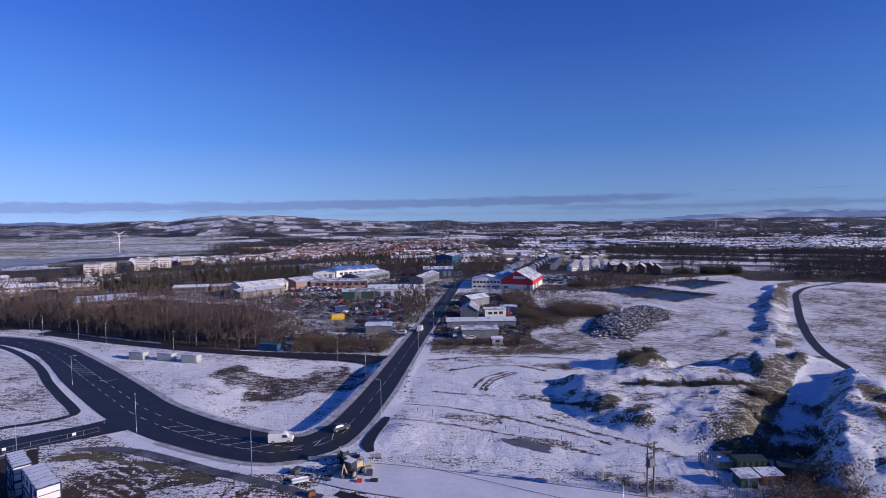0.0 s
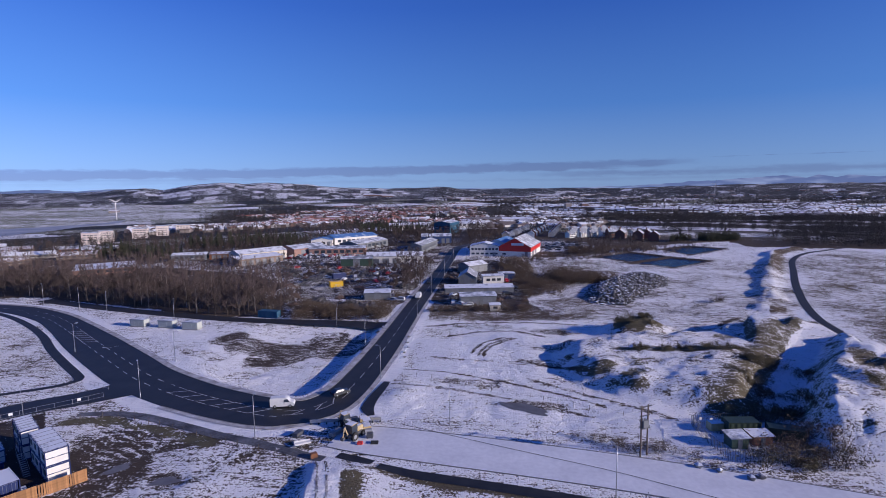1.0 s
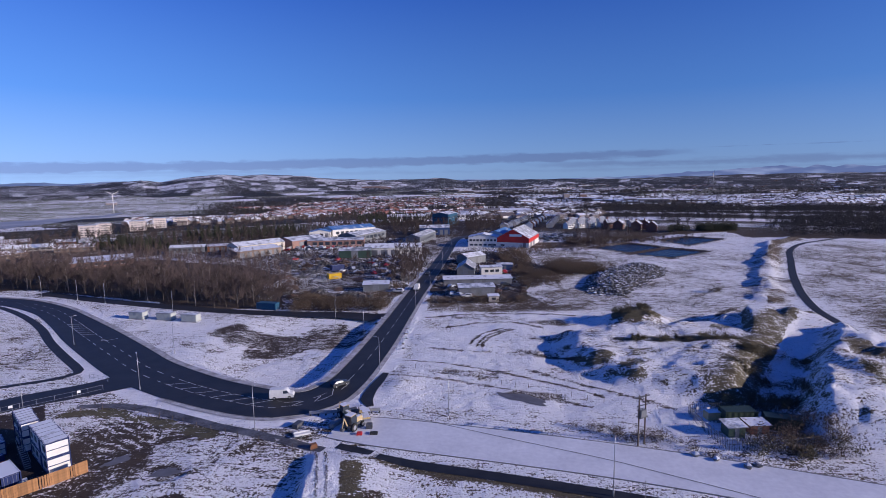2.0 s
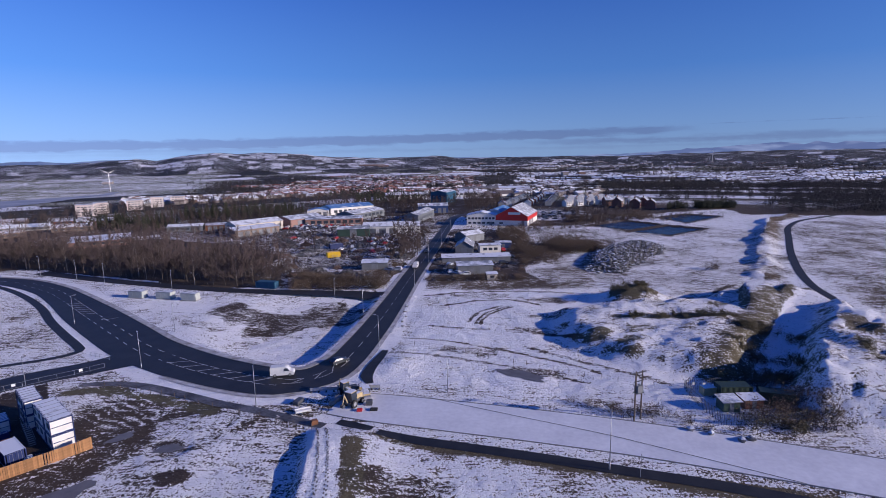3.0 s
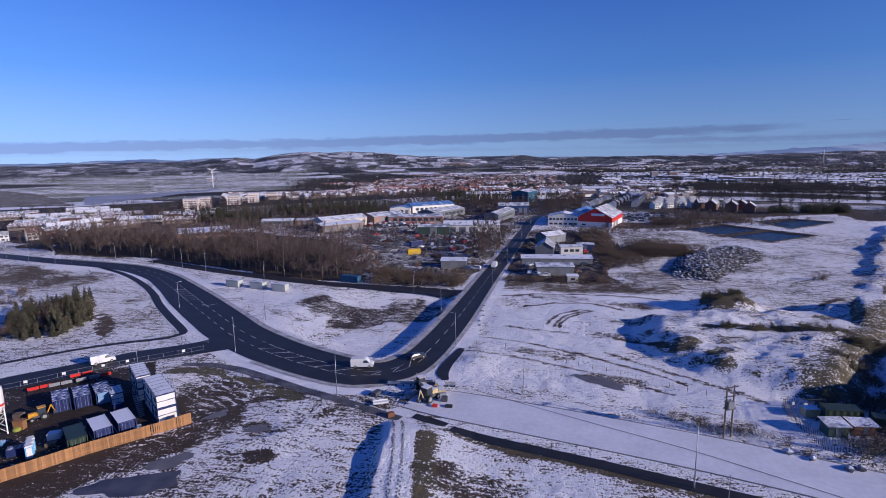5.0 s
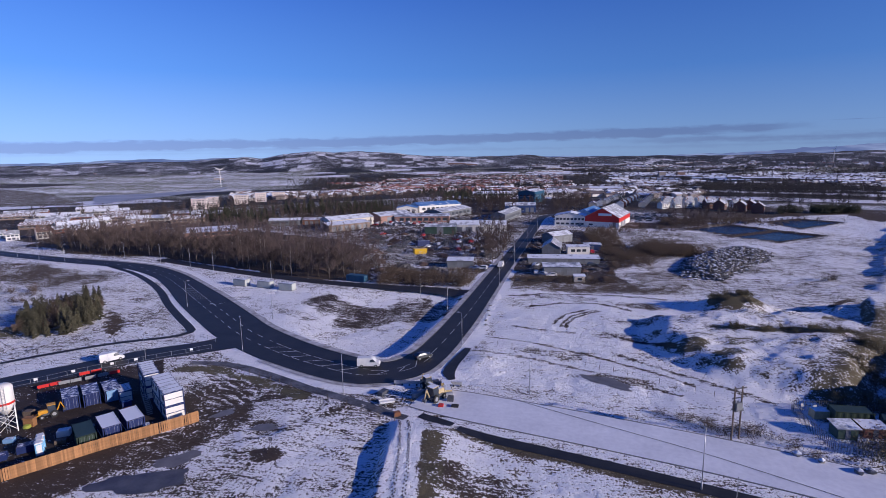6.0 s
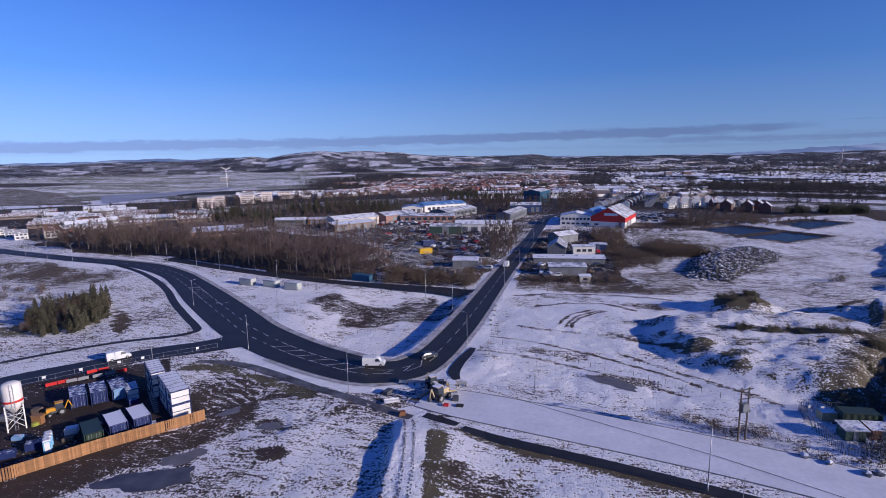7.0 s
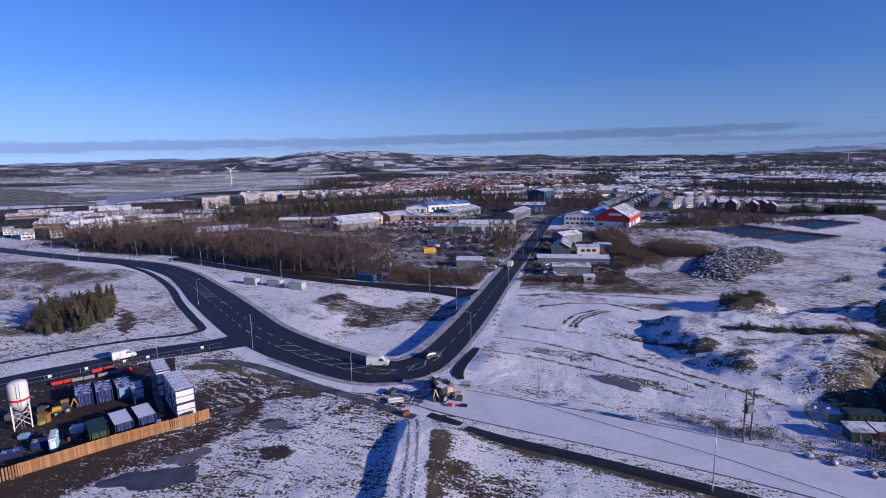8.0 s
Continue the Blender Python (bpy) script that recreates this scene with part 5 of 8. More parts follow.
shed("warehouse", -128, 356, 48, 34, 15, 5.8, 2.0, "x", M_CREAM, M_ROOF_SNOW, "long cream clad warehouse with a snowy pitched roof", windows=(("front", 3, -12, 12, 2.5, 4.5),), doors=(("left", 1, -4, 4, 0, 4.5), ("front", 1, 12, 16, 0, 4)))
shed("warehouse", -106, 388, 48, 28, 20, 5.2, 2.0, "x", M_PINKBRICK, M_ROOF_THAW, "pink brick warehouse with a wide snowy roof", doors=(("front", 2, -10, 10, 0, 4.2),), windows=(("right", 3, -8, 8, 3, 5),))
shed("warehouse", -122, 338, 48, 30, 9, 4.2, 1.2, "mono", M_TERRACE, M_ROOF_SNOW, "low open-fronted steel store with a patched roof", doors=(("front", 6, -14, 14, 0, 3.2),))
shed("office_building", -80, 386, 6, 40, 14, 4.2, 1.3, "x", M_PINKBRICK, M_ROOF_THAW, "low brick office with a long glazed front and snowy roof", windows=(("front", 8, -17, 19, 1.0, 3.2),), doors=(("front", 1, -19.8, -17.8, 0, 2.4),))
shed("warehouse", -84, 462, 36, 40, 20, 5.8, 2.2, "x", M_WHITE, M_ROOF_BLUE, "large white hall with a blue sheet roof", windows=(("front", 6, -18, 8, 2, 4),), doors=(("front", 2, 9, 19, 0, 4),))
shed("warehouse", -104, 438, 10, 17, 12, 5.0, 1.8, "y", M_WHITE, M_ROOF_BLUE, "white clad hall with blue roof panels", windows=(("front", 4, -8, 3, 2, 3.6),), doors=(("front", 1, 3.5, 7.5, 0, 3.8),))
shed("warehouse", -66, 420, 62, 40, 17, 5.0, 2.0, "x", M_GREYCLAD, M_ROOF_THAW, "grey hall with a pale thawing roof", windows=(("front", 7, -18, 18, 1.5, 3.8),))
shed("warehouse", -34, 340, 2, 36, 13, 4.4, 2.0, "x", M_WHITE, M_ROOF_SNOW, "long low white workshop with open bays", doors=(("front", 3, -15, 4, 0, 3.0),), windows=(("front", 2, 6, 15, 1.4, 2.6), ("right", 1, -3, 3, 1.2, 3.2)))
shed("warehouse", -56, 325, 4, 19, 9, 4.6, 1.3, "x", M_GREENCLAD, M_ROOF_THAW, "dark green steel store in the scrapyard", doors=(("front", 1, -3, 3, 0, 4.5),))
shed("warehouse", -10, 456, 4, 25, 16, 6.0, 1.8, "x", M_NAVY, M_ROOF_THAW, "dark blue workshop terrace by the road", windows=(("front", 4, -11, 3, 2, 4),), doors=(("front", 2, 3.5, 11.5, 0, 4.2),))
shed("warehouse", -19, 405, 76, 44, 11, 5.4, 1.9, "x", M_GREYCLAD, M_ROOF_THAW, "low grey workshops with bright sheet roofs", windows=(("front", 6, -20, 18, 1.6, 3.6),))
shed("warehouse", -0.7, 554, -18, 17, 32, 11.5, 1.8, "y", M_TURQ, M_ROOF_THAW, "tall turquoise clad hall", windows=(("front", 4, -7.5, 7.5, 7, 8.6), ("right", 6, -14, 14, 7, 8.6)), doors=(("front", 1, -4, 2, 0, 5),))
shed("warehouse", -45, 640, 10, 50, 20, 5.5, 2, "x", M_WHITE, M_ROOF_SNOW, "long white factory hall under snow", windows=(("front", 9, -27, 27, 3, 5),))
shed("warehouse", 20, 660, 5, 40, 20, 5.5, 2, "x", M_WHITE, M_ROOF_SNOW, "long white factory hall under snow", windows=(("front", 7, -20, 20, 3, 5),))
shed("warehouse", -176, 360, 14, 22, 9, 3.6, 1.2, "x", M_GREYCLAD, M_ROOF_SNOW, "grey workshop at the edge of the wood", windows=(("front", 6, -9.5, 9.5, 1.2, 2.8),))
shed("ruined_shed", -154, 365.5, 14, 20, 9, 3.8, 0.7, "mono", M_RUST, M_ROOF_RUST, "half-roofed derelict steel shed", doors=(("front", 5, -9, 9, 0, 3.2),))
shed("warehouse", -200, 306, 30, 30, 20, 3.2, 0.9, "mono", M_PINKBRICK, M_ROOF_SNOW, "flat-roofed factory among the bare trees", windows=(("front", 6, -13, 13, 1.2, 2.6),))
shed("warehouse", 10, 263, -6, 8.5, 15, 3.6, 2.6, "y", M_GREYCLAD, M_ROOF_SNOW, "small workshop with a steep snowy roof", doors=(("front", 1, -2, 2, 0, 3),), windows=(("right", 2, -4, 4, 1, 2.2),))
shed("warehouse", 14, 240, 2, 31, 6, 2.2, 0.6, "mono", M_GREYCLAD, M_ROOF_SNOW, "long low lean-to with a flat snowy roof", doors=(("front", 5, -14, 14, 0, 2.3),))
shed("site_office", 12, 215, 4, 14.5, 6, 3.4, 0.5, "mono", M_GREYCLAD, M_ROOF_THAW, "grey workshop cabin with a pale roller door", doors=(("front", 1, 1, 6.5, 0, 2.9), ("front", 2, -6.5, 0, 0.1, 2.2)))
shed("site_office", 18, 203, 5, 3.9, 2.6, 2.2, 0.3, "mono", M_CREAM, M_ROOF_SNOW, "tiny pale cabin at the yard gate", windows=(("front", 1, -1.2, 1.2, 0.8, 1.7),))
shed("warehouse", 14, 298, 40, 14, 9, 4.0, 1.6, "x", M_GREYCLAD, M_ROOF_SNOW, "small grey store with a snowy roof", doors=(("front", 2, -5, 5, 0, 3),))
shed("site_office", 22, 260, 8, 10.5, 4, 3.6, 0.3, "mono", M_WHITE, M_ROOF_SNOW, "white flat-roofed portable office", windows=(("front", 3, -4, 4, 1.2, 2.4),))
shed("site_office", 30, 272, 0, 8, 4, 2.8, 0.3, "mono", M_NAVY, M_ROOF_THAW, "dark blue portable store", doors=(("front", 1, -1, 1, 0, 2.2),))
shed("store_shed", -30.6, 227, 4, 11, 6, 2.9, 0.5, "mono", M_GREYCLAD, M_ROOF_SNOW, "low grey block store in the scrapyard", doors=(("front", 1, -2, 2, 0, 3.2),))

# red and white hall with its office
hall = shed("factory_hall", 51, 374, -20, 22, 36, 6.6, 6.0, "y", M_WHITE, M_ROOF_SNOW, "red and white gabled factory hall under light snow", doors=(("front", 1, 6.5, 9.5, 0, 4.2), ("right", 2, -14, 4, 0, 4.2)), windows=(("front", 1, -9, -5, 1.2, 2.2),))
part("cladding", Geo().prism([(-11.06, 3.6), (11.06, 3.6), (11.06, 6.55), (0, 12.5), (-11.06, 6.55)], -18.08, -18.01).box(11.01, -18.08, 3.6, 11.09, 18, 6.5).box(-11.09, -18.08, 3.6, -11.01, 18, 6.5), M_RED, hall, "bright red upper cladding")
part("sign", Geo().box(-2.2, -18.14, 7.6, 6.2, -18.09, 9.2), M_FRAME, hall, "white sign board")
office = shed("office_building", 26, 369, -8, 20, 14, 6.8, 2.2, "y", M_WHITE, M_SLATE, "white two-storey office with a row of small windows", windows=(("front", 8, -9.4, 9.4, 4.2, 5.6), ("front", 6, -9.4, 9.4, 1.2, 2.4)), doors=(("front", 1, 5, 8, 0, 2.6),))
shed("factory_hall", 40, 392, -20, 18, 30, 6.2, 3.2, "y", M_WHITE, M_ROOF_BLUE, "lower blue-roofed hall joined to the red factory")

# slab blocks of flats
for x, y, turn, w, h, d in ((-325.4, 482.1, 20, 14, 10.5, 9), (-331.6, 513.6, 24, 12, 10.5, 9), (-314.8, 542.0, 20, 14, 10, 9), (-312.5, 580.2, 26, 12, 11, 9), (-317.9, 636.1, 22, 15, 9.5, 9)):
    b = shed("block_of_flats", x, y, turn, w, d, h, 0.25, "mono", M_FLATS, M_ROOF_THAW, "pale four-storey block of flats", windows=[("front", 4, -w / 2 + 1.2, w / 2 - 1.2, z, z + 0.7) for z in (1.2, 3.5, 5.8, 8.0)] + [("right", 3, -d / 2 + 0.6, d / 2 - 0.6, z, z + 0.8) for z in (1.0, 3.2, 5.4, 7.6)], group="blocks of flats")


# ---------------- houses ----------------
def house(label, wall, roof, w=9, d=8, h=5.2, rise=2.8):
    ob = shed("house", 0, 0, 0, w, d, h, rise, "x", wall, roof, label, windows=(("front", 3, -w / 2 + 0.4, w / 2 - 0.4, 3.4, 4.6), ("front", 2, -w / 2 + 0.5, w / 2 - 2.4, 0.9, 2.2), ("right", 1, -1.2, 1.2, 3.2, 4.4)), doors=(("front", 1, w / 2 - 2.2, w / 2 - 0.6, 0, 2.1),), category="house")
    part("chimney", Geo().box(-w / 2 + 0.9, -0.45, h + rise - 1.0, -w / 2 + 1.8, 0.45, h + rise + 1.1).box(-w / 2 + 0.8, -0.55, h + rise + 1.1, -w / 2 + 1.9, 0.55, h + rise + 1.25), M_BRICK, ob)
    return ob


HOUSE = {"white": house("white rendered house with a snow-covered pitched roof", M_WHITE, M_ROOF_SNOW), "slate": house("grey harled house with a dark slate roof dusted with snow", M_HARL, M_SLATE),
         "brick": house("brown brick house with a snow-dusted slate roof", M_BRICK, M_SLATE), "tile": house("pale harled house with a brown tiled roof", M_HARL, M_TILE)}
used = set()


def put_house(kind, x, y, turn, size=1.0, group="houses of the estate"):
    if kind in used:
        ob = clone(HOUSE[kind], x, y, turn, size)
    else:
        used.add(kind)
        ob = HOUSE[kind]
        ob.matrix_world = pose(x, y, height(x, y), 0, 0, turn) @ Matrix.Diagonal((size, size, size, 1))
    tagged(ob, group=group)


rng = random.Random(21)
for i in range(11):  # terraces behind the red hall, gables to the road
    put_house("white" if i % 3 else "slate", 52 + i * 4.6, 478 + i * 15, 84, 0.85, "terrace behind the factory")
    put_house("brick" if i % 2 else "white", 76 + i * 4.2, 486 + i * 15, 80, 0.8, "terrace behind the factory")
    put_house("slate", 96 + i * 4.0, 494 + i * 15, 82, 0.8, "terrace behind the factory")
for r in range(4):
    for i in range(7 - r):
        put_house("white", 112 + i * 10.5 + r * 6 + rng.uniform(-1, 1), 484 + r * 22 + i * 3, 30 + r * 3 + rng.uniform(-4, 4), 0.95, "white-roofed estate")
for x, y, t in ((154, 474, 60), (165, 461, 62), (175, 452, 64), (178, 476, 62), (150, 486, 8)):
    put_house("brick", x, y, t, 1.3, "brick houses by the ponds")
put_house("white", -318, 279, 50, 0.95, "houses by the far bend")
put_house("tile", -304, 287, 52, 0.9, "houses by the far bend")
put_house("white", -334, 286, 46, 0.8, "houses by the far bend")
put_house("white", -352, 296, 46, 0.8, "houses by the far bend")
for i, (x, y, t, w) in enumerate(((-292, 328, 71, 52), (-314, 322, 71, 30), (-330, 345, 71, 38), (-352, 332, 22, 26), (-366, 352, 24, 30), (-300, 378, 24, 32), (-336, 386, 24, 34), (-378, 384, 26, 34), (-410, 404, 28, 34), (-352, 418, 26, 36), (-296, 420, 20, 30), (-392, 440, 30, 36), (-440, 392, 34, 34), (-470, 430, 34, 34), (-430, 470, 30, 36), (-262, 372, 30, 24), (-270, 410, 22, 24))):
    shed("terraced_house", x, y, t, w, 8.5, 2.7, 2.0, "x", (M_TERRACE, M_BRICK, M_HARL)[i % 3], (M_TILE, M_SLATE, M_ROOF_SNOW)[(i * 2) % 3], "long low terrace of houses with a partly snowy roof", windows=(("front", int(w / 4), -w / 2 + 0.5, w / 2 - 0.5, 1.0, 2.0),), group="terraces by the far bend", category="house")


# ---------------- far town ----------------
def town_material(name, cols):
    m = material(name, cols[0][1], scale=0.3, rough=0.8)
    nt = m.node_tree
    n, l = nt.nodes, nt.links
    geo, ramp = n.new("ShaderNodeNewGeometry"), n.new("ShaderNodeValToRGB")
    ramp.color_ramp.interpolation = "CONSTANT"
    while len(ramp.color_ramp.elements) < len(cols):
        ramp.color_ramp.elements.new(0.5)
    for e, (p, c) in zip(ramp.color_ramp.elements, cols):
        e.position, e.color = p, (*c, 1)
    l.new(geo.outputs["Random Per Island"], ramp.inputs[0])
    l.new(ramp.outputs[0], n["Principled BSDF"].inputs["Base Color"])
    return m


WALLS = [(0, (0.28, 0.24, 0.22)), (0.3, (0.40, 0.36, 0.33)), (0.5, (0.19, 0.12, 0.095)), (0.72, (0.22, 0.19, 0.17)), (0.88, (0.66, 0.64, 0.62))]
M_TOWN_WALL = town_material("town_walls", WALLS)
M_TOWN_SNOW = town_material("town_roofs_snow", [(0, (0.78, 0.80, 0.84)), (0.38, (0.34, 0.33, 0.35)), (0.52, (0.15, 0.12, 0.11)), (0.74, (0.22, 0.13, 0.10)), (0.86, (0.58, 0.59, 0.62))])
M_TOWN_RED = town_material("town_roofs_red", [(0, (0.32, 0.115, 0.085)), (0.25, (0.24, 0.10, 0.08)), (0.42, (0.52, 0.43, 0.42)), (0.60, (0.16, 0.11, 0.10)), (0.70, (0.74, 0.74, 0.77))])
M_TOWN_WHITE = town_material("town_roofs_white", [(0, (0.80, 0.82, 0.86)), (0.62, (0.62, 0.63, 0.67)), (0.80, (0.20, 0.19, 0.20)), (0.92, (0.74, 0.76, 0.80))])


def town(name, spots, roof_mat, label):
    vs, fs, mats = [], [], []
    zs = terrain(np.array([s[0] for s in spots]), np.array([s[1] for s in spots]))
    for (x, y, w, d, h, r, t), z in zip(spots, zs):
        c, s = math.cos(t), math.sin(t)
        wall_v = [(-w, -d, -3), (w, -d, -3), (w, d, -3), (-w, d, -3), (-w, -d, h), (w, -d, h), (w, d, h), (-w, d, h), (-w, 0, h + r), (w, 0, h + r)]
        o = 0.3
        roof_v = [(-w - o, -d - o, h - 0.1), (w + o, -d - o, h - 0.1), (w + o, 0, h + r + 0.15), (-w - o, 0, h + r + 0.15), (w + o, d + o, h - 0.1), (-w - o, d + o, h - 0.1)]
        k = len(vs)
        vs += [(x + c * a - s * b, y + s * a + c * b, z + e) for a, b, e in wall_v + roof_v]
        fs += [(k, k + 1, k + 5, k + 4), (k + 2, k + 3, k + 7, k + 6), (k + 1, k + 2, k + 6, k + 9, k + 5), (k + 3, k, k + 4, k + 8, k + 7), (k + 10, k + 11, k + 12, k + 13), (k + 13, k + 12, k + 14, k + 15)]
        mats += [0, 0, 0, 0, 1, 1]
    me = bpy.data.meshes.new(name)
    me.from_pydata(vs, [], fs)
    me.materials.append(M_TOWN_WALL)
    me.materials.append(roof_mat)
    me.polygons.foreach_set("material_index", np.array(mats, dtype=np.int32))
    return tagged(new(name, me), label, "town", kind="stuff")


def estate(rng, az0, az1, r0, r1, count, long=False, size=0.9):
    out = []
    for _ in range(count):
        az, r = radians(rng.uniform(az0, az1)), math.sqrt(rng.uniform(r0 * r0, r1 * r1))
        x, y = r * math.sin(az), r * math.cos(az)
        if fbm(np.array([x / 160]), np.array([y / 160]), 201, 3)[0] < -0.16:
            continue
        turn = round(6 * fbm(np.array([x / 260]), np.array([y / 260]), 203, 2)[0]) * 0.5 + rng.choice((0, 0, 0, 1.57))
        k = 2.4 if long and rng.random() < 0.35 else 1
        out.append((x, y, rng.uniform(4, 6.5) * k * size, rng.uniform(3.5, 4.5) * (k * 0.7 + 0.3) * size, rng.uniform(3.0, 4.6) * size, rng.uniform(1.5, 2.4) * size, turn))
    return out


def far_tree(seed, tall, wide):
    return bush_mesh(seed, tall, wide, M_FARTWIG, 110, 0.46)


rng = random.Random(33)
town("far_town", estate(rng, -22, 4, 850, 1500, 2300) + estate(rng, -16, 3, 1500, 2000, 900, size=0.8), M_TOWN_RED, "distant town of small red-roofed houses")
town("far_town", estate(rng, -31, -14, 700, 1050, 520) + estate(rng, 2, 16, 640, 1500, 650, True, 0.85) + estate(rng, 0, 45, 2300, 3300, 420, True, 0.8), M_TOWN_SNOW, "distant town of small snow-roofed houses")


def rows_of_houses(rng, count, az0, az1, r0, r1):
    """Short parallel rows of houses, in streets."""
    out = []
    for _ in range(count):
        az, r, turn = radians(rng.uniform(az0, az1)), rng.uniform(r0, r1), rng.uniform(-0.5, 0.3)
        x, y = r * math.sin(az), r * math.cos(az)
        for i in range(rng.randrange(4, 9)):
            k = rng.uniform(0.8, 1.1)
            out.append((x + i * 15 * math.cos(turn), y + i * 15 * math.sin(turn), 5.4 * k, 4.2 * k, 4.0 * k, 2.2 * k, turn))
    return out


sheds = [(-405, 3050, 70, 18, 8, 2, 0.05), (555, 1440, 42, 20, 7, 2, -0.2), (500, 1452, 16, 12, 9, 2, -0.2), (364, 1618, 9, 8, 14, 1, 0.1), (412, 1610, 10, 8, 13, 1, 0.1), (-330, 2950, 30, 14, 7, 2, 0.1), (230, 1500, 22, 12, 6, 2, 0.2), (740, 1060, 30, 10, 6, 2, -0.3), (-1060, 1690, 14, 9, 6, 2, 0.3), (-232, 1075, 12, 8, 8, 1, 0.2), (-60, 1010, 26, 11, 6, 2, 0.1), (60, 900, 30, 12, 6, 2, 0.1), (110, 840, 24, 11, 6, 2, -0.1)]
town("far_town", rows_of_houses(rng, 95, 20, 38, 1450, 2050) + rows_of_houses(rng, 40, 6, 20, 1350, 1900) + rows_of_houses(rng, 30, 30, 46, 1700, 2400) + rows_of_houses(rng, 36, -4, 14, 1900, 3000) + estate(rng, -48, -40, 2500, 3000, 40, True, 0.6) + sheds, M_TOWN_WHITE, "distant rows of white-roofed houses and long sheds")
M_PANEL = material("frosted_dark_panels", (0.20, 0.23, 0.30), (0.34, 0.37, 0.44), 0.02, 0.5)
g, field = Geo(), [(-522, 571), (-719, 1072), (-808, 1334), (-775, 1080), (-745, 816)]
for i in range(110):
    for k in range(21):
        x, y = -830 + k * 15.6, 572 + i * 7.0
        if within(x, y, field):
            z = height(x, y)
            g.add([(x - 7.7, y - 2.2, z + 0.8), (x + 7.7, y - 2.2, z + 0.8), (x + 7.7, y + 2.2, z + 2.6), (x - 7.7, y + 2.2, z + 2.6)], [(0, 1, 2, 3)]).tube((x, y, z - 0.3), (x, y, z + 1.7), 0.2, 0.2, 4)
tagged(new("solar_field", g.mesh("solar_field", M_PANEL)), "wide field of frosted blue-grey solar panels on farmland", "solar field", kind="stuff")
FAR_TREE = [far_tree(90 + i, h, w) for i, (h, w) in enumerate(((8, 2.4), (9.5, 2.2), (6.5, 2.6)))]
bake("low_woodland", low_wood, FAR_TREE, "dark brown leafless heath wood beyond the track", "woodland")
spots = []
for az0, az1, r0, r1, n, low in ((-45, 46, 540, 1300, 3000, -0.08), (4, 48, 950, 2600, 6000, -0.10), (12, 40, 690, 740, 240, -0.5), (12, 40, 860, 900, 260, -0.5), (16, 40, 1000, 1100, 500, -0.5), (14, 42, 1120, 1400, 900, -0.3), (-45, 10, 1300, 2900, 2200, 0.0), (-24, 4, 850, 1900, 1500, -0.3)):
    for _ in range(n):
        az, r = radians(rng.uniform(az0, az1)), math.sqrt(rng.uniform(r0 * r0, r1 * r1))
        x, y = r * math.sin(az), r * math.cos(az)
        if fbm(np.array([x / 120]), np.array([y / 120]), 205, 3)[0] > low and not (math.degrees(az) < -26 and 700 < r < 3000):
            spots.append((x, y, len(spots), rng.uniform(0.7, 1.25), rng.uniform(0, 6)))
bake("far_woodland", spots, FAR_TREE, "distant hedges and bare woods between the houses", "woodland")


# ---------------- wind turbines ----------------
def turbine(x, y, hub, turn, spin, label):
    ob = thing("wind_turbine", x, y, turn, label, "wind turbine", "wind turbines")
    part("tower", Geo().tube((0, 0, -2), (0, 0, hub), hub * 0.026, hub * 0.015, 14), M_WHITE, ob, smooth=True)
    part("nacelle", Geo().box(-1.0, -2.2, hub - 0.9, 1.0, 3.2, hub + 1.2), M_WHITE, ob)
    part("hub", Geo().tube((0, -2.2, hub), (0, -3.4, hub), 0.95, 0.4, 10), M_WHITE, ob, smooth=True)
    for i in range(3):
        a = radians(spin + 120 * i)
        d, s = Vector((math.sin(a), 0, math.cos(a))), Vector((math.cos(a), 0, -math.sin(a)))
        o = Vector((0, -2.9, hub))
        L = hub * 0.37
        g = Geo()
        g.add([o + d * 0.6 - s * 0.4, o + d * L * 0.25 - s * 0.5, o + d * L * 0.25 + s * 1.5, o + d * 0.6 + s * 0.5, o + d * L + s * 0.1, o + d * L - s * 0.15, o + d * L * 0.25 + Vector((0, 0.5, 0)), o + d * 0.6 + Vector((0, 0.6, 0))],
              [(0, 1, 2, 3), (1, 5, 4, 2), (1, 6, 5), (2, 4, 6), (0, 7, 6, 1), (3, 2, 6, 7), (6, 4, 5)])
        part("blade", g, M_WHITE, ob)


turbine(-848, 1359, 46, 30, 60, "white three-bladed wind turbine on frosty farmland")
turbine(1282, 2578, 56, -25, 20, "small white wind turbine far off on the plain")

# ---------------- roads: kerbs and paint ----------------
kerb(MAIN_ROAD[2:23], 1, "grey concrete kerb along the inner side of the bend")
kerb(MAIN_ROAD[11:23], -1, "grey concrete kerb along the outer side of the bend")
kerb(NEW_ROAD, 1, "concrete kerb of the unopened road")
kerb(NEW_ROAD, -1, "concrete kerb of the unopened road")
_l = spline(MAIN_ROAD, 0.5)
_d = np.concatenate([[0], np.cumsum(np.hypot(*np.diff(_l[:, :2], axis=0).T))])


def chain(x, y):
    """Length along the main road of the point nearest to x, y."""
    return float(_d[np.argmin(np.hypot(_l[:, 0] - x, _l[:, 1] - y))])


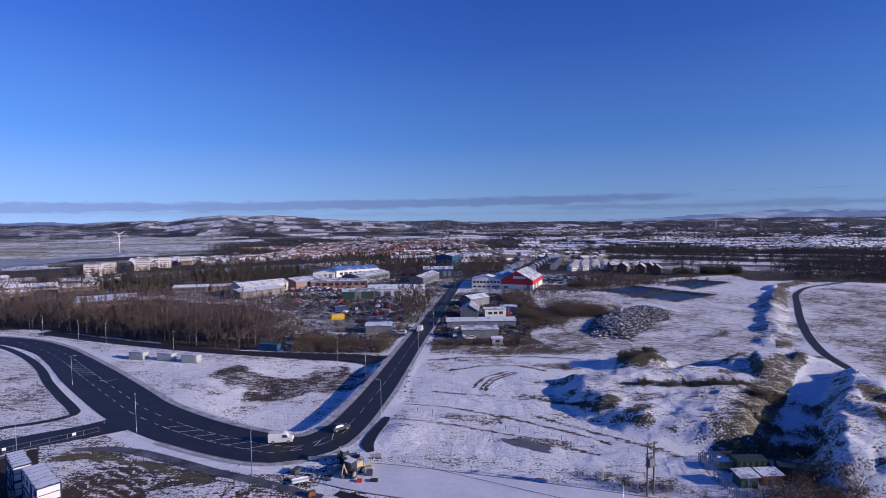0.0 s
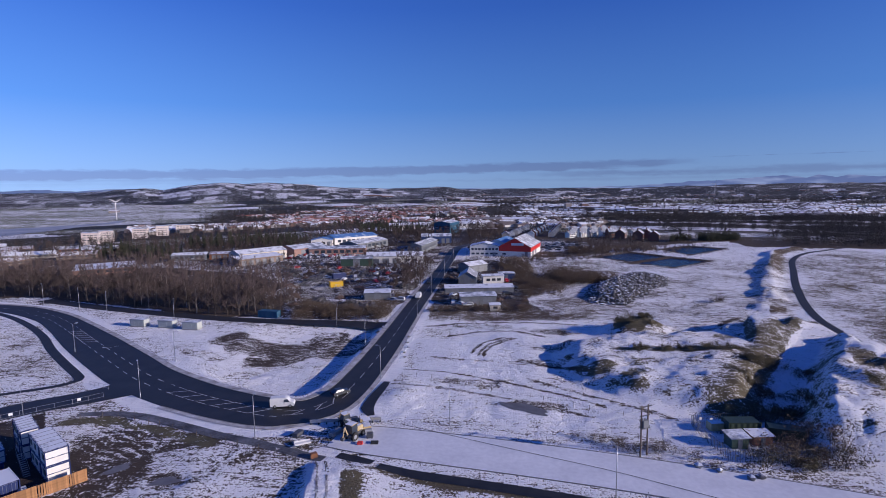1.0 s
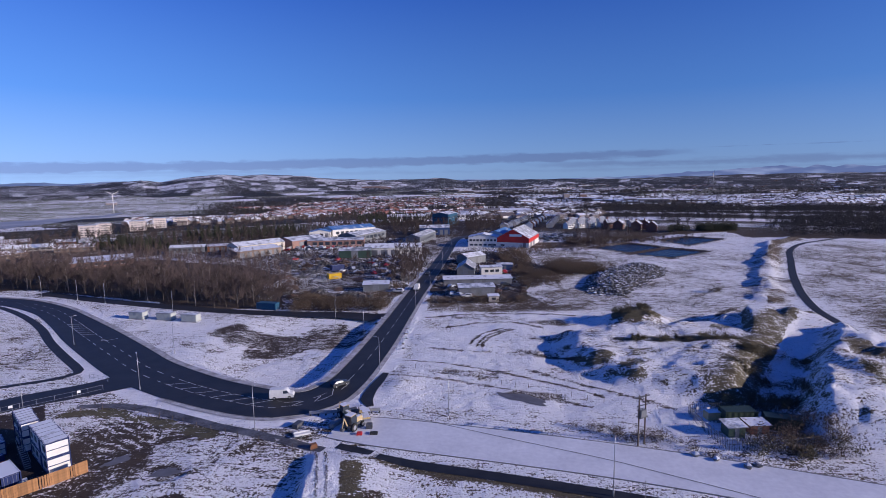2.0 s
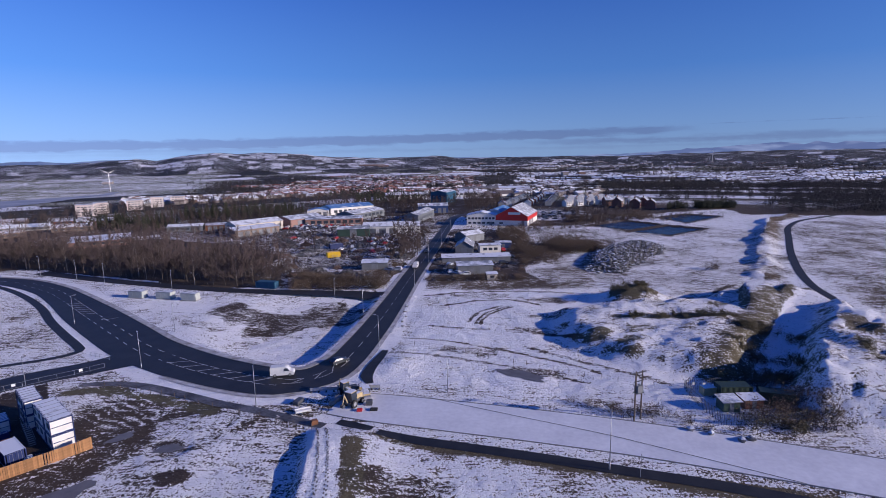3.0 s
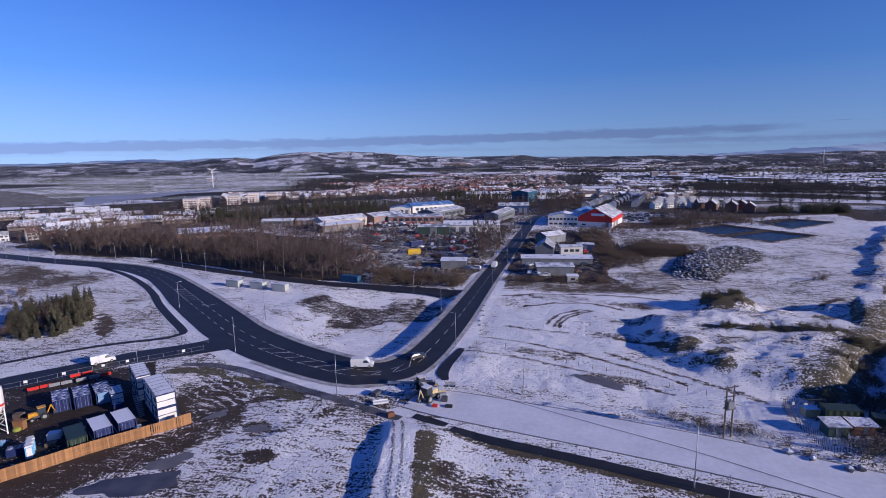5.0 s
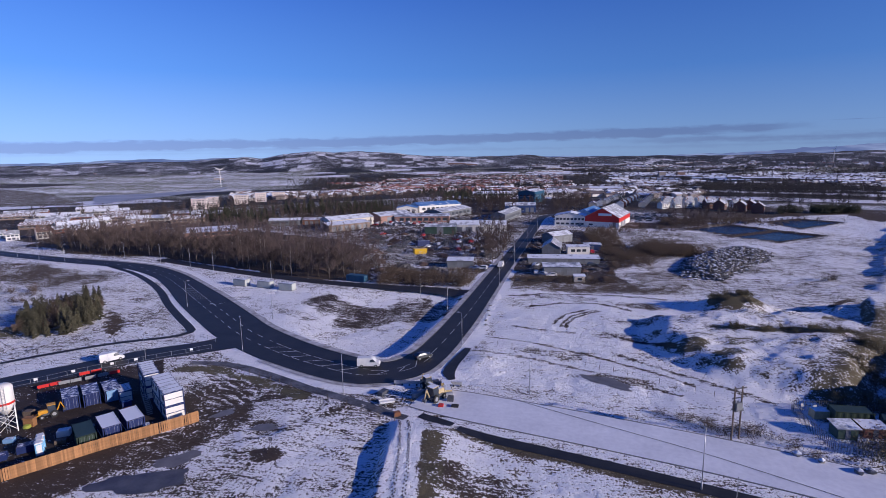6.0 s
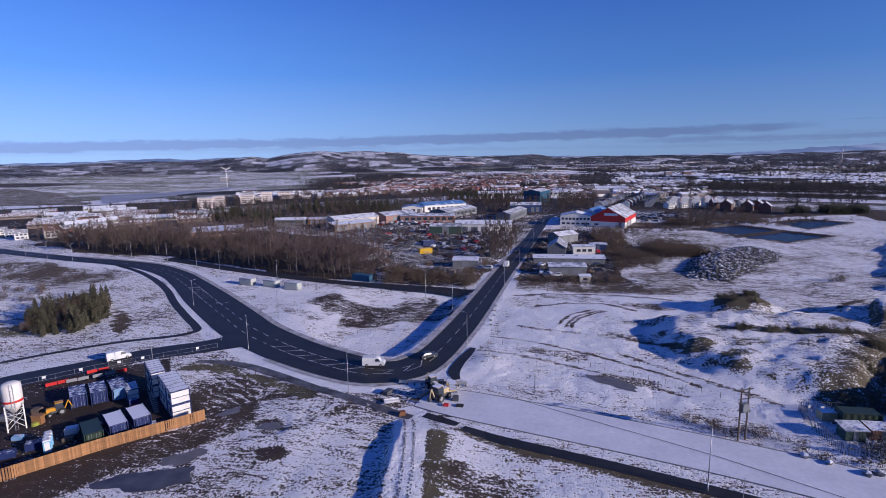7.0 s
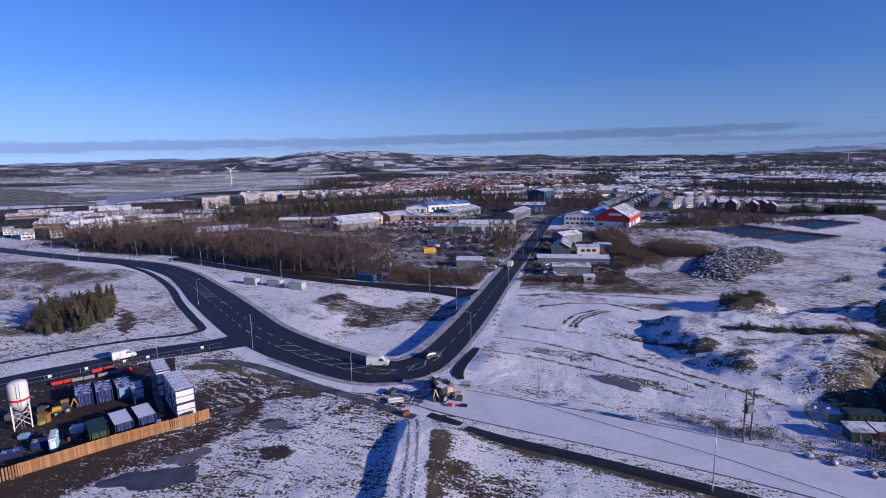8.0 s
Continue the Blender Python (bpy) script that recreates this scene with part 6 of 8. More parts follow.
C_A, C_B, C_C, C_D, C_E = chain(-172, 210), chain(-130, 177), chain(-112, 162), chain(-67.4, 121.9), chain(-38, 108)
C_F = chain(-22, 122)
markings(MAIN_ROAD, 40, C_A, 0, 4, 5, 0.16)
for o in (-1.7, 1.7):
    markings(MAIN_ROAD, C_A + 6, C_B, o, 3, 4, 0.16)
    markings(MAIN_ROAD, C_B, C_C, o, 2.4, 0.5, 0.16)
    markings(MAIN_ROAD, C_C + 2, C_D - 3, o, 3, 3.8, 0.18)
    markings(MAIN_ROAD, C_D, C_E, o, 3, 1.0, 0.16)
    markings(MAIN_ROAD, C_E + 2, C_F, o * 0.6, 4, 3, 0.16)
markings(MAIN_ROAD, C_F, chain(5, 400), 0, 4, 3.5, 0.16)
markings(MAIN_ROAD, C_B + 1, C_C - 2, 0, 0, 3.6, 0.22, slant=2.8, length=3.2)
markings(MAIN_ROAD, C_D + 1, C_E - 3, 0, 0, 5.2, 0.22, slant=3.4, length=3.2)
markings(MAIN_ROAD, C_E + 4, C_F - 6, 0, 0, 4.5, 0.22, slant=2.6, length=1.6)
arrow = Geo()
ax = pose(-103.5, 157.8, 0.078, 0, 0, 136)
arrow.add([(-0.12, -2.2, 0), (0.12, -2.2, 0), (0.12, 1.0, 0), (-0.12, 1.0, 0)], [(0, 1, 2, 3)], ax).add([(0.12, 0.7, 0), (1.4, 1.3, 0), (1.4, 1.6, 0), (-0.12, 1.0, 0)], [(0, 1, 2, 3)], ax).add([(1.3, 0.8, 0), (2.4, 1.6, 0), (1.2, 2.2, 0)], [(0, 1, 2)], ax)
tagged(new("road_marking", arrow.mesh("road_marking", M_PAINT)), "white turn arrow painted on the wet asphalt", "road marking", kind="structure")

# ponds
for quad in PONDS:
    mx, my = sum(p[0] for p in quad) / 4, sum(p[1] for p in quad) / 4
    ring = [(mx + (p[0] - mx) * 1.06, my + (p[1] - my) * 1.06, WATER_Z) for p in quad]
    tagged(new("water", Geo().add(ring, [(0, 1, 2, 3)]).mesh("water", M_WATER)), "still dark blue water of a settling pond", "pond", kind="structure")
M_PUDDLE = material("muddy_puddle", (0.040, 0.036, 0.036), (0.11, 0.105, 0.10), 0.35, 0.35)
M_SLURRY = material("grey_wet_slurry", (0.17, 0.165, 0.17), (0.11, 0.105, 0.11), 0.5, 0.55)
for px, py, a, b, turn, mat, lab in ((-57.8, 64.6, 7.2, 2.7, 0.30, M_PUDDLE, "shallow muddy puddle beside the timber hoarding"), (-56.2, 71.0, 3.6, 1.8, 0.75, M_SLURRY, "grey slurry drying on the trampled ground"),
                                     (-57.6, 86.6, 2.3, 1.2, 0.9, M_SLURRY, "grey slurry drying on the trampled ground"), (-47.2, 82.6, 2.3, 1.3, 0.2, M_SLURRY, "grey slurry drying on the trampled ground"), (16.2, 110.6, 5.6, 2.0, -0.55, M_SLURRY, "bare grey gravel patch in the meadow")):
    g, k = Geo(), 60
    ring = []
    for i in range(k):
        t = 2 * math.pi * i / k
        f = 1 + 0.12 * math.sin(3 * t + px) + 0.10 * math.cos(5 * t + py) + 0.05 * math.sin(9 * t)
        u, v = a * f * math.cos(t), b * f * math.sin(t)
        ring.append((px + u * math.cos(turn) - v * math.sin(turn), py + u * math.sin(turn) + v * math.cos(turn)))
    zs = terrain(np.array([p[0] for p in ring] + [px]), np.array([p[1] for p in ring] + [py])) + 0.05
    g.add([(*p, z) for p, z in zip(ring + [(px, py)], zs)], [(i, (i + 1) % k, k) for i in range(k)])
    tagged(new("water" if mat is M_PUDDLE else "ground_patch", g.mesh("puddle", mat)), lab, "puddle" if mat is M_PUDDLE else "bare patch", kind="structure")

# ---------------- street furniture ----------------
M_STEEL = material("galvanised_steel", (0.46, 0.47, 0.49), (0.36, 0.37, 0.39), 2, 0.45, 0.6)
M_DARKSTEEL = material("dark_painted_steel", (0.06, 0.065, 0.07), (0.10, 0.10, 0.11), 2, 0.5)
M_TIMBER = material("orange_treated_timber", (0.40, 0.20, 0.080), (0.27, 0.13, 0.05), 2.5, 0.75, vary=0.28)
M_POLEWOOD = material("creosoted_pole_wood", (0.10, 0.072, 0.052), (0.16, 0.12, 0.09), 3, 0.85)
M_LENS = material("lamp_lens", (0.65, 0.66, 0.68), (0.55, 0.56, 0.58), 2, 0.2)


def street_lamp(tall):
    ob = thing("street_lamp", 0, 0, 0, "tall galvanised steel street lamp with a flat lantern", "street lamp", "street lamps", z=0)
    part("column", Geo().tube((0, 0, -0.3), (0, 0, 1.3), 0.11, 0.11, 10).tube((0, 0, 1.3), (0, 0, tall), 0.075, 0.05, 10), M_STEEL, ob, smooth=True)
    part("arm", Geo().tube((0, 0, tall - 0.05), (0, 0.8, tall + 0.12), 0.035, 0.03, 8), M_STEEL, ob)
    head = part("lantern", Geo().prism([(-0.14, 0), (0.14, 0), (0.17, 0.06), (0.08, 0.16), (-0.08, 0.16), (-0.17, 0.06)], 0.65, 1.35, Matrix.Translation((0, 0, tall + 0.06))), M_STEEL, ob)
    part("lens", Geo().box(-0.11, 0.72, tall + 0.03, 0.11, 1.28, tall + 0.055), M_LENS, head)
    return ob


lamp = street_lamp(8.6)
LAMPS = [(-37.6, 97.5, 0), (-71.7, 118.2, 35), (-17.2, 129, 80), (0.0, 102.6, 195), (-11.6, 193, 85), (-76.8, 144.2, 215), (-111.8, 153.8, -45), (-173.5, 222.8, 200), (-195.4, 226, 195), (-220.6, 217.5, 10), (-239.1, 221.5, 10),
         (-259.5, 228.6, 10), (-150.6, 212, 210), (-134.4, 204.3, 215), (-99.3, 187.8, 20), (-86.6, 102.8, 30), (-25.9, 160.4, 265), (-38.4, 178.3, 0), (-7.5, 236, 85), (-2.0, 285, 85), (-15.8, 262, 265), (3.5, 335, 85)]
for i, (x, y, t) in enumerate(LAMPS):
    if i == 0:
        lamp.matrix_world = pose(x, y, height(x, y), 0, 0, t)
    else:
        clone(lamp, x, y, t)
clone(lamp, 24.6, 74.6, 20, 1.12, label="tall street lamp between footpath and snowy road")
g = thing("sign_post", 28.6, 72.6, 0, "slim grey steel post beside the footpath", "post")
part("column", Geo().tube((0, 0, -0.2), (0, 0, 3.6), 0.05, 0.045, 8), M_STEEL, g)
part("cap", Geo().tube((0, 0, 3.6), (0, 0, 3.68), 0.07, 0.03, 8), M_DARKSTEEL, g)


def rail_fence(line, gap, tall, rails, mat, label, post_r=0.035, rail_r=0.022, name="fence"):
    x, y = line[0]
    ob = thing(name, x, y, 0, label, "fence", z=0)
    ob.matrix_world = Matrix.Identity(4)
    pts = spline([(a, b, 0) for a, b in line], gap)
    zs = terrain(pts[:, 0], pts[:, 1])
    post = Geo().tube((0, 0, -0.3), (0, 0, tall), post_r, post_r, 5).mesh("post", mat)
    for p, z in zip(pts, zs):
        part("post", post, mat, ob, at=Matrix.Translation((p[0], p[1], z)))
    for h in rails:
        g, n = Geo(), len(pts)
        ring = [(0, rail_r), (rail_r, 0), (0, -rail_r), (-rail_r, 0)]
        nrm = offsets(pts)
        vs = [(p[0] + m[0] * u, p[1] + m[1] * u, z + h + w) for p, m, z in zip(pts, nrm, zs) for u, w in ring]
        g.add(vs, [(k * 4 + i, k * 4 + (i + 1) % 4, k * 4 + 4 + (i + 1) % 4, k * 4 + 4 + i) for k in range(n - 1) for i in range(4)])
        part("rail", g, mat, ob)
    return ob


rail_fence([(-116, 85), (-109.9, 91.2), (-105.6, 95.5), (-100.7, 101.2), (-94.5, 106.5), (-90.1, 110.6), (-85, 114.6), (-80.6, 118.6)], 2.6, 1.25, (0.25, 1.2), M_STEEL, "galvanised pedestrian guard rail along the side road", 0.04, 0.03)
rail_fence([(-81, 104.6), (-73.8, 107.8), (-62.6, 105.2), (-56, 102.3), (-39.7, 94.4), (-31.6, 91), (-24.4, 88.2)], 3.4, 1.2, (0.5, 0.8, 1.1), M_POLEWOOD, "thin post and wire fence below the footpath", 0.05, 0.008)
rail_fence([(-12, 131), (-0.6, 127.5), (12.5, 119.5), (24, 113.5), (36, 106)], 3.0, 1.1, (0.5, 1.0), M_POLEWOOD, "thin post and wire fence across the meadow", 0.045, 0.008)
rail_fence([(-88.8, 126.2), (-86, 125.2), (-82.6, 123.6)], 1.6, 1.1, (0.3, 1.05), M_STEEL, "short guard rail at the cycle path mouth", 0.04, 0.03)

# white notice boards on the guard rail
for i, (x, y) in enumerate(((-112, 89.6), (-107.2, 94.2), (-102.6, 99.3), (-97.2, 104.6), (-93.5, 107.8), (-84.2, 115.6))):
    ob = thing("notice_board", x, y, 44, "small white notice board fixed to the guard rail", "sign", "notice boards")
    part("panel", Geo().box(-0.35, -0.09, 0.55, 0.35, -0.06, 1.15), M_FRAME, ob)
    for s in (-1, 1):
        part("bracket", Geo().box(s * 0.27 - 0.025, -0.06, 0.0, s * 0.27 + 0.025, -0.03, 0.9), M_STEEL, ob)

# timber hoarding of the works compound
HOARD = spline([(-60.6, 83.2, 0), (-62.2, 81.2, 0), (-65, 78, 0), (-71.1, 71.6, 0), (-75.6, 66.0, 0), (-80.4, 60.2, 0), (-92, 46, 0)], 0.26)[:250]
hoard = thing("timber_hoarding", 0, 0, 0, "orange close-boarded timber hoarding round the works compound", "fence", z=0)
board = Geo().box(-0.127, -0.014, -0.2, 0.127, 0.014, 2.1).mesh("board", M_TIMBER)
hz = terrain(HOARD[:, 0], HOARD[:, 1])
_rng = random.Random(5)
for i, p in enumerate(HOARD[:-1]):
    d = HOARD[i + 1] - p
    part("board", board, None, hoard, at=pose(p[0], p[1], hz[i] + _rng.uniform(-0.02, 0.02), 0, 0, math.degrees(math.atan2(d[1], d[0])) + _rng.uniform(-2, 2)))
post = Geo().box(-0.05, 0.02, -0.3, 0.05, 0.12, 2.0).mesh("post", M_TIMBER)
for i in range(0, len(HOARD) - 1, 9):
    d = HOARD[i + 1] - HOARD[i]
    part("post", post, None, hoard, at=pose(HOARD[i][0], HOARD[i][1], hz[i], 0, 0, math.degrees(math.atan2(d[1], d[0])) + 180))
for h in (0.45, 1.7):
    for i in range(0, len(HOARD) - 9, 8):
        a, b = HOARD[i], HOARD[i + 8]
        part("rail", Geo().tube((a[0] - 0.05, a[1] + 0.05, hz[i] + h), (b[0] - 0.05, b[1] + 0.05, hz[i + 8] + h), 0.04, 0.04, 4), M_TIMBER, hoard)

# ---------------- works compound ----------------
M_NAVYBOX = material("navy_container_paint", (0.016, 0.032, 0.13), (0.012, 0.024, 0.10), 1.2, 0.5, vary=0.15, dust=FROST, dust_at=1.02)
M_BLUEBOX = material("pale_blue_container_paint", (0.20, 0.36, 0.56), (0.15, 0.29, 0.48), 1.2, 0.5, dust=FROST, dust_at=1.02)
M_SNOWBOX = material("navy_container_paint_under_snow", (0.016, 0.032, 0.13), (0.012, 0.024, 0.10), 1.2, 0.5, dust=FROST, dust_at=0.8)
M_GREENBOX = material("dark_green_container_paint", (0.030, 0.055, 0.035), (0.022, 0.040, 0.028), 1.2, 0.55)
M_YELLOW = material("plant_yellow_paint", (0.72, 0.36, 0.02), (0.58, 0.27, 0.02), 1.5, 0.45)
M_BEIGE = material("pale_yellow_plant_paint", (0.60, 0.47, 0.25), (0.45, 0.34, 0.18), 1.5, 0.5, dust=FROST, dust_at=0.9)
M_RUBBER = material("black_rubber", (0.018, 0.018, 0.018), (0.03, 0.03, 0.03), 4, 0.85)
M_REDPLASTIC = material("red_plastic", (0.62, 0.035, 0.03), (0.5, 0.03, 0.025), 2, 0.4)
M_HIVIS = material("lime_yellow_hose", (0.38, 0.42, 0.07), (0.28, 0.30, 0.05), 3, 0.6)
M_SKYBLUE = material("light_blue_plastic", (0.16, 0.42, 0.66), (0.12, 0.34, 0.56), 2, 0.4)


def container(x, y, turn, mat, label, length=6.06, door_mat=None):
    ob = thing("shipping_container", x, y, turn, label, "container", "containers of the works compound")
    w, h = 2.7, 2.6
    g, n = Geo(), 22
    prof = []
    for i in range(n):
        a = -length / 2 + 0.12 + (length - 0.24) * i / (n - 1)
        prof.append((a, 0.05 if i % 4 in (1, 2) else 0.0))
    for s in (-1, 1):
        vs = [(s * (w / 2 - 0.03 - o), a, z) for z in (0.14, h - 0.12) for a, o in prof]
        g.add(vs, [(i, i + 1, i + 1 + n, i + n) for i in range(n - 1)])
    g.box(-w / 2 + 0.05, -length / 2 + 0.1, h - 0.12, w / 2 - 0.05, length / 2 - 0.1, h - 0.04).box(-w / 2 + 0.06, length / 2 - 0.12, 0.1, w / 2 - 0.06, length / 2 - 0.05, h - 0.1)
    part("body", g, mat, ob)
    f = Geo()
    for sx in (-1, 1):
        for sy in (-1, 1):
            f.box(sx * w / 2 - 0.08, sy * length / 2 - 0.08, 0, sx * w / 2 + 0.08, sy * length / 2 + 0.08, h)
        f.box(sx * w / 2 - 0.06, -length / 2, h - 0.14, sx * w / 2 + 0.06, length / 2, h).box(sx * w / 2 - 0.06, -length / 2, 0, sx * w / 2 + 0.06, length / 2, 0.16)
    part("frame", f, mat, ob)
    for s in (-1, 1):
        dr = part("door", Geo().box(min(0.02 * s, s * 1.12), -length / 2 - 0.03, 0.14, max(0.02 * s, s * 1.12), -length / 2 + 0.03, h - 0.14), door_mat or mat, ob)
        for u in (0.35, 0.8):
            part("lock_bar", Geo().tube((s * u, -length / 2 - 0.06, 0.2), (s * u, -length / 2 - 0.06, h - 0.2), 0.02, 0.02, 5), M_STEEL, dr)
    return ob


container(-90.6, 86.2, 47, M_NAVYBOX, "navy blue steel container with frosted roof")
container(-87.9, 88.3, 47, M_NAVYBOX, "navy blue steel container with frosted roof")
container(-85.1, 90.4, 49, M_NAVYBOX, "blue steel container with pale blue doors", door_mat=M_BLUEBOX)
container(-73.9, 77.0, 52, M_SNOWBOX, "navy blue container with snow on its roof")
container(-71.6, 79.9, 52, M_SNOWBOX, "navy blue container with snow on its roof")
container(-75.7, 73.7, 50, M_GREENBOX, "dark green steel container")


def cabin(x, y, turn, z, length, w, h, label):
    ob = thing("site_cabin", x, y, turn, label, "cabin", "stacked site cabins", z=z)
    g = Geo().box(-w / 2 + 0.05, -length / 2 + 0.05, 0.08, w / 2 - 0.05, length / 2 - 0.05, h - 0.06)
    part("body", g, M_WHITE, ob)
    f = Geo()
    for sx in (-1, 1):
        for sy in (-1, 1):
            f.box(sx * w / 2 - 0.07, sy * length / 2 - 0.07, 0, sx * w / 2 + 0.07, sy * length / 2 + 0.07, h)
        f.box(sx * w / 2 - 0.07, -length / 2, h - 0.22, sx * w / 2 + 0.07, length / 2, h).box(sx * w / 2 - 0.07, -length / 2, 0, sx * w / 2 + 0.07, length / 2, 0.2)
    for sy in (-1, 1):
        f.box(-w / 2, sy * length / 2 - 0.07, h - 0.22, w / 2, sy * length / 2 + 0.07, h).box(-w / 2, sy * length / 2 - 0.07, 0, w / 2, sy * length / 2 + 0.07, 0.2).box(-w / 2, sy * length / 2 - 0.06, h * 0.5 - 0.05, w / 2, sy * length / 2 + 0.06, h * 0.5 + 0.05)
    part("frame", f, M_NAVYBOX, ob)
    roof = part("roof", Geo().box(-w / 2 + 0.1, -length / 2 + 0.1, h - 0.06, w / 2 - 0.1, length / 2 - 0.1, h + 0.03), M_ROOF_SNOW, ob)
    for i in range(1, 6):
        a = -length / 2 + length * i / 6
        part("seam", Geo().box(-w / 2 + 0.12, a - 0.04, h + 0.03, w / 2 - 0.12, a + 0.04, h + 0.07), M_GREYCLAD, roof)
    for i in range(4):
        a = -length / 2 + length * (i + 0.5) / 4
        for s in (-1, 1):
            if i == 1 and s == -1:
                part("door", Geo().box(s * w / 2 - 0.04, a - 0.45, 0.2, s * w / 2 + 0.04, a + 0.45, 2.15), M_NAVYBOX, ob)
            else:
                part("window", Geo().box(s * w / 2 - 0.03, a - 0.6, 1.0, s * w / 2 + 0.03, a + 0.6, 1.9), M_GLASS, ob)
    return ob


za = height(-69, 87)
for k in range(2):
    cabin(-69.6, 87.2, 49, za + k * 2.72, 10.8, 3.3, 2.7, "white stacked site cabin with dark blue frame")
    cabin(-78.6, 93.6, 47, za + k * 2.72, 8.0, 2.7, 2.7, "white stacked site cabin with dark blue frame")
cabin(-81.6, 90.0, 47, height(-81, 90), 4.2, 2.2, 2.4, "small white site hut with frosted roof")
st = thing("steel_stair", -73.6, 86.2, 49, "steel outside stair up to the upper cabins", "stair", z=za)
for i in range(12):
    part("tread", Geo().box(-0.45, -2.6 + i * 0.4, 0.22 * i, 0.45, -2.32 + i * 0.4, 0.22 * i + 0.05), M_STEEL, st)
for s in (-1, 1):
    part("stringer", Geo().tube((s * 0.48, -2.7, 0), (s * 0.48, 2.2, 2.72), 0.06, 0.06, 4), M_DARKSTEEL, st)
    part("handrail", Geo().tube((s * 0.48, -2.7, 1.0), (s * 0.48, 2.2, 3.7), 0.03, 0.03, 5), M_STEEL, st)

# cement silo on legs
si = thing("cement_silo", -93.2, 75.4, -40, "white cement silo on a steel frame with a red band", "silo")
si.scale = (0.88, 0.88, 0.88)
part("tank", Geo().lathe([(0.5, 3.6), (1.75, 5.3), (1.75, 9.3), (1.6, 9.75), (1.1, 10.05), (0.3, 10.15)], 24), M_WHITE, si, smooth=True)
part("band", Geo().lathe([(1.77, 6.0), (1.785, 6.0), (1.785, 6.45), (1.77, 6.45)], 24), M_REDPLASTIC, si)
part("lettering", Geo().box(-0.75, -1.80, 7.5, 0.75, -1.70, 7.95), M_DARKSTEEL, si, "dark unreadable lettering bar")
for sx in (-1, 1):
    for sy in (-1, 1):
        part("leg", Geo().box(sx * 1.5 - 0.11, sy * 1.5 - 0.11, -0.2, sx * 1.5 + 0.11, sy * 1.5 + 0.11, 5.6), M_WHITE, si)
for a, b in (((-1.5, -1.5), (1.5, -1.5)), ((1.5, -1.5), (1.5, 1.5)), ((-1.5, 1.5), (1.5, 1.5)), ((-1.5, -1.5), (-1.5, 1.5))):
    part("brace", Geo().tube((*a, 0.4), (*b, 3.4), 0.06, 0.06, 5).tube((*b, 0.4), (*a, 3.4), 0.06, 0.06, 5).tube((*a, 3.5), (*b, 3.5), 0.07, 0.07, 5), M_WHITE, si)
lad = Geo().box(1.87, -0.28, 0.2, 1.93, -0.22, 10.1).box(1.87, 0.22, 0.2, 1.93, 0.28, 10.1)
for i in range(30):
    lad.box(1.885, -0.25, 0.4 + i * 0.32, 1.915, 0.25, 0.43 + i * 0.32)
part("ladder", lad, M_STEEL, si)
hs = thing("hose_reel", -90.6, 76.6, 10, "lime yellow hoses coiled on a timber pallet crate", "hose")
part("crate", Geo().box(-0.9, 0.3, 0, 0.9, 1.3, 1.6).box(-1.0, 0.2, 1.6, 1.0, 1.4, 1.7), M_TIMBER, hs)
part("hose", Geo().lathe([(0.42, 0), (0.62, 0.05), (0.66, 0.16), (0.58, 0.24), (0.66, 0.34), (0.58, 0.44), (0.60, 0.55), (0.40, 0.62)], 14), M_HIVIS, hs)


def wheel(parent, x, y, r, width):
    w = part("wheel", Geo().tube((x - width / 2, y, r), (x + width / 2, y, r), r, r, 14), M_RUBBER, parent, smooth=False)
    part("rim", Geo().tube((x - width / 2 - 0.015, y, r), (x + width / 2 + 0.015, y, r), r * 0.55, r * 0.55, 10), M_STEEL, w)


def digger(x, y, turn, mat, label, size=1.0):
    """A wheeled backhoe: front axle towards -y, with loader bucket, cab and rear arm."""
    ob = thing("excavator", x, y, turn, label, "digger")
    ob.scale = (size, size, size)
    part("chassis", Geo().box(-0.75, -2.2, 0.7, 0.75, 1.5, 1.15), M_DARKSTEEL, ob)
    part("bonnet", Geo().prism([(-0.6, 1.1), (0.6, 1.1), (0.55, 1.75), (0.35, 1.9), (-0.35, 1.9), (-0.55, 1.75)], -2.2, -0.3), mat, ob)
    c = part("cab", Geo().prism([(-0.8, 1.1), (0.8, 1.1), (0.8, 2.0), (0.68, 2.85), (-0.68, 2.85), (-0.8, 2.0)], -0.3, 1.2), M_GLASS, ob)
    part("cab_roof", Geo().box(-0.78, -0.4, 2.85, 0.78, 1.3, 2.98), mat, c)
    for sx in (-1, 1):
        part("loader_arm", Geo().tube((sx * 0.75, -0.2, 1.7), (sx * 0.75, -2.6, 0.9), 0.1, 0.1, 5).tube((sx * 0.75, -2.6, 0.9), (sx * 0.75, -3.1, 0.35), 0.09, 0.09, 5), mat, ob)
        wheel(ob, sx * 0.95, -1.6, 0.5, 0.35)
        wheel(ob, sx * 0.98, 0.8, 0.78, 0.45)
    part("bucket", Geo().prism([(-0.1, 0), (0.9, 0.0), (0.75, 0.25), (0.2, 0.5), (0.05, 0.95), (-0.1, 0.95)], -1.15, 1.15, pose(0, -3.2, 0.05, 0, 0, -90)), mat, ob)
    part("boom", Geo().tube((0, 1.5, 1.1), (0, 2.3, 2.9), 0.16, 0.13, 5), mat, ob)
    part("dipper", Geo().tube((0, 2.3, 2.9), (0, 2.9, 1.2), 0.12, 0.1, 5), mat, ob)
    part("rear_bucket", Geo().prism([(-0.3, 0), (0.3, 0), (0.35, 0.5), (-0.35, 0.5)], 2.6, 3.2, Matrix.Translation((0, 0, 0.75))), M_DARKSTEEL, ob)
    return ob


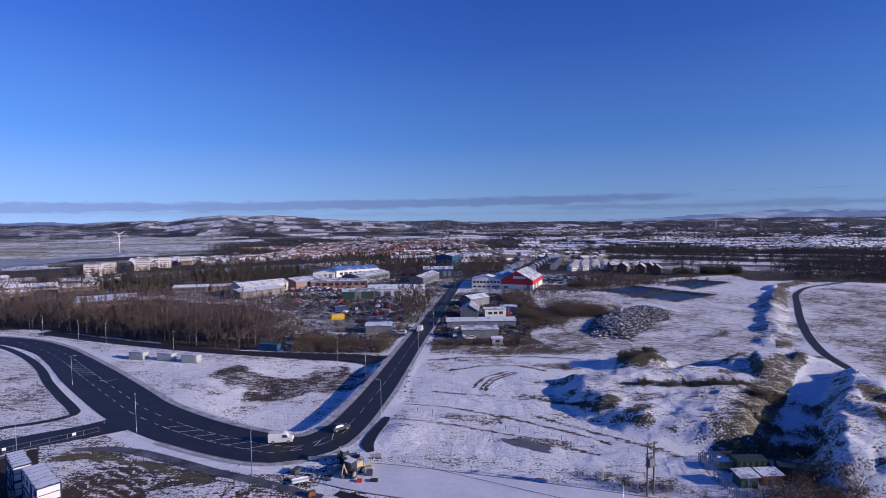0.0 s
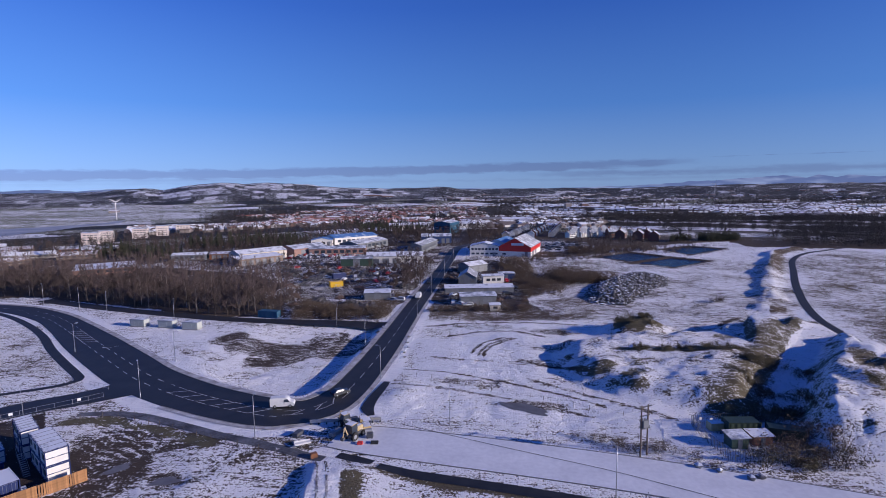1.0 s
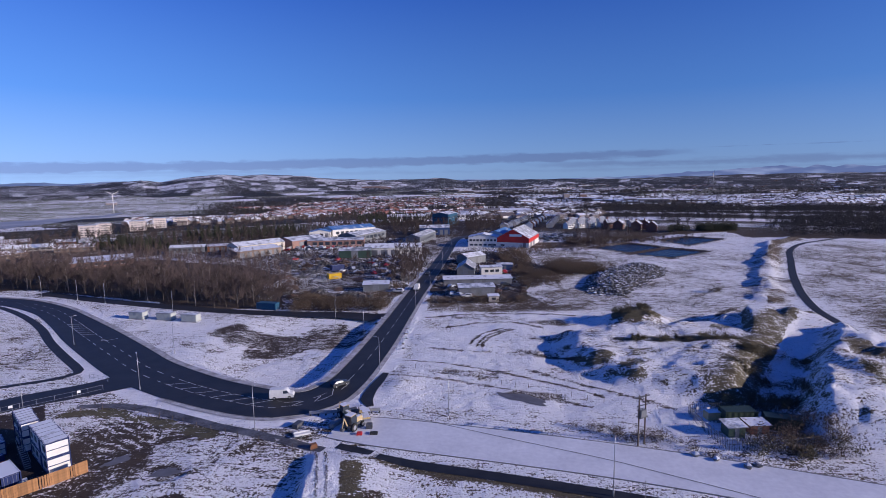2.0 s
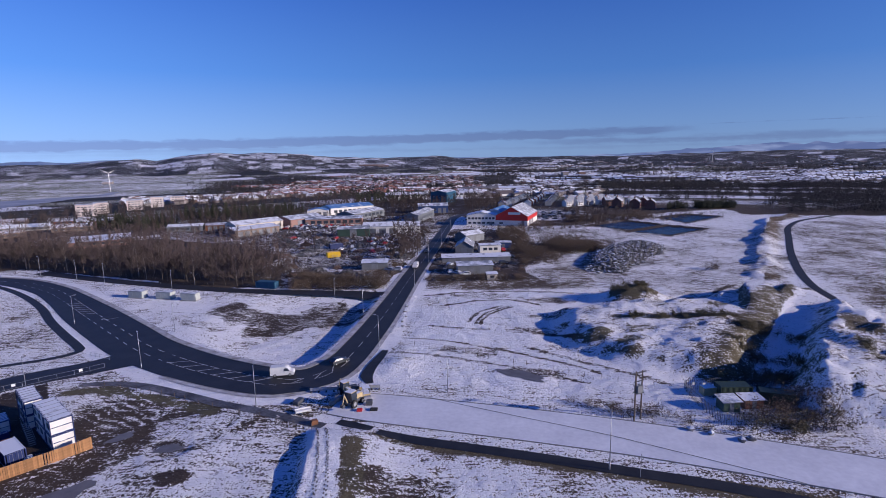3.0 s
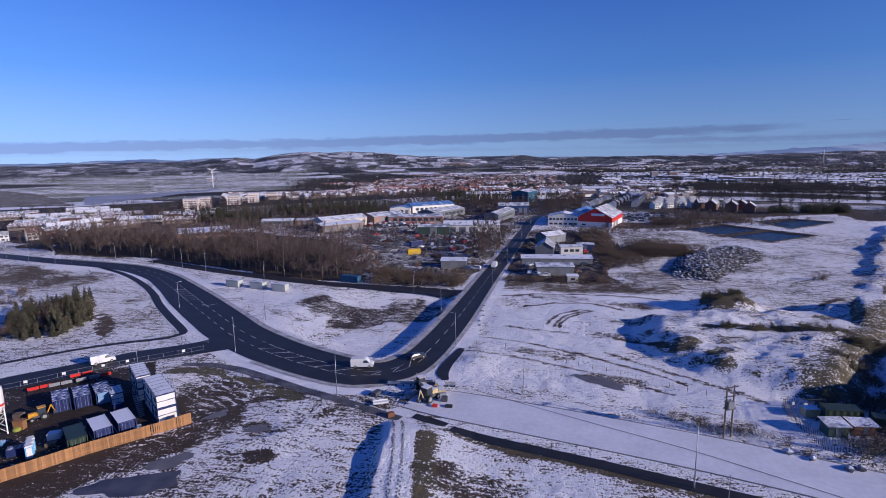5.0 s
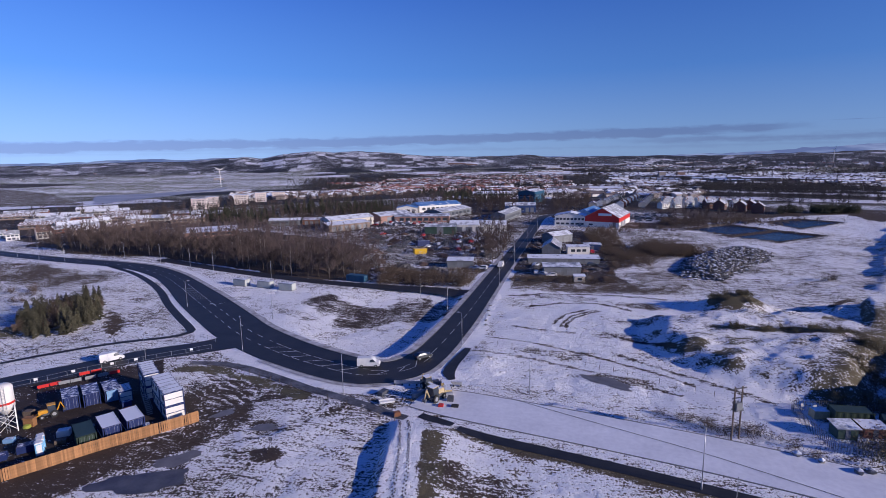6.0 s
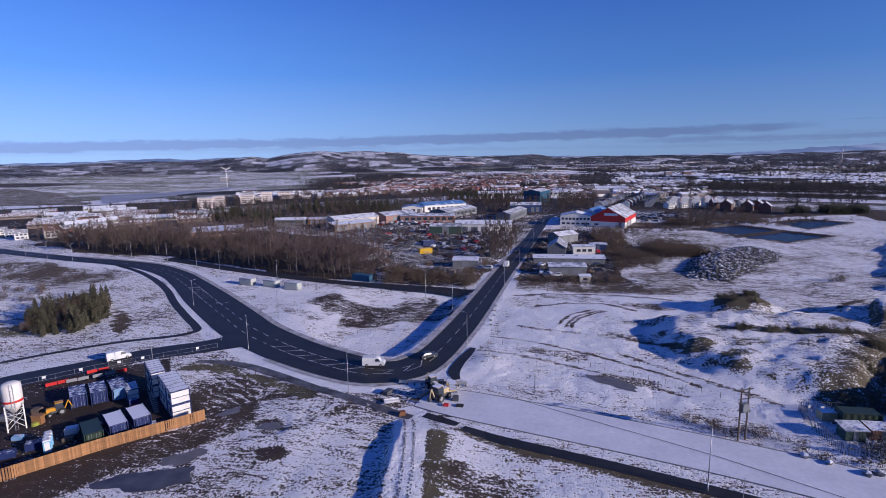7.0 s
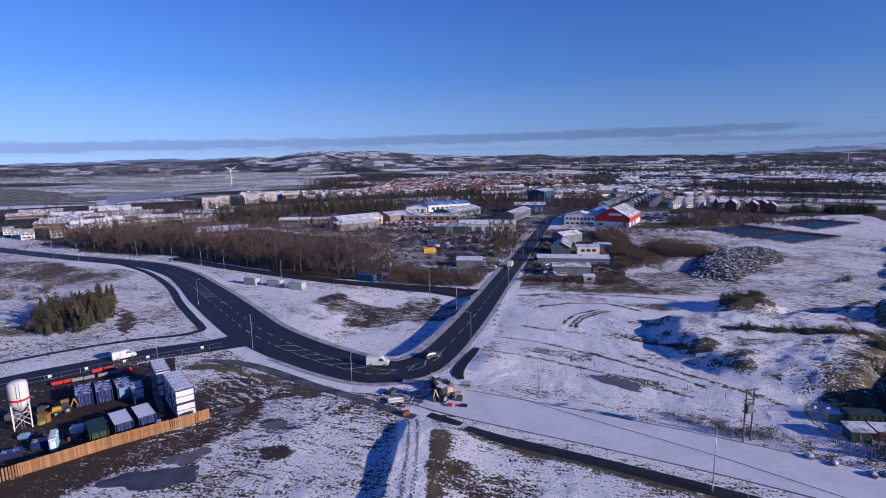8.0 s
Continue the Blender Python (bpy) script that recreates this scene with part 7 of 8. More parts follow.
digger(-90.4, 81.2, -40, M_YELLOW, "yellow backhoe digger parked in the muddy yard", 0.8)


def plastic_hut(x, y, turn, label):
    ob = thing("portable_toilet", x, y, turn, label, "toilet cabin", "portable toilets")
    part("body", Geo().box(-0.55, -0.55, 0.1, 0.55, 0.55, 2.1), M_SKYBLUE, ob)
    part("roof", Geo().prism([(-0.6, 2.1), (0.6, 2.1), (0.45, 2.35), (-0.45, 2.35)], -0.6, 0.6), M_FRAME, ob)
    part("door", Geo().box(-0.38, -0.6, 0.2, 0.38, -0.55, 1.95), M_FRAME, ob)
    part("base", Geo().box(-0.6, -0.6, 0, 0.6, 0.6, 0.1), M_DARKSTEEL, ob)


for i in range(3):
    plastic_hut(-80.2 - i * 0.85, 69.2 + i * 1.0, 50, "light blue portable toilet with white door and roof")


def crate(name, x, y, turn, w, d, h, mat, label, category):
    ob = thing(name, x, y, turn, label, category, "clutter of the works yard")
    part("body", Geo().prism([(-w / 2, 0.08), (w / 2, 0.08), (w / 2, h * 0.85), (w / 2 - 0.08, h), (-w / 2 + 0.08, h), (-w / 2, h * 0.85)], -d / 2, d / 2), mat, ob)
    for s in (-1, 1):
        part("skid", Geo().box(s * (w / 2 - 0.15) - 0.1, -d / 2, 0, s * (w / 2 - 0.15) + 0.1, d / 2, 0.1), M_DARKSTEEL, ob)


for x, y, t, w, d, h, m, lab, cat in (
        (-81.4, 75.2, 30, 2.0, 1.4, 1.2, M_FRAME, "white water tank on a steel skid", "tank"), (-83.3, 69.8, 40, 2.6, 1.6, 1.3, M_NAVYBOX, "dark blue fuel tank on a skid", "tank"), (-85.6, 66.6, 40, 2.8, 1.6, 1.0, M_NAVYBOX, "blue skip half full of rubble", "skip"),
        (-89.0, 71.8, 20, 1.6, 1.0, 0.8, M_BLUEBOX, "blue tool chest on the mud", "tool chest"), (-86.5, 63.0, 40, 2.6, 1.5, 1.1, M_REDPLASTIC, "red bin by the hoarding", "bin"), (-68.4, 79.4, 45, 1.2, 0.9, 1.0, M_FRAME, "white drum beside a container", "drum"),
        (-78.2, 77.0, 50, 2.2, 1.2, 1.0, M_GREYCLAD, "grey stack of shuttering boards", "stack"), (-79.8, 73.0, 25, 1.8, 1.2, 0.7, M_POLEWOOD, "dark timber pallet stack", "pallet"), (-94.6, 80.8, 10, 1.6, 1.2, 1.1, M_POLEWOOD, "dark timber pallet stack", "pallet"),
        (-97.8, 77.4, 10, 2.0, 1.4, 1.2, M_GREYCLAD, "grey sacks stacked on a pallet", "sacks"), (-76.2, 84.6, 50, 2.0, 1.0, 1.0, M_RUST, "rusty steel rack between containers", "rack"), (-78.2, 86.4, 50, 1.6, 1.0, 1.4, M_NAVYBOX, "dark blue store chest", "tool chest")):
    crate("site_" + cat.replace(" ", "_"), x, y, t, w, d, h, m, lab, cat)


def barrier(x, y, turn, mat, label):
    ob = thing("road_barrier", x, y, turn, label, "barrier", "plastic road barriers")
    part("panel", Geo().box(-1.0, -0.05, 0.3, 1.0, 0.05, 1.0), mat, ob)
    for s in (-1, 1):
        part("foot", Geo().box(s * 0.8 - 0.1, -0.3, 0, s * 0.8 + 0.1, 0.3, 0.3), M_RUBBER, ob)


for i, (x, y, m) in enumerate(((-99.4, 99.0, 0), (-97.8, 100.6, 0), (-102.6, 91.6, 0), (-101.2, 93.2, 0), (-96.2, 97.2, 1), (-94.6, 98.9, 1), (-98.2, 95.4, 1), (-93, 100.5, 0), (-99.8, 94.0, 1))):
    barrier(x, y, 46, M_REDPLASTIC if not m else M_STEEL, "red plastic road barrier at the yard gate" if not m else "grey mesh road barrier at the yard gate")

# equipment kiosks in the field
M_KIOSK = material("grey_green_kiosk_paint", (0.44, 0.46, 0.42), (0.36, 0.38, 0.35), 0.8, 0.6)
for x, y, t in ((-109.8, 184.2, -12), (-99.0, 182.5, -11), (-89.1, 180.0, -9)):
    ob = thing("equipment_kiosk", x, y, t, "pale green-grey equipment kiosk standing in the snowy field", "kiosk", "equipment kiosks")
    ob.scale = (0.84, 0.84, 0.84)
    part("body", Geo().box(-3.4, -1.6, -0.2, 3.4, 1.6, 2.9), M_KIOSK, ob)
    part("roof", Geo().box(-3.55, -1.75, 2.9, 3.55, 1.75, 3.1), M_ROOF_THAW, ob)
    part("plinth", Geo().box(-3.6, -1.8, -0.3, 3.6, 1.8, 0.15), M_KERB, ob)
    for i in range(3):
        part("door", Geo().box(-2.9 + i * 2.1, -1.66, 0.25, -1.2 + i * 2.1, -1.6, 2.6), M_KIOSK, ob)


# ---------------- vehicles ----------------
def paint(name, c):
    return material(name, c, tuple(k * 0.85 for k in c), 0.8, 0.3)


M_CARWHITE, M_CARSILVER, M_CARDARK, M_CARRED = paint("white_car_paint", (0.75, 0.75, 0.74)), paint("silver_car_paint", (0.48, 0.52, 0.58)), paint("dark_car_paint", (0.035, 0.04, 0.05)), paint("red_car_paint", (0.45, 0.03, 0.03))
M_TAIL, M_HEAD = material("red_tail_lamp", (0.35, 0.01, 0.01), rough=0.2), material("clear_head_lamp", (0.75, 0.75, 0.72), rough=0.1)


def vehicle(name, x, y, turn, mat, label, profile, glass, w=1.8, wheels=(-1.35, 1.35), r=0.33, category="car", group="cars"):
    """A body drawn out sideways from its side profile of (length, height), narrowing at the roof; the nose points along +y."""
    ob = thing(name, x, y, turn, label, category, group, z=height(x, y) + 0.06)

    def body(prof, half, top):
        hi = max(z for _, z in prof)
        lo = min(z for _, z in prof)
        n = len(prof)
        vs = []
        for s in (-1, 1):
            for a, z in prof:
                k = (z - lo) / (hi - lo)
                vs.append((s * (half - (half - top) * k ** 2), a, z))
        return Geo().add(vs, [tuple(range(n - 1, -1, -1)), tuple(range(n, 2 * n))] + [(i, (i + 1) % n, (i + 1) % n + n, i + n) for i in range(n)])

    part("body", body(profile, w / 2, w / 2 * 0.80), mat, ob)
    part("glazing", body(glass, w / 2 * 1.0 + 0.004, w / 2 * 0.83), M_GLASS, ob)
    nose, tail = max(a for a, _ in profile), min(a for a, _ in profile)
    for s in (-1, 1):
        for a in wheels:
            wheel(ob, s * (w / 2 - 0.10), a, r, 0.22)
        part("headlight", Geo().box(s * w * 0.36 - 0.16, nose - 0.12, 0.62, s * w * 0.36 + 0.16, nose + 0.015, 0.78), M_HEAD, ob)
        part("tail_light", Geo().box(s * w * 0.40 - 0.1, tail - 0.015, 0.7, s * w * 0.40 + 0.1, tail + 0.1, 0.95), M_TAIL, ob)
        part("mirror", Geo().box(s * (w / 2 + 0.02) - 0.08, 0.62, 0.98, s * (w / 2 + 0.1) + 0.06, 0.8, 1.12), mat, ob)
    return ob


CAR = [(-2.1, 0.3), (2.1, 0.3), (2.15, 0.62), (1.95, 0.82), (0.95, 0.98), (0.2, 1.44), (-1.2, 1.47), (-1.95, 1.05), (-2.15, 0.9)]
CAR_G = [(0.86, 1.0), (0.16, 1.40), (-1.15, 1.42), (-1.80, 1.04)]
VAN = [(-2.6, 0.35), (2.5, 0.35), (2.6, 0.75), (2.35, 1.1), (1.65, 1.3), (1.1, 2.0), (0.6, 2.2), (-2.55, 2.2), (-2.65, 1.9)]
VAN_G = [(1.62, 1.32), (1.12, 1.92), (0.35, 1.95), (0.35, 1.3)]
SUV = [(-2.2, 0.4), (2.2, 0.4), (2.25, 0.85), (2.1, 1.05), (1.0, 1.15), (0.45, 1.72), (-1.9, 1.75), (-2.2, 1.2)]
SUV_G = [(0.95, 1.17), (0.42, 1.66), (-1.8, 1.68), (-2.0, 1.18)]


def car(x, y, turn, mat, label, group="cars", kind="car"):
    if kind == "van":
        return vehicle("van", x, y, turn, mat, label, VAN, VAN_G, 2.0, (-1.6, 1.65), 0.36, "van", group)
    if kind == "suv":
        return vehicle("off_road_car", x, y, turn, mat, label, SUV, SUV_G, 1.9, (-1.35, 1.4), 0.38, "car", group)
    return vehicle("car", x, y, turn, mat, label, CAR, CAR_G, group=group)


car(-36.8, 112.6, -82, M_CARWHITE, "white panel van on the wet bend", "traffic on the bend", "van")
car(-25.4, 119.2, -48, M_CARDARK, "dark car following the bend", "traffic on the bend")
car(-100.2, 107.9, -38, M_CARWHITE, "white pickup van parked beside the side road", "cars by the compound", "van")
car(-9.6, 262, 174, M_CARDARK, "dark car far up the straight road", "traffic on the straight")
car(-13.0, 226.5, 172, M_CARWHITE, "white van parked at the yard entrance", "traffic on the straight", "van")
car(-20.6, 221, 80, M_CARWHITE, "white car in the scrapyard entrance", "yard cars", "suv")
car(-24.0, 222.5, 75, M_CARSILVER, "silver car in the scrapyard entrance", "yard cars")
for i, (x, y, m) in enumerate(((2, 214, M_CARWHITE), (4.5, 212, M_CARSILVER), (8, 209.5, M_CARWHITE), (26, 250, M_CARRED), (29, 262, M_CARRED), (31, 246, M_CARDARK), (26, 233, M_CARDARK), (2, 229, M_CARSILVER))):
    car(x, y, i * 47, m, ("white", "silver", "white", "red", "red", "dark", "dark", "silver")[i] + " car parked among the workshops", "yard cars")

# ---------------- roadworks at the closed road mouth ----------------
digger(-18.6, 97.6, 150, M_BEIGE, "pale yellow excavator parked at the road closure", 1.05)
digger(-20.8, 102.2, 40, M_BEIGE, "snow-dusted backhoe at the road closure", 0.95)
tr = thing("flatbed_trailer", -27.6, 94.6, -66, "white flatbed trailer parked in the snow", "trailer")
tr.scale = (0.62, 0.62, 0.62)
part("bed", Geo().box(-1.0, -2.4, 0.75, 1.0, 2.4, 0.95), M_CARWHITE, tr)
for s in (-1, 1):
    part("side_board", Geo().box(s * 1.01 - 0.03, -2.4, 0.95, s * 1.01 + 0.03, 2.4, 1.35), M_CARWHITE, tr)
    wheel(tr, s * 0.95, -0.5, 0.35, 0.2)
    wheel(tr, s * 0.95, 0.4, 0.35, 0.2)
part("drawbar", Geo().tube((0, 2.4, 0.8), (0, 3.6, 0.5), 0.06, 0.05, 5), M_DARKSTEEL, tr)
ro = thing("road_roller", -16.4, 100.4, 20, "small beige road roller with a snowy canopy", "roller")
part("drum", Geo().tube((-0.7, -1.2, 0.55), (0.7, -1.2, 0.55), 0.55, 0.55, 16), M_STEEL, ro)
part("body", Geo().box(-0.7, -0.8, 0.5, 0.7, 1.6, 1.3), M_BEIGE, ro)
part("canopy", Geo().box(-0.75, -0.6, 2.3, 0.75, 0.9, 2.4), M_ROOF_SNOW, ro)
for sx in (-1, 1):
    for v in (-0.4, 0.8):
        part("canopy_post", Geo().tube((sx * 0.65, v, 1.3), (sx * 0.65, v, 2.3), 0.04, 0.04, 5), M_DARKSTEEL, ro)
    wheel(ro, sx * 0.6, 1.1, 0.55, 0.4)
for i, (x, y, t, w, d, h, m, lab, cat) in enumerate(((-19.6, 99.6, 30, 2.2, 1.0, 1.3, M_BEIGE, "beige pallet of kerb stones", "pallet"), (-22.2, 99.0, 60, 3.0, 1.0, 0.9, M_KERB, "stack of concrete kerbs dusted with snow", "stack"), (-17.4, 103.2, 10, 1.6, 1.2, 1.5, M_BEIGE, "beige steel generator box at the closure", "generator"),
        (-15.4, 97.6, 0, 1.2, 1.0, 1.0, M_DARKSTEEL, "dark steel plate compactor crate", "crate"), (-20.6, 104.6, 20, 3.4, 0.8, 0.9, M_DARKSTEEL, "dark steel trench box on the closed road", "stack"), (-29.6, 98.8, 70, 2.2, 1.2, 0.8, M_DARKSTEEL, "dark steel road plates stacked on the verge", "stack"),
        (-24.4, 90.2, 30, 1.2, 0.8, 0.9, M_RUST, "rusty gate post bundle by the path", "stack"), (-16.9, 95.0, 0, 1.0, 0.8, 0.5, M_REDPLASTIC, "red plastic crate in the snow", "crate"), (-14.2, 95.2, 0, 1.4, 0.9, 0.4, M_RUBBER, "black rubber mat pile", "stack"))):
    crate("road_" + cat, x, y, t, w, d, h, m, lab, cat)
for i in range(9):
    barrier(-27.5 + i * 1.55, 103.6 + 0.12 * i, 4, M_STEEL, "grey mesh road barrier closing the road mouth")

# twin-pole electricity support
ob = thing("electricity_pole", 34.3, 89.9, 25, "twin dark wooden electricity pole with crossarm", "utility pole")
for s in (-1, 1):
    part("pole", Geo().tube((s * 0.75, 0, -0.5), (s * 0.75, 0, 9.4), 0.16, 0.12, 8), M_POLEWOOD, ob)
part("crossarm", Geo().box(-1.6, -0.08, 9.0, 1.6, 0.08, 9.2), M_DARKSTEEL, ob)
part("crossarm", Geo().box(-1.2, -0.06, 7.4, 1.2, 0.06, 7.55), M_DARKSTEEL, ob)
tb = part("transformer", Geo().box(-0.6, -0.45, 5.4, 0.6, 0.45, 6.7), M_GREYCLAD, ob)
for s in (-0.3, 0.3):
    part("bushing", Geo().tube((s, 0, 6.7), (s, 0, 7.1), 0.07, 0.04, 6), M_FRAME, tb)
part("platform", Geo().box(-0.9, -0.5, 5.28, 0.9, 0.5, 5.4), M_DARKSTEEL, ob)
for s in (-1.4, 0, 1.4):
    part("insulator", Geo().lathe([(0.05, 9.2), (0.09, 9.3), (0.05, 9.4), (0.09, 9.5), (0.03, 9.6)], 8, Matrix.Translation((s, 0, 0))), M_FRAME, ob)

# a thin tube drawn for the dark line over the snowy road
g = Geo()
line = spline([(-10.2, 103.3, 0.14), (10, 93.1, 0.16), (25.8, 85.4, 0.16), (34, 80.8, 0.14), (52, 70, 0.14)], 2.0)
for p, q in zip(line, line[1:]):
    g.tube((p[0], p[1], p[2]), (q[0], q[1], q[2]), 0.035, 0.035, 4, cap=False)
ob = thing("cable", -10.2, 103.3, 0, "thin black cable lying across the snowy unopened road", "cable", z=0)
ob.matrix_world = Matrix.Identity(4)
part("sheath", g, M_RUBBER, ob)

# ---------------- fenced store yard by the hollow ----------------
rail_fence([(48.1, 101.8), (57, 103.0), (67.5, 103.4)], 0.42, 2.1, (0.4, 1.1, 1.9), M_DARKSTEEL, "dark steel mesh fence behind the store yard", 0.04, 0.025)
rail_fence([(48.1, 101.8), (47.6, 95), (48.4, 87.6)], 0.42, 2.1, (0.4, 1.1, 1.9), M_DARKSTEEL, "dark steel mesh fence beside the store yard", 0.04, 0.025)
rail_fence([(48.4, 87.6), (57, 87.4), (66.4, 89.6)], 0.42, 2.1, (0.4, 1.1, 1.9), M_DARKSTEEL, "dark steel mesh fence before the store yard", 0.04, 0.025)
shed("store_shed", 52.4, 93.2, 5, 3.2, 2.4, 1.9, 0.3, "mono", M_GREENCLAD, M_ROOF_THAW, "dark green store shed with a pale sheet roof", doors=(("front", 1, -0.6, 0.6, 0, 2),), category="shed")
shed("store_shed", 57.4, 94.6, 3, 3.6, 2.4, 1.7, 0.2, "mono", M_BRICK, M_TILE, "low maroon store hut in the fenced yard", doors=(("front", 1, -0.6, 0.6, 0, 2),), category="shed")
container(56.2, 98.6, 90, M_GREENBOX, "dark green container in the fenced yard")
container(63.2, 96.2, 70, M_GREENBOX, "dark green container in the fenced yard")
crate("site_hut", 52.0, 99.8, 5, 3.0, 1.8, 1.6, M_BEIGE, "beige trailer hut in the fenced yard", "hut")
for x in (50, 52.2, 54.6, 58.2):
    ob = thing("notice_board", x, 102.1, 5, "small white notice board on the yard fence", "sign", "notice boards")
    part("panel", Geo().box(-0.3, -0.04, 0.8, 0.3, 0.0, 1.4), M_FRAME, ob)
    part("bracket", Geo().box(-0.03, 0.0, 0.0, 0.03, 0.05, 1.3), M_STEEL, ob)

for i, (x, y) in enumerate(scatter(random.Random(52), [(52, 86), (66, 85), (71, 92), (67, 97), (60, 91), (54, 89.5)], 2.0, 15)):
    shrub(x, y, (SCRUB if i % 3 else GORSE)[i % 2], 0.8 + 0.04 * (i * 7 % 13), "dense leafless brown shrub against the yard fence", "shrubs round the yard", i * 70)
for i, (x, y) in enumerate(((65.5, 107.6), (67.4, 108.8), (69.6, 108.4), (64, 106), (71, 107), (76, 110), (78, 111.5))):
    shrub(x, y, GORSE[i % 2], 1.1, "dark evergreen shrub at the mouth of the hollow", "shrubs round the yard", i * 50)

# ---------------- boulder heap ----------------
M_ROCK = material("grey_boulder", (0.20, 0.19, 0.18), (0.11, 0.105, 0.10), 0.9, 0.9, bump=0.05, vary=0.4, dust=FROST, dust_at=0.80)
M_RUBBLE = material("earthy_rubble", (0.13, 0.11, 0.085), (0.06, 0.05, 0.042), 0.8, 0.9, bump=0.05)


def rock_mesh(seed):
    bm = bmesh.new()
    bmesh.ops.create_icosphere(bm, subdivisions=1, radius=1)
    r = random.Random(seed)
    st = (r.uniform(0.8, 1.3), r.uniform(0.7, 1.1), r.uniform(0.55, 0.9))
    for v in bm.verts:
        k = r.uniform(0.72, 1.22)
        v.co = Vector((v.co.x * st[0] * k, v.co.y * st[1] * k, v.co.z * st[2] * k))
    me = bpy.data.meshes.new("rock")
    bm.to_mesh(me)
    bm.free()
    me.materials.append(M_ROCK)
    return me


ROCKS = [rock_mesh(i) for i in range(9)]
heap = thing("boulder_heap", 84, 245, 0, "long heap of grey quarried boulders dusted with snow", "rock heap", z=0)
heap.matrix_world = Matrix.Identity(4)
hr = random.Random(17)
axis = spline([(64, 212, 7), (72, 228, 11), (82, 246, 13), (95, 262, 13), (104, 276, 9)], 1.0)
hn = offsets(axis)
for i in range(300):
    k = hr.randrange(len(axis))
    u = hr.uniform(-1, 1)
    x, y = axis[k, 0] + hn[k, 0] * u * axis[k, 2], axis[k, 1] + hn[k, 1] * u * axis[k, 2]
    z = height(x, y) + 2.9 * (1 - u * u) * hr.uniform(0.75, 1.1) * min(1, k / 8, (len(axis) - k) / 8)
    s = hr.uniform(0.5, 1.1)
    part("rock", ROCKS[i % 9], None, heap, at=pose(x, y, z, hr.uniform(0, 360), hr.uniform(0, 360), hr.uniform(0, 360)) @ Matrix.Diagonal((s, s, s, 1)))
core = Geo()
for k in range(0, len(axis) - 4, 4):
    for u0, u1 in zip((-1, -0.6, -0.25, 0.25, 0.6), (-0.6, -0.25, 0.25, 0.6, 1)):
        q = []
        for kk, u in ((k, u0), (k, u1), (k + 4, u1), (k + 4, u0)):
            x, y = axis[kk, 0] + hn[kk, 0] * u * axis[kk, 2], axis[kk, 1] + hn[kk, 1] * u * axis[kk, 2]
            q.append((x, y, 2.6 * (1 - u * u) * min(1, kk / 8, (len(axis) - 1 - kk) / 8)))
        core.add(q, [(0, 3, 2, 1)])
small = []
for i in range(1500):
    k, u = hr.randrange(len(axis)), hr.uniform(-1.08, 1.08)
    x, y = axis[k, 0] + hn[k, 0] * u * axis[k, 2], axis[k, 1] + hn[k, 1] * u * axis[k, 2]
    small.append((x, y, 2.7 * max(0.0, 1 - u * u) * min(1, k / 8, (len(axis) - k) / 8) + 0.15, hr.uniform(0.3, 0.75), i))
g = Geo()
for x, y, z, k, i in small:
    me = ROCKS[i % 9]
    g.add([tuple(v.co) for v in me.vertices], [tuple(p.vertices) for p in me.polygons], pose(x, y, z, i * 37, i * 71, i * 13) @ Matrix.Diagonal((k, k, k, 1)))
tagged(part("rubble", g, M_ROCK, heap), kind="stuff")
part("rubble_core", core, M_RUBBLE, heap)
for x, y, s in ((61.5, 209, 1.2), (60, 212.5, 0.9), (66, 210, 0.8), (-12.8, 166, 0.6), (-12.9, 160, 0.7), (-12.2, 155, 0.5), (-13.0, 150, 0.6), (-12.6, 146, 0.5), (37, 205, 0.6), (41, 204, 0.5), (45, 84.5, 0.6), (42.2, 86, 0.7), (49.0, 82.2, 1.0), (50.6, 82.4, 0.8)):
    ob = thing("boulder", x, y, x * 9, "loose snow-dusted boulder on the ground", "boulder", "loose boulders")
    part("rock", ROCKS[int(abs(x)) % 9], None, ob, at=Matrix.Translation((0, 0, 0.25)) @ Matrix.Diagonal((s, s, s, 1)))

g, vr = Geo(), random.Random(41)
for i in range(170):
    y = vr.uniform(140, 180)
    x = np.interp(y, [138, 152, 177, 181], [-15.2, -13.4, -11.0, -10.6]) + vr.gauss(0, 0.5)
    k = vr.uniform(0.10, 0.27)
    me = ROCKS[i % 9]
    g.add([tuple(v.co) for v in me.vertices], [tuple(p.vertices) for p in me.polygons], pose(x, y, height(x, y) + k * 0.4, i * 37, i * 71, i * 13) @ Matrix.Diagonal((k, k, k, 1)))
tagged(new("snow_clods", g.mesh("snow_clods", M_SNOWROAD)), "low ridge of ploughed snow clods along the road", "snow", kind="stuff")

# ---------------- scrapyard clutter ----------------
container(-54.2, 253.5, 118, paint("yellow_container_paint", (0.72, 0.45, 0.03)), "yellow steel container in the scrapyard", 6.2)
container(-57.9, 279, 120, M_NAVYBOX, "blue steel container in the scrapyard", 7)
container(-67, 194.6, 74, M_TURQ, "dark teal steel container on the roadside", 8.0)
M_SCRAP = material("mixed_scrap_metal", (0.06, 0.052, 0.05), (0.17, 0.17, 0.18), 1.2, 0.6, dust=FROST, dust_at=1.12, vary=0.35)
M_SCRAPDARK = material("rusting_scrap", (0.09, 0.06, 0.05), (0.16, 0.10, 0.07), 1.2, 0.7, dust=FROST, dust_at=1.2, vary=0.35)


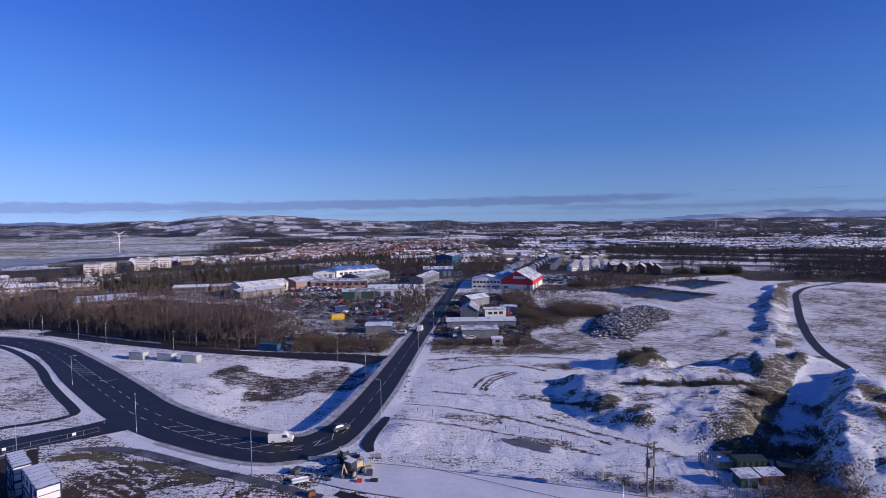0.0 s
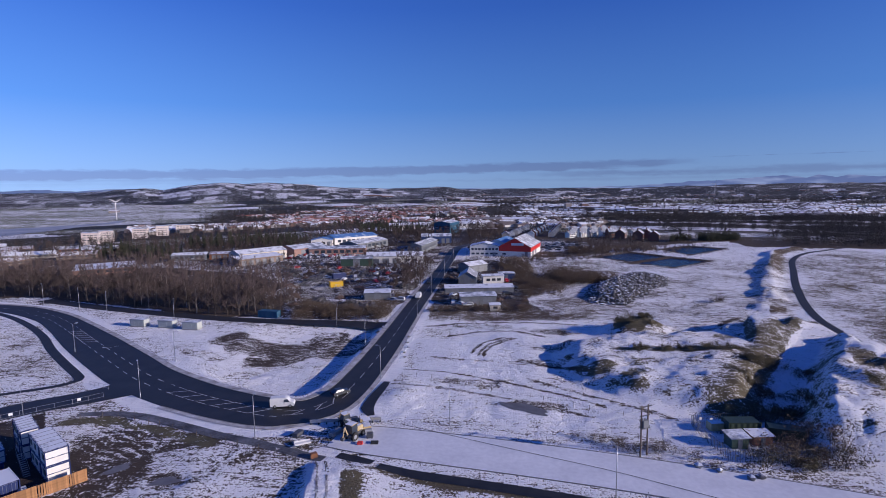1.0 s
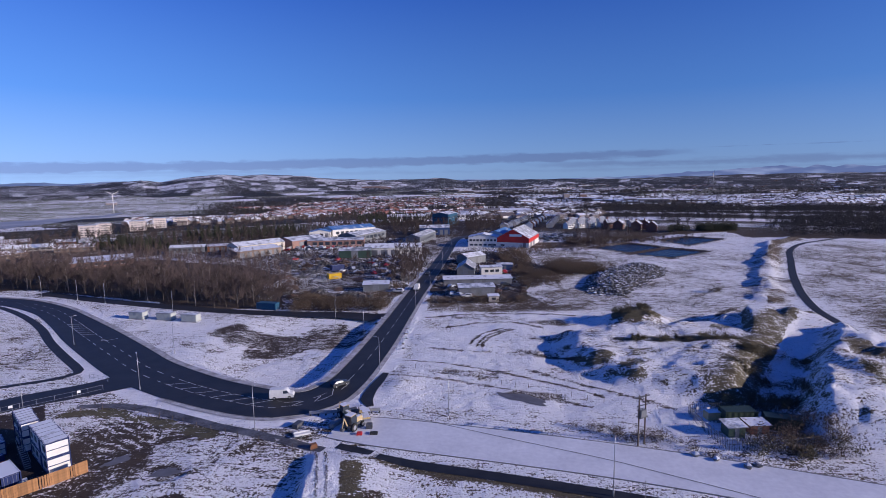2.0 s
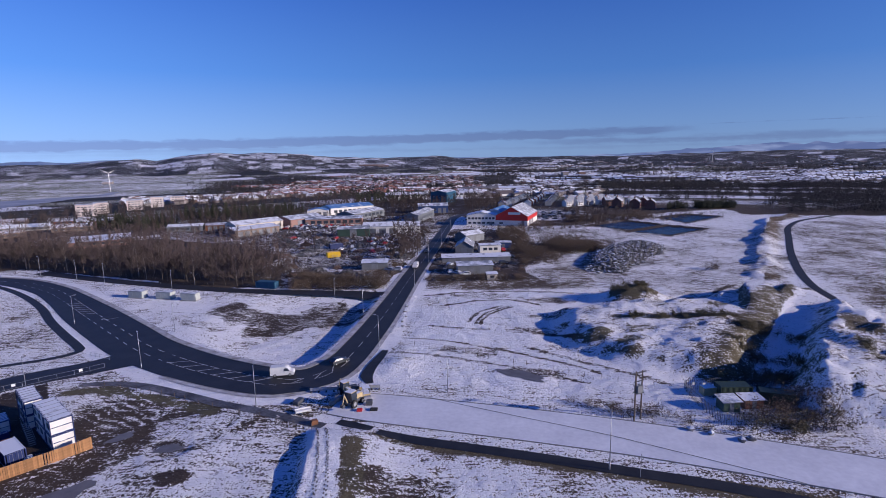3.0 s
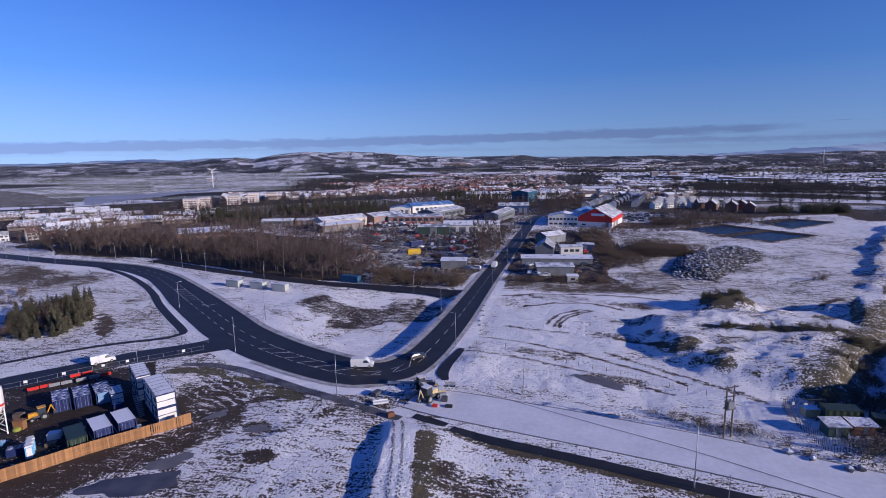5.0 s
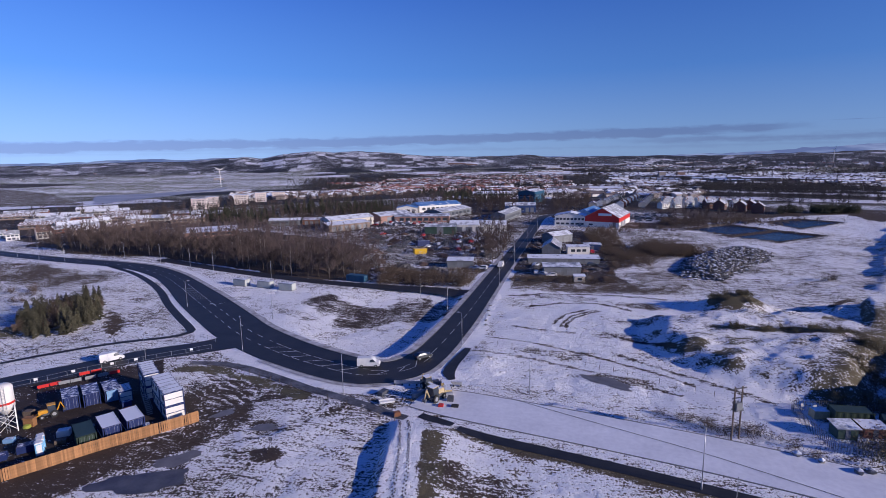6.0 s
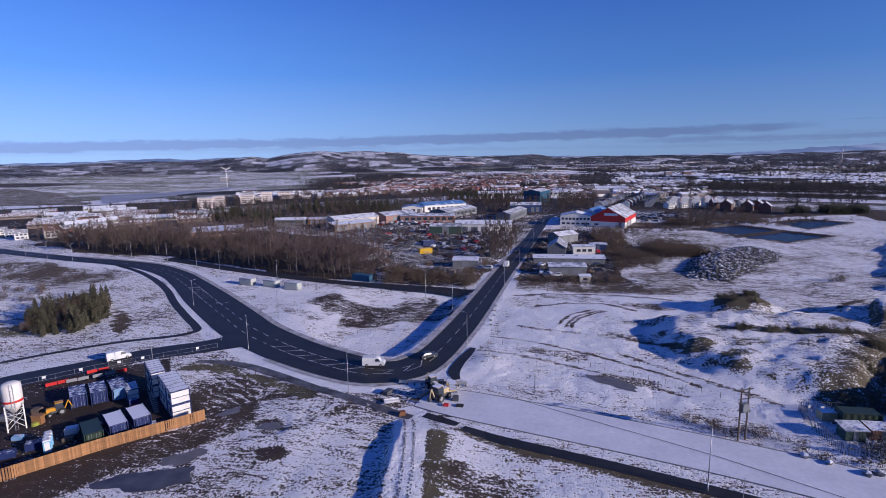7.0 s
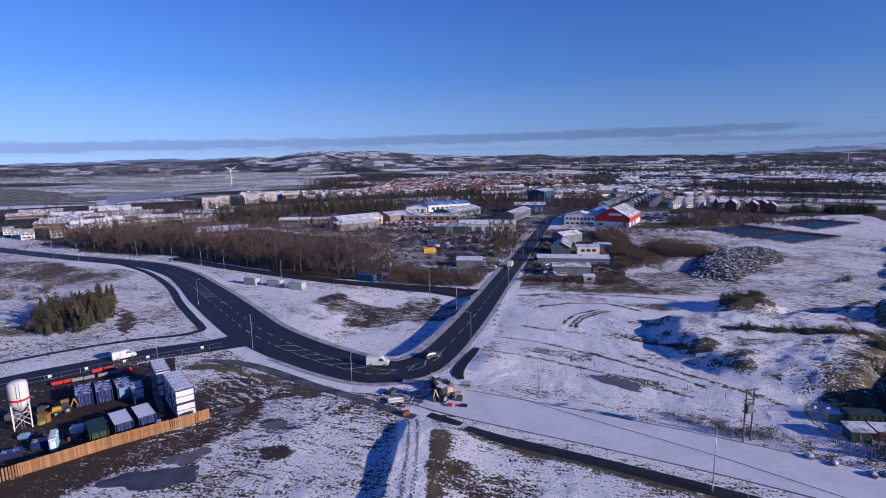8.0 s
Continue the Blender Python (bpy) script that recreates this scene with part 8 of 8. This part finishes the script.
def scrap_pile(seed, wide, tall):
    r = random.Random(seed)
    g = Geo()
    for _ in range(70):
        a, d = r.uniform(0, 6.28), wide * math.sqrt(r.random())
        p = (d * math.cos(a), d * math.sin(a), tall * max(0, 1 - d / wide) * r.random())
        m = pose(*p, r.uniform(-35, 35), r.uniform(-35, 35), r.uniform(0, 360))
        g.slab(0, 0, 0.25, r.uniform(0.5, 2.4), r.uniform(0.3, 1.2), r.uniform(0.15, 0.8), m)
    return g


PILES = [(scrap_pile(i, w, h), m) for i, (w, h, m) in enumerate(((4, 2.4, M_SCRAP), (3, 1.8, M_SCRAPDARK), (5, 3.0, M_SCRAP), (2.5, 1.5, M_SCRAPDARK)))]
PILES = [g.mesh("debris", m) for g, m in PILES]
sr = random.Random(8)
for i, (x, y) in enumerate(scatter(sr, [(-60, 200), (-27, 205), (-20, 260), (-24, 320), (-70, 330), (-112, 340), (-80, 262)], 9, 46, [(-60, 246, 15), (-32, 232, 8), (-57, 322, 12), (-41, 340, 18), (-54, 253, 5), (-58, 279, 5)])):
    ob = thing("scrap_pile", x, y, sr.uniform(0, 360), "heap of frosted scrap metal and vehicle parts", "scrap heap", "scrapyard heaps")
    k = sr.uniform(0.6, 1.2)
    ob.scale = (k, k, k)
    tagged(part("debris", PILES[i % 4], None, ob), kind="stuff")
for i, (x, y) in enumerate(scatter(sr, [(-2, 205), (34, 210), (36, 280), (26, 320), (4, 320), (-4, 250)], 6, 40, [(10, 263, 10), (14, 240, 16), (12, 215, 9), (22, 260, 7), (30, 272, 6), (14, 298, 10)])):
    ob = thing("scrap_pile", x, y, sr.uniform(0, 360), "small heap of frosted pallets and oddments", "scrap heap", "workshop yard heaps")
    ob.scale = (0.5, 0.5, 0.5)
    tagged(part("debris", PILES[(i + 1) % 4], None, ob), kind="stuff")
for i, (x, y) in enumerate(scatter(sr, [(-118, 352), (-75, 362), (-62, 370), (-105, 376), (-140, 345)], 4.2, 34, [(-128, 356, 20), (-86, 384, 12)])):
    car(x, y, i * 61, (M_CARWHITE, M_CARDARK, M_CARSILVER, M_CARRED)[i % 4], ("white", "dark", "silver", "red")[i % 4] + " car parked before the warehouses", "warehouse car park")


# pale bent frames and pipes dumped in the scrapyard
M_PALEPIPE = material("pale_galvanised_tube", (0.45, 0.45, 0.47), (0.28, 0.28, 0.30), 1.5, 0.5, dust=FROST, dust_at=0.9)
for i, (x, y) in enumerate(scatter(sr, [(-80, 228), (-52, 224), (-44, 244), (-60, 262), (-78, 256)], 3.4, 40)):
    ob = thing("tube_frame", x, y, sr.uniform(0, 360), "pale bent tubular frame dumped in the scrapyard", "scrap frame", "dumped tube frames")
    w, h = sr.uniform(1.6, 3.4), sr.uniform(1.0, 2.2)
    for k in range(3):
        g, lean = Geo(), sr.uniform(-0.5, 0.5)
        pts = [(-w + 2 * w * j / 8, k * 1.1 + lean * math.sin(math.pi * j / 8), -0.1 + h * math.sin(math.pi * j / 8) * (1 - 0.15 * k)) for j in range(9)]
        ring = [(a, b + 0.09 * u, c + 0.09 * v) for a, b, c in pts for u, v in ((0, 1), (1, 0), (0, -1), (-1, 0))]
        g.add(ring, [(j * 4 + e, j * 4 + (e + 1) % 4, j * 4 + 4 + (e + 1) % 4, j * 4 + 4 + e) for j in range(8) for e in range(4)])
        part("hoop", g, M_PALEPIPE, ob)
    part("tie", Geo().tube((0, -0.3, h * 0.9), (0, 2.6, h * 0.72), 0.08, 0.08, 5), M_PALEPIPE, ob)
# cars of the estate car park
park = [ob for ob in bpy.data.objects if ob.name.startswith("car") and ob.parent is None][:3]
for i, (x, y) in enumerate(scatter(sr, [(70, 380), (96, 384), (112, 440), (84, 450)], 4.5, 26)):
    clone(park[i % 3], x, y, 80 + sr.choice((0, 180)) + sr.uniform(-4, 4), 1.0)
# vehicles stored round the warehouses and in the scrapyard
stored = [ob for ob in bpy.data.objects if ob.name.split(".")[0] in ("car", "van", "off_road_car") and ob.parent is None and "bend" not in ob.get("group", "")][:7]
for i, (x, y) in enumerate(scatter(sr, [(-62, 262), (-26, 266), (-26, 326), (-70, 334), (-108, 345), (-96, 300)], 6.5, 22, [(-57, 322, 12), (-41, 340, 20), (-58, 279, 6), (-122, 338, 14), (-54, 253, 6)])):
    clone(stored[i % len(stored)], x, y, sr.uniform(0, 360), 1.0)
# boot prints along the track, flat dark ovals painted for the shaded dents
M_PRINT = material("boot_print_shade", (0.16, 0.145, 0.14), (0.10, 0.09, 0.085), 3, 0.9)
g, prints = Geo(), []
for off, step in ((-1.1, 0.0), (-0.75, 0.4), (0.5, 0.2), (0.85, 0.6)):
    line = spline([(-22.6, 88.5, 0), (-20.8, 82, 0), (-18, 67, 0), (-15.5, 46, 0)], 0.85)
    for (x, y, _), nv in zip(line, offsets(line)):
        prints.append((x + nv[0] * (off + sr.uniform(-0.12, 0.12)), y + nv[1] * (off + sr.uniform(-0.12, 0.12)) - step))
for (u, v), z in zip(prints, terrain(np.array([p[0] for p in prints]), np.array([p[1] for p in prints])) + 0.05):
    g.add([(u + 0.13 * math.cos(a), v + 0.24 * math.sin(a), z) for a in [k * math.pi / 4 for k in range(8)]], [tuple(range(8))])
tagged(new("boot_prints", g.mesh("boot_prints", M_PRINT)), "trail of boot prints in the snowy track, their shade painted dark", "footprints", kind="stuff")
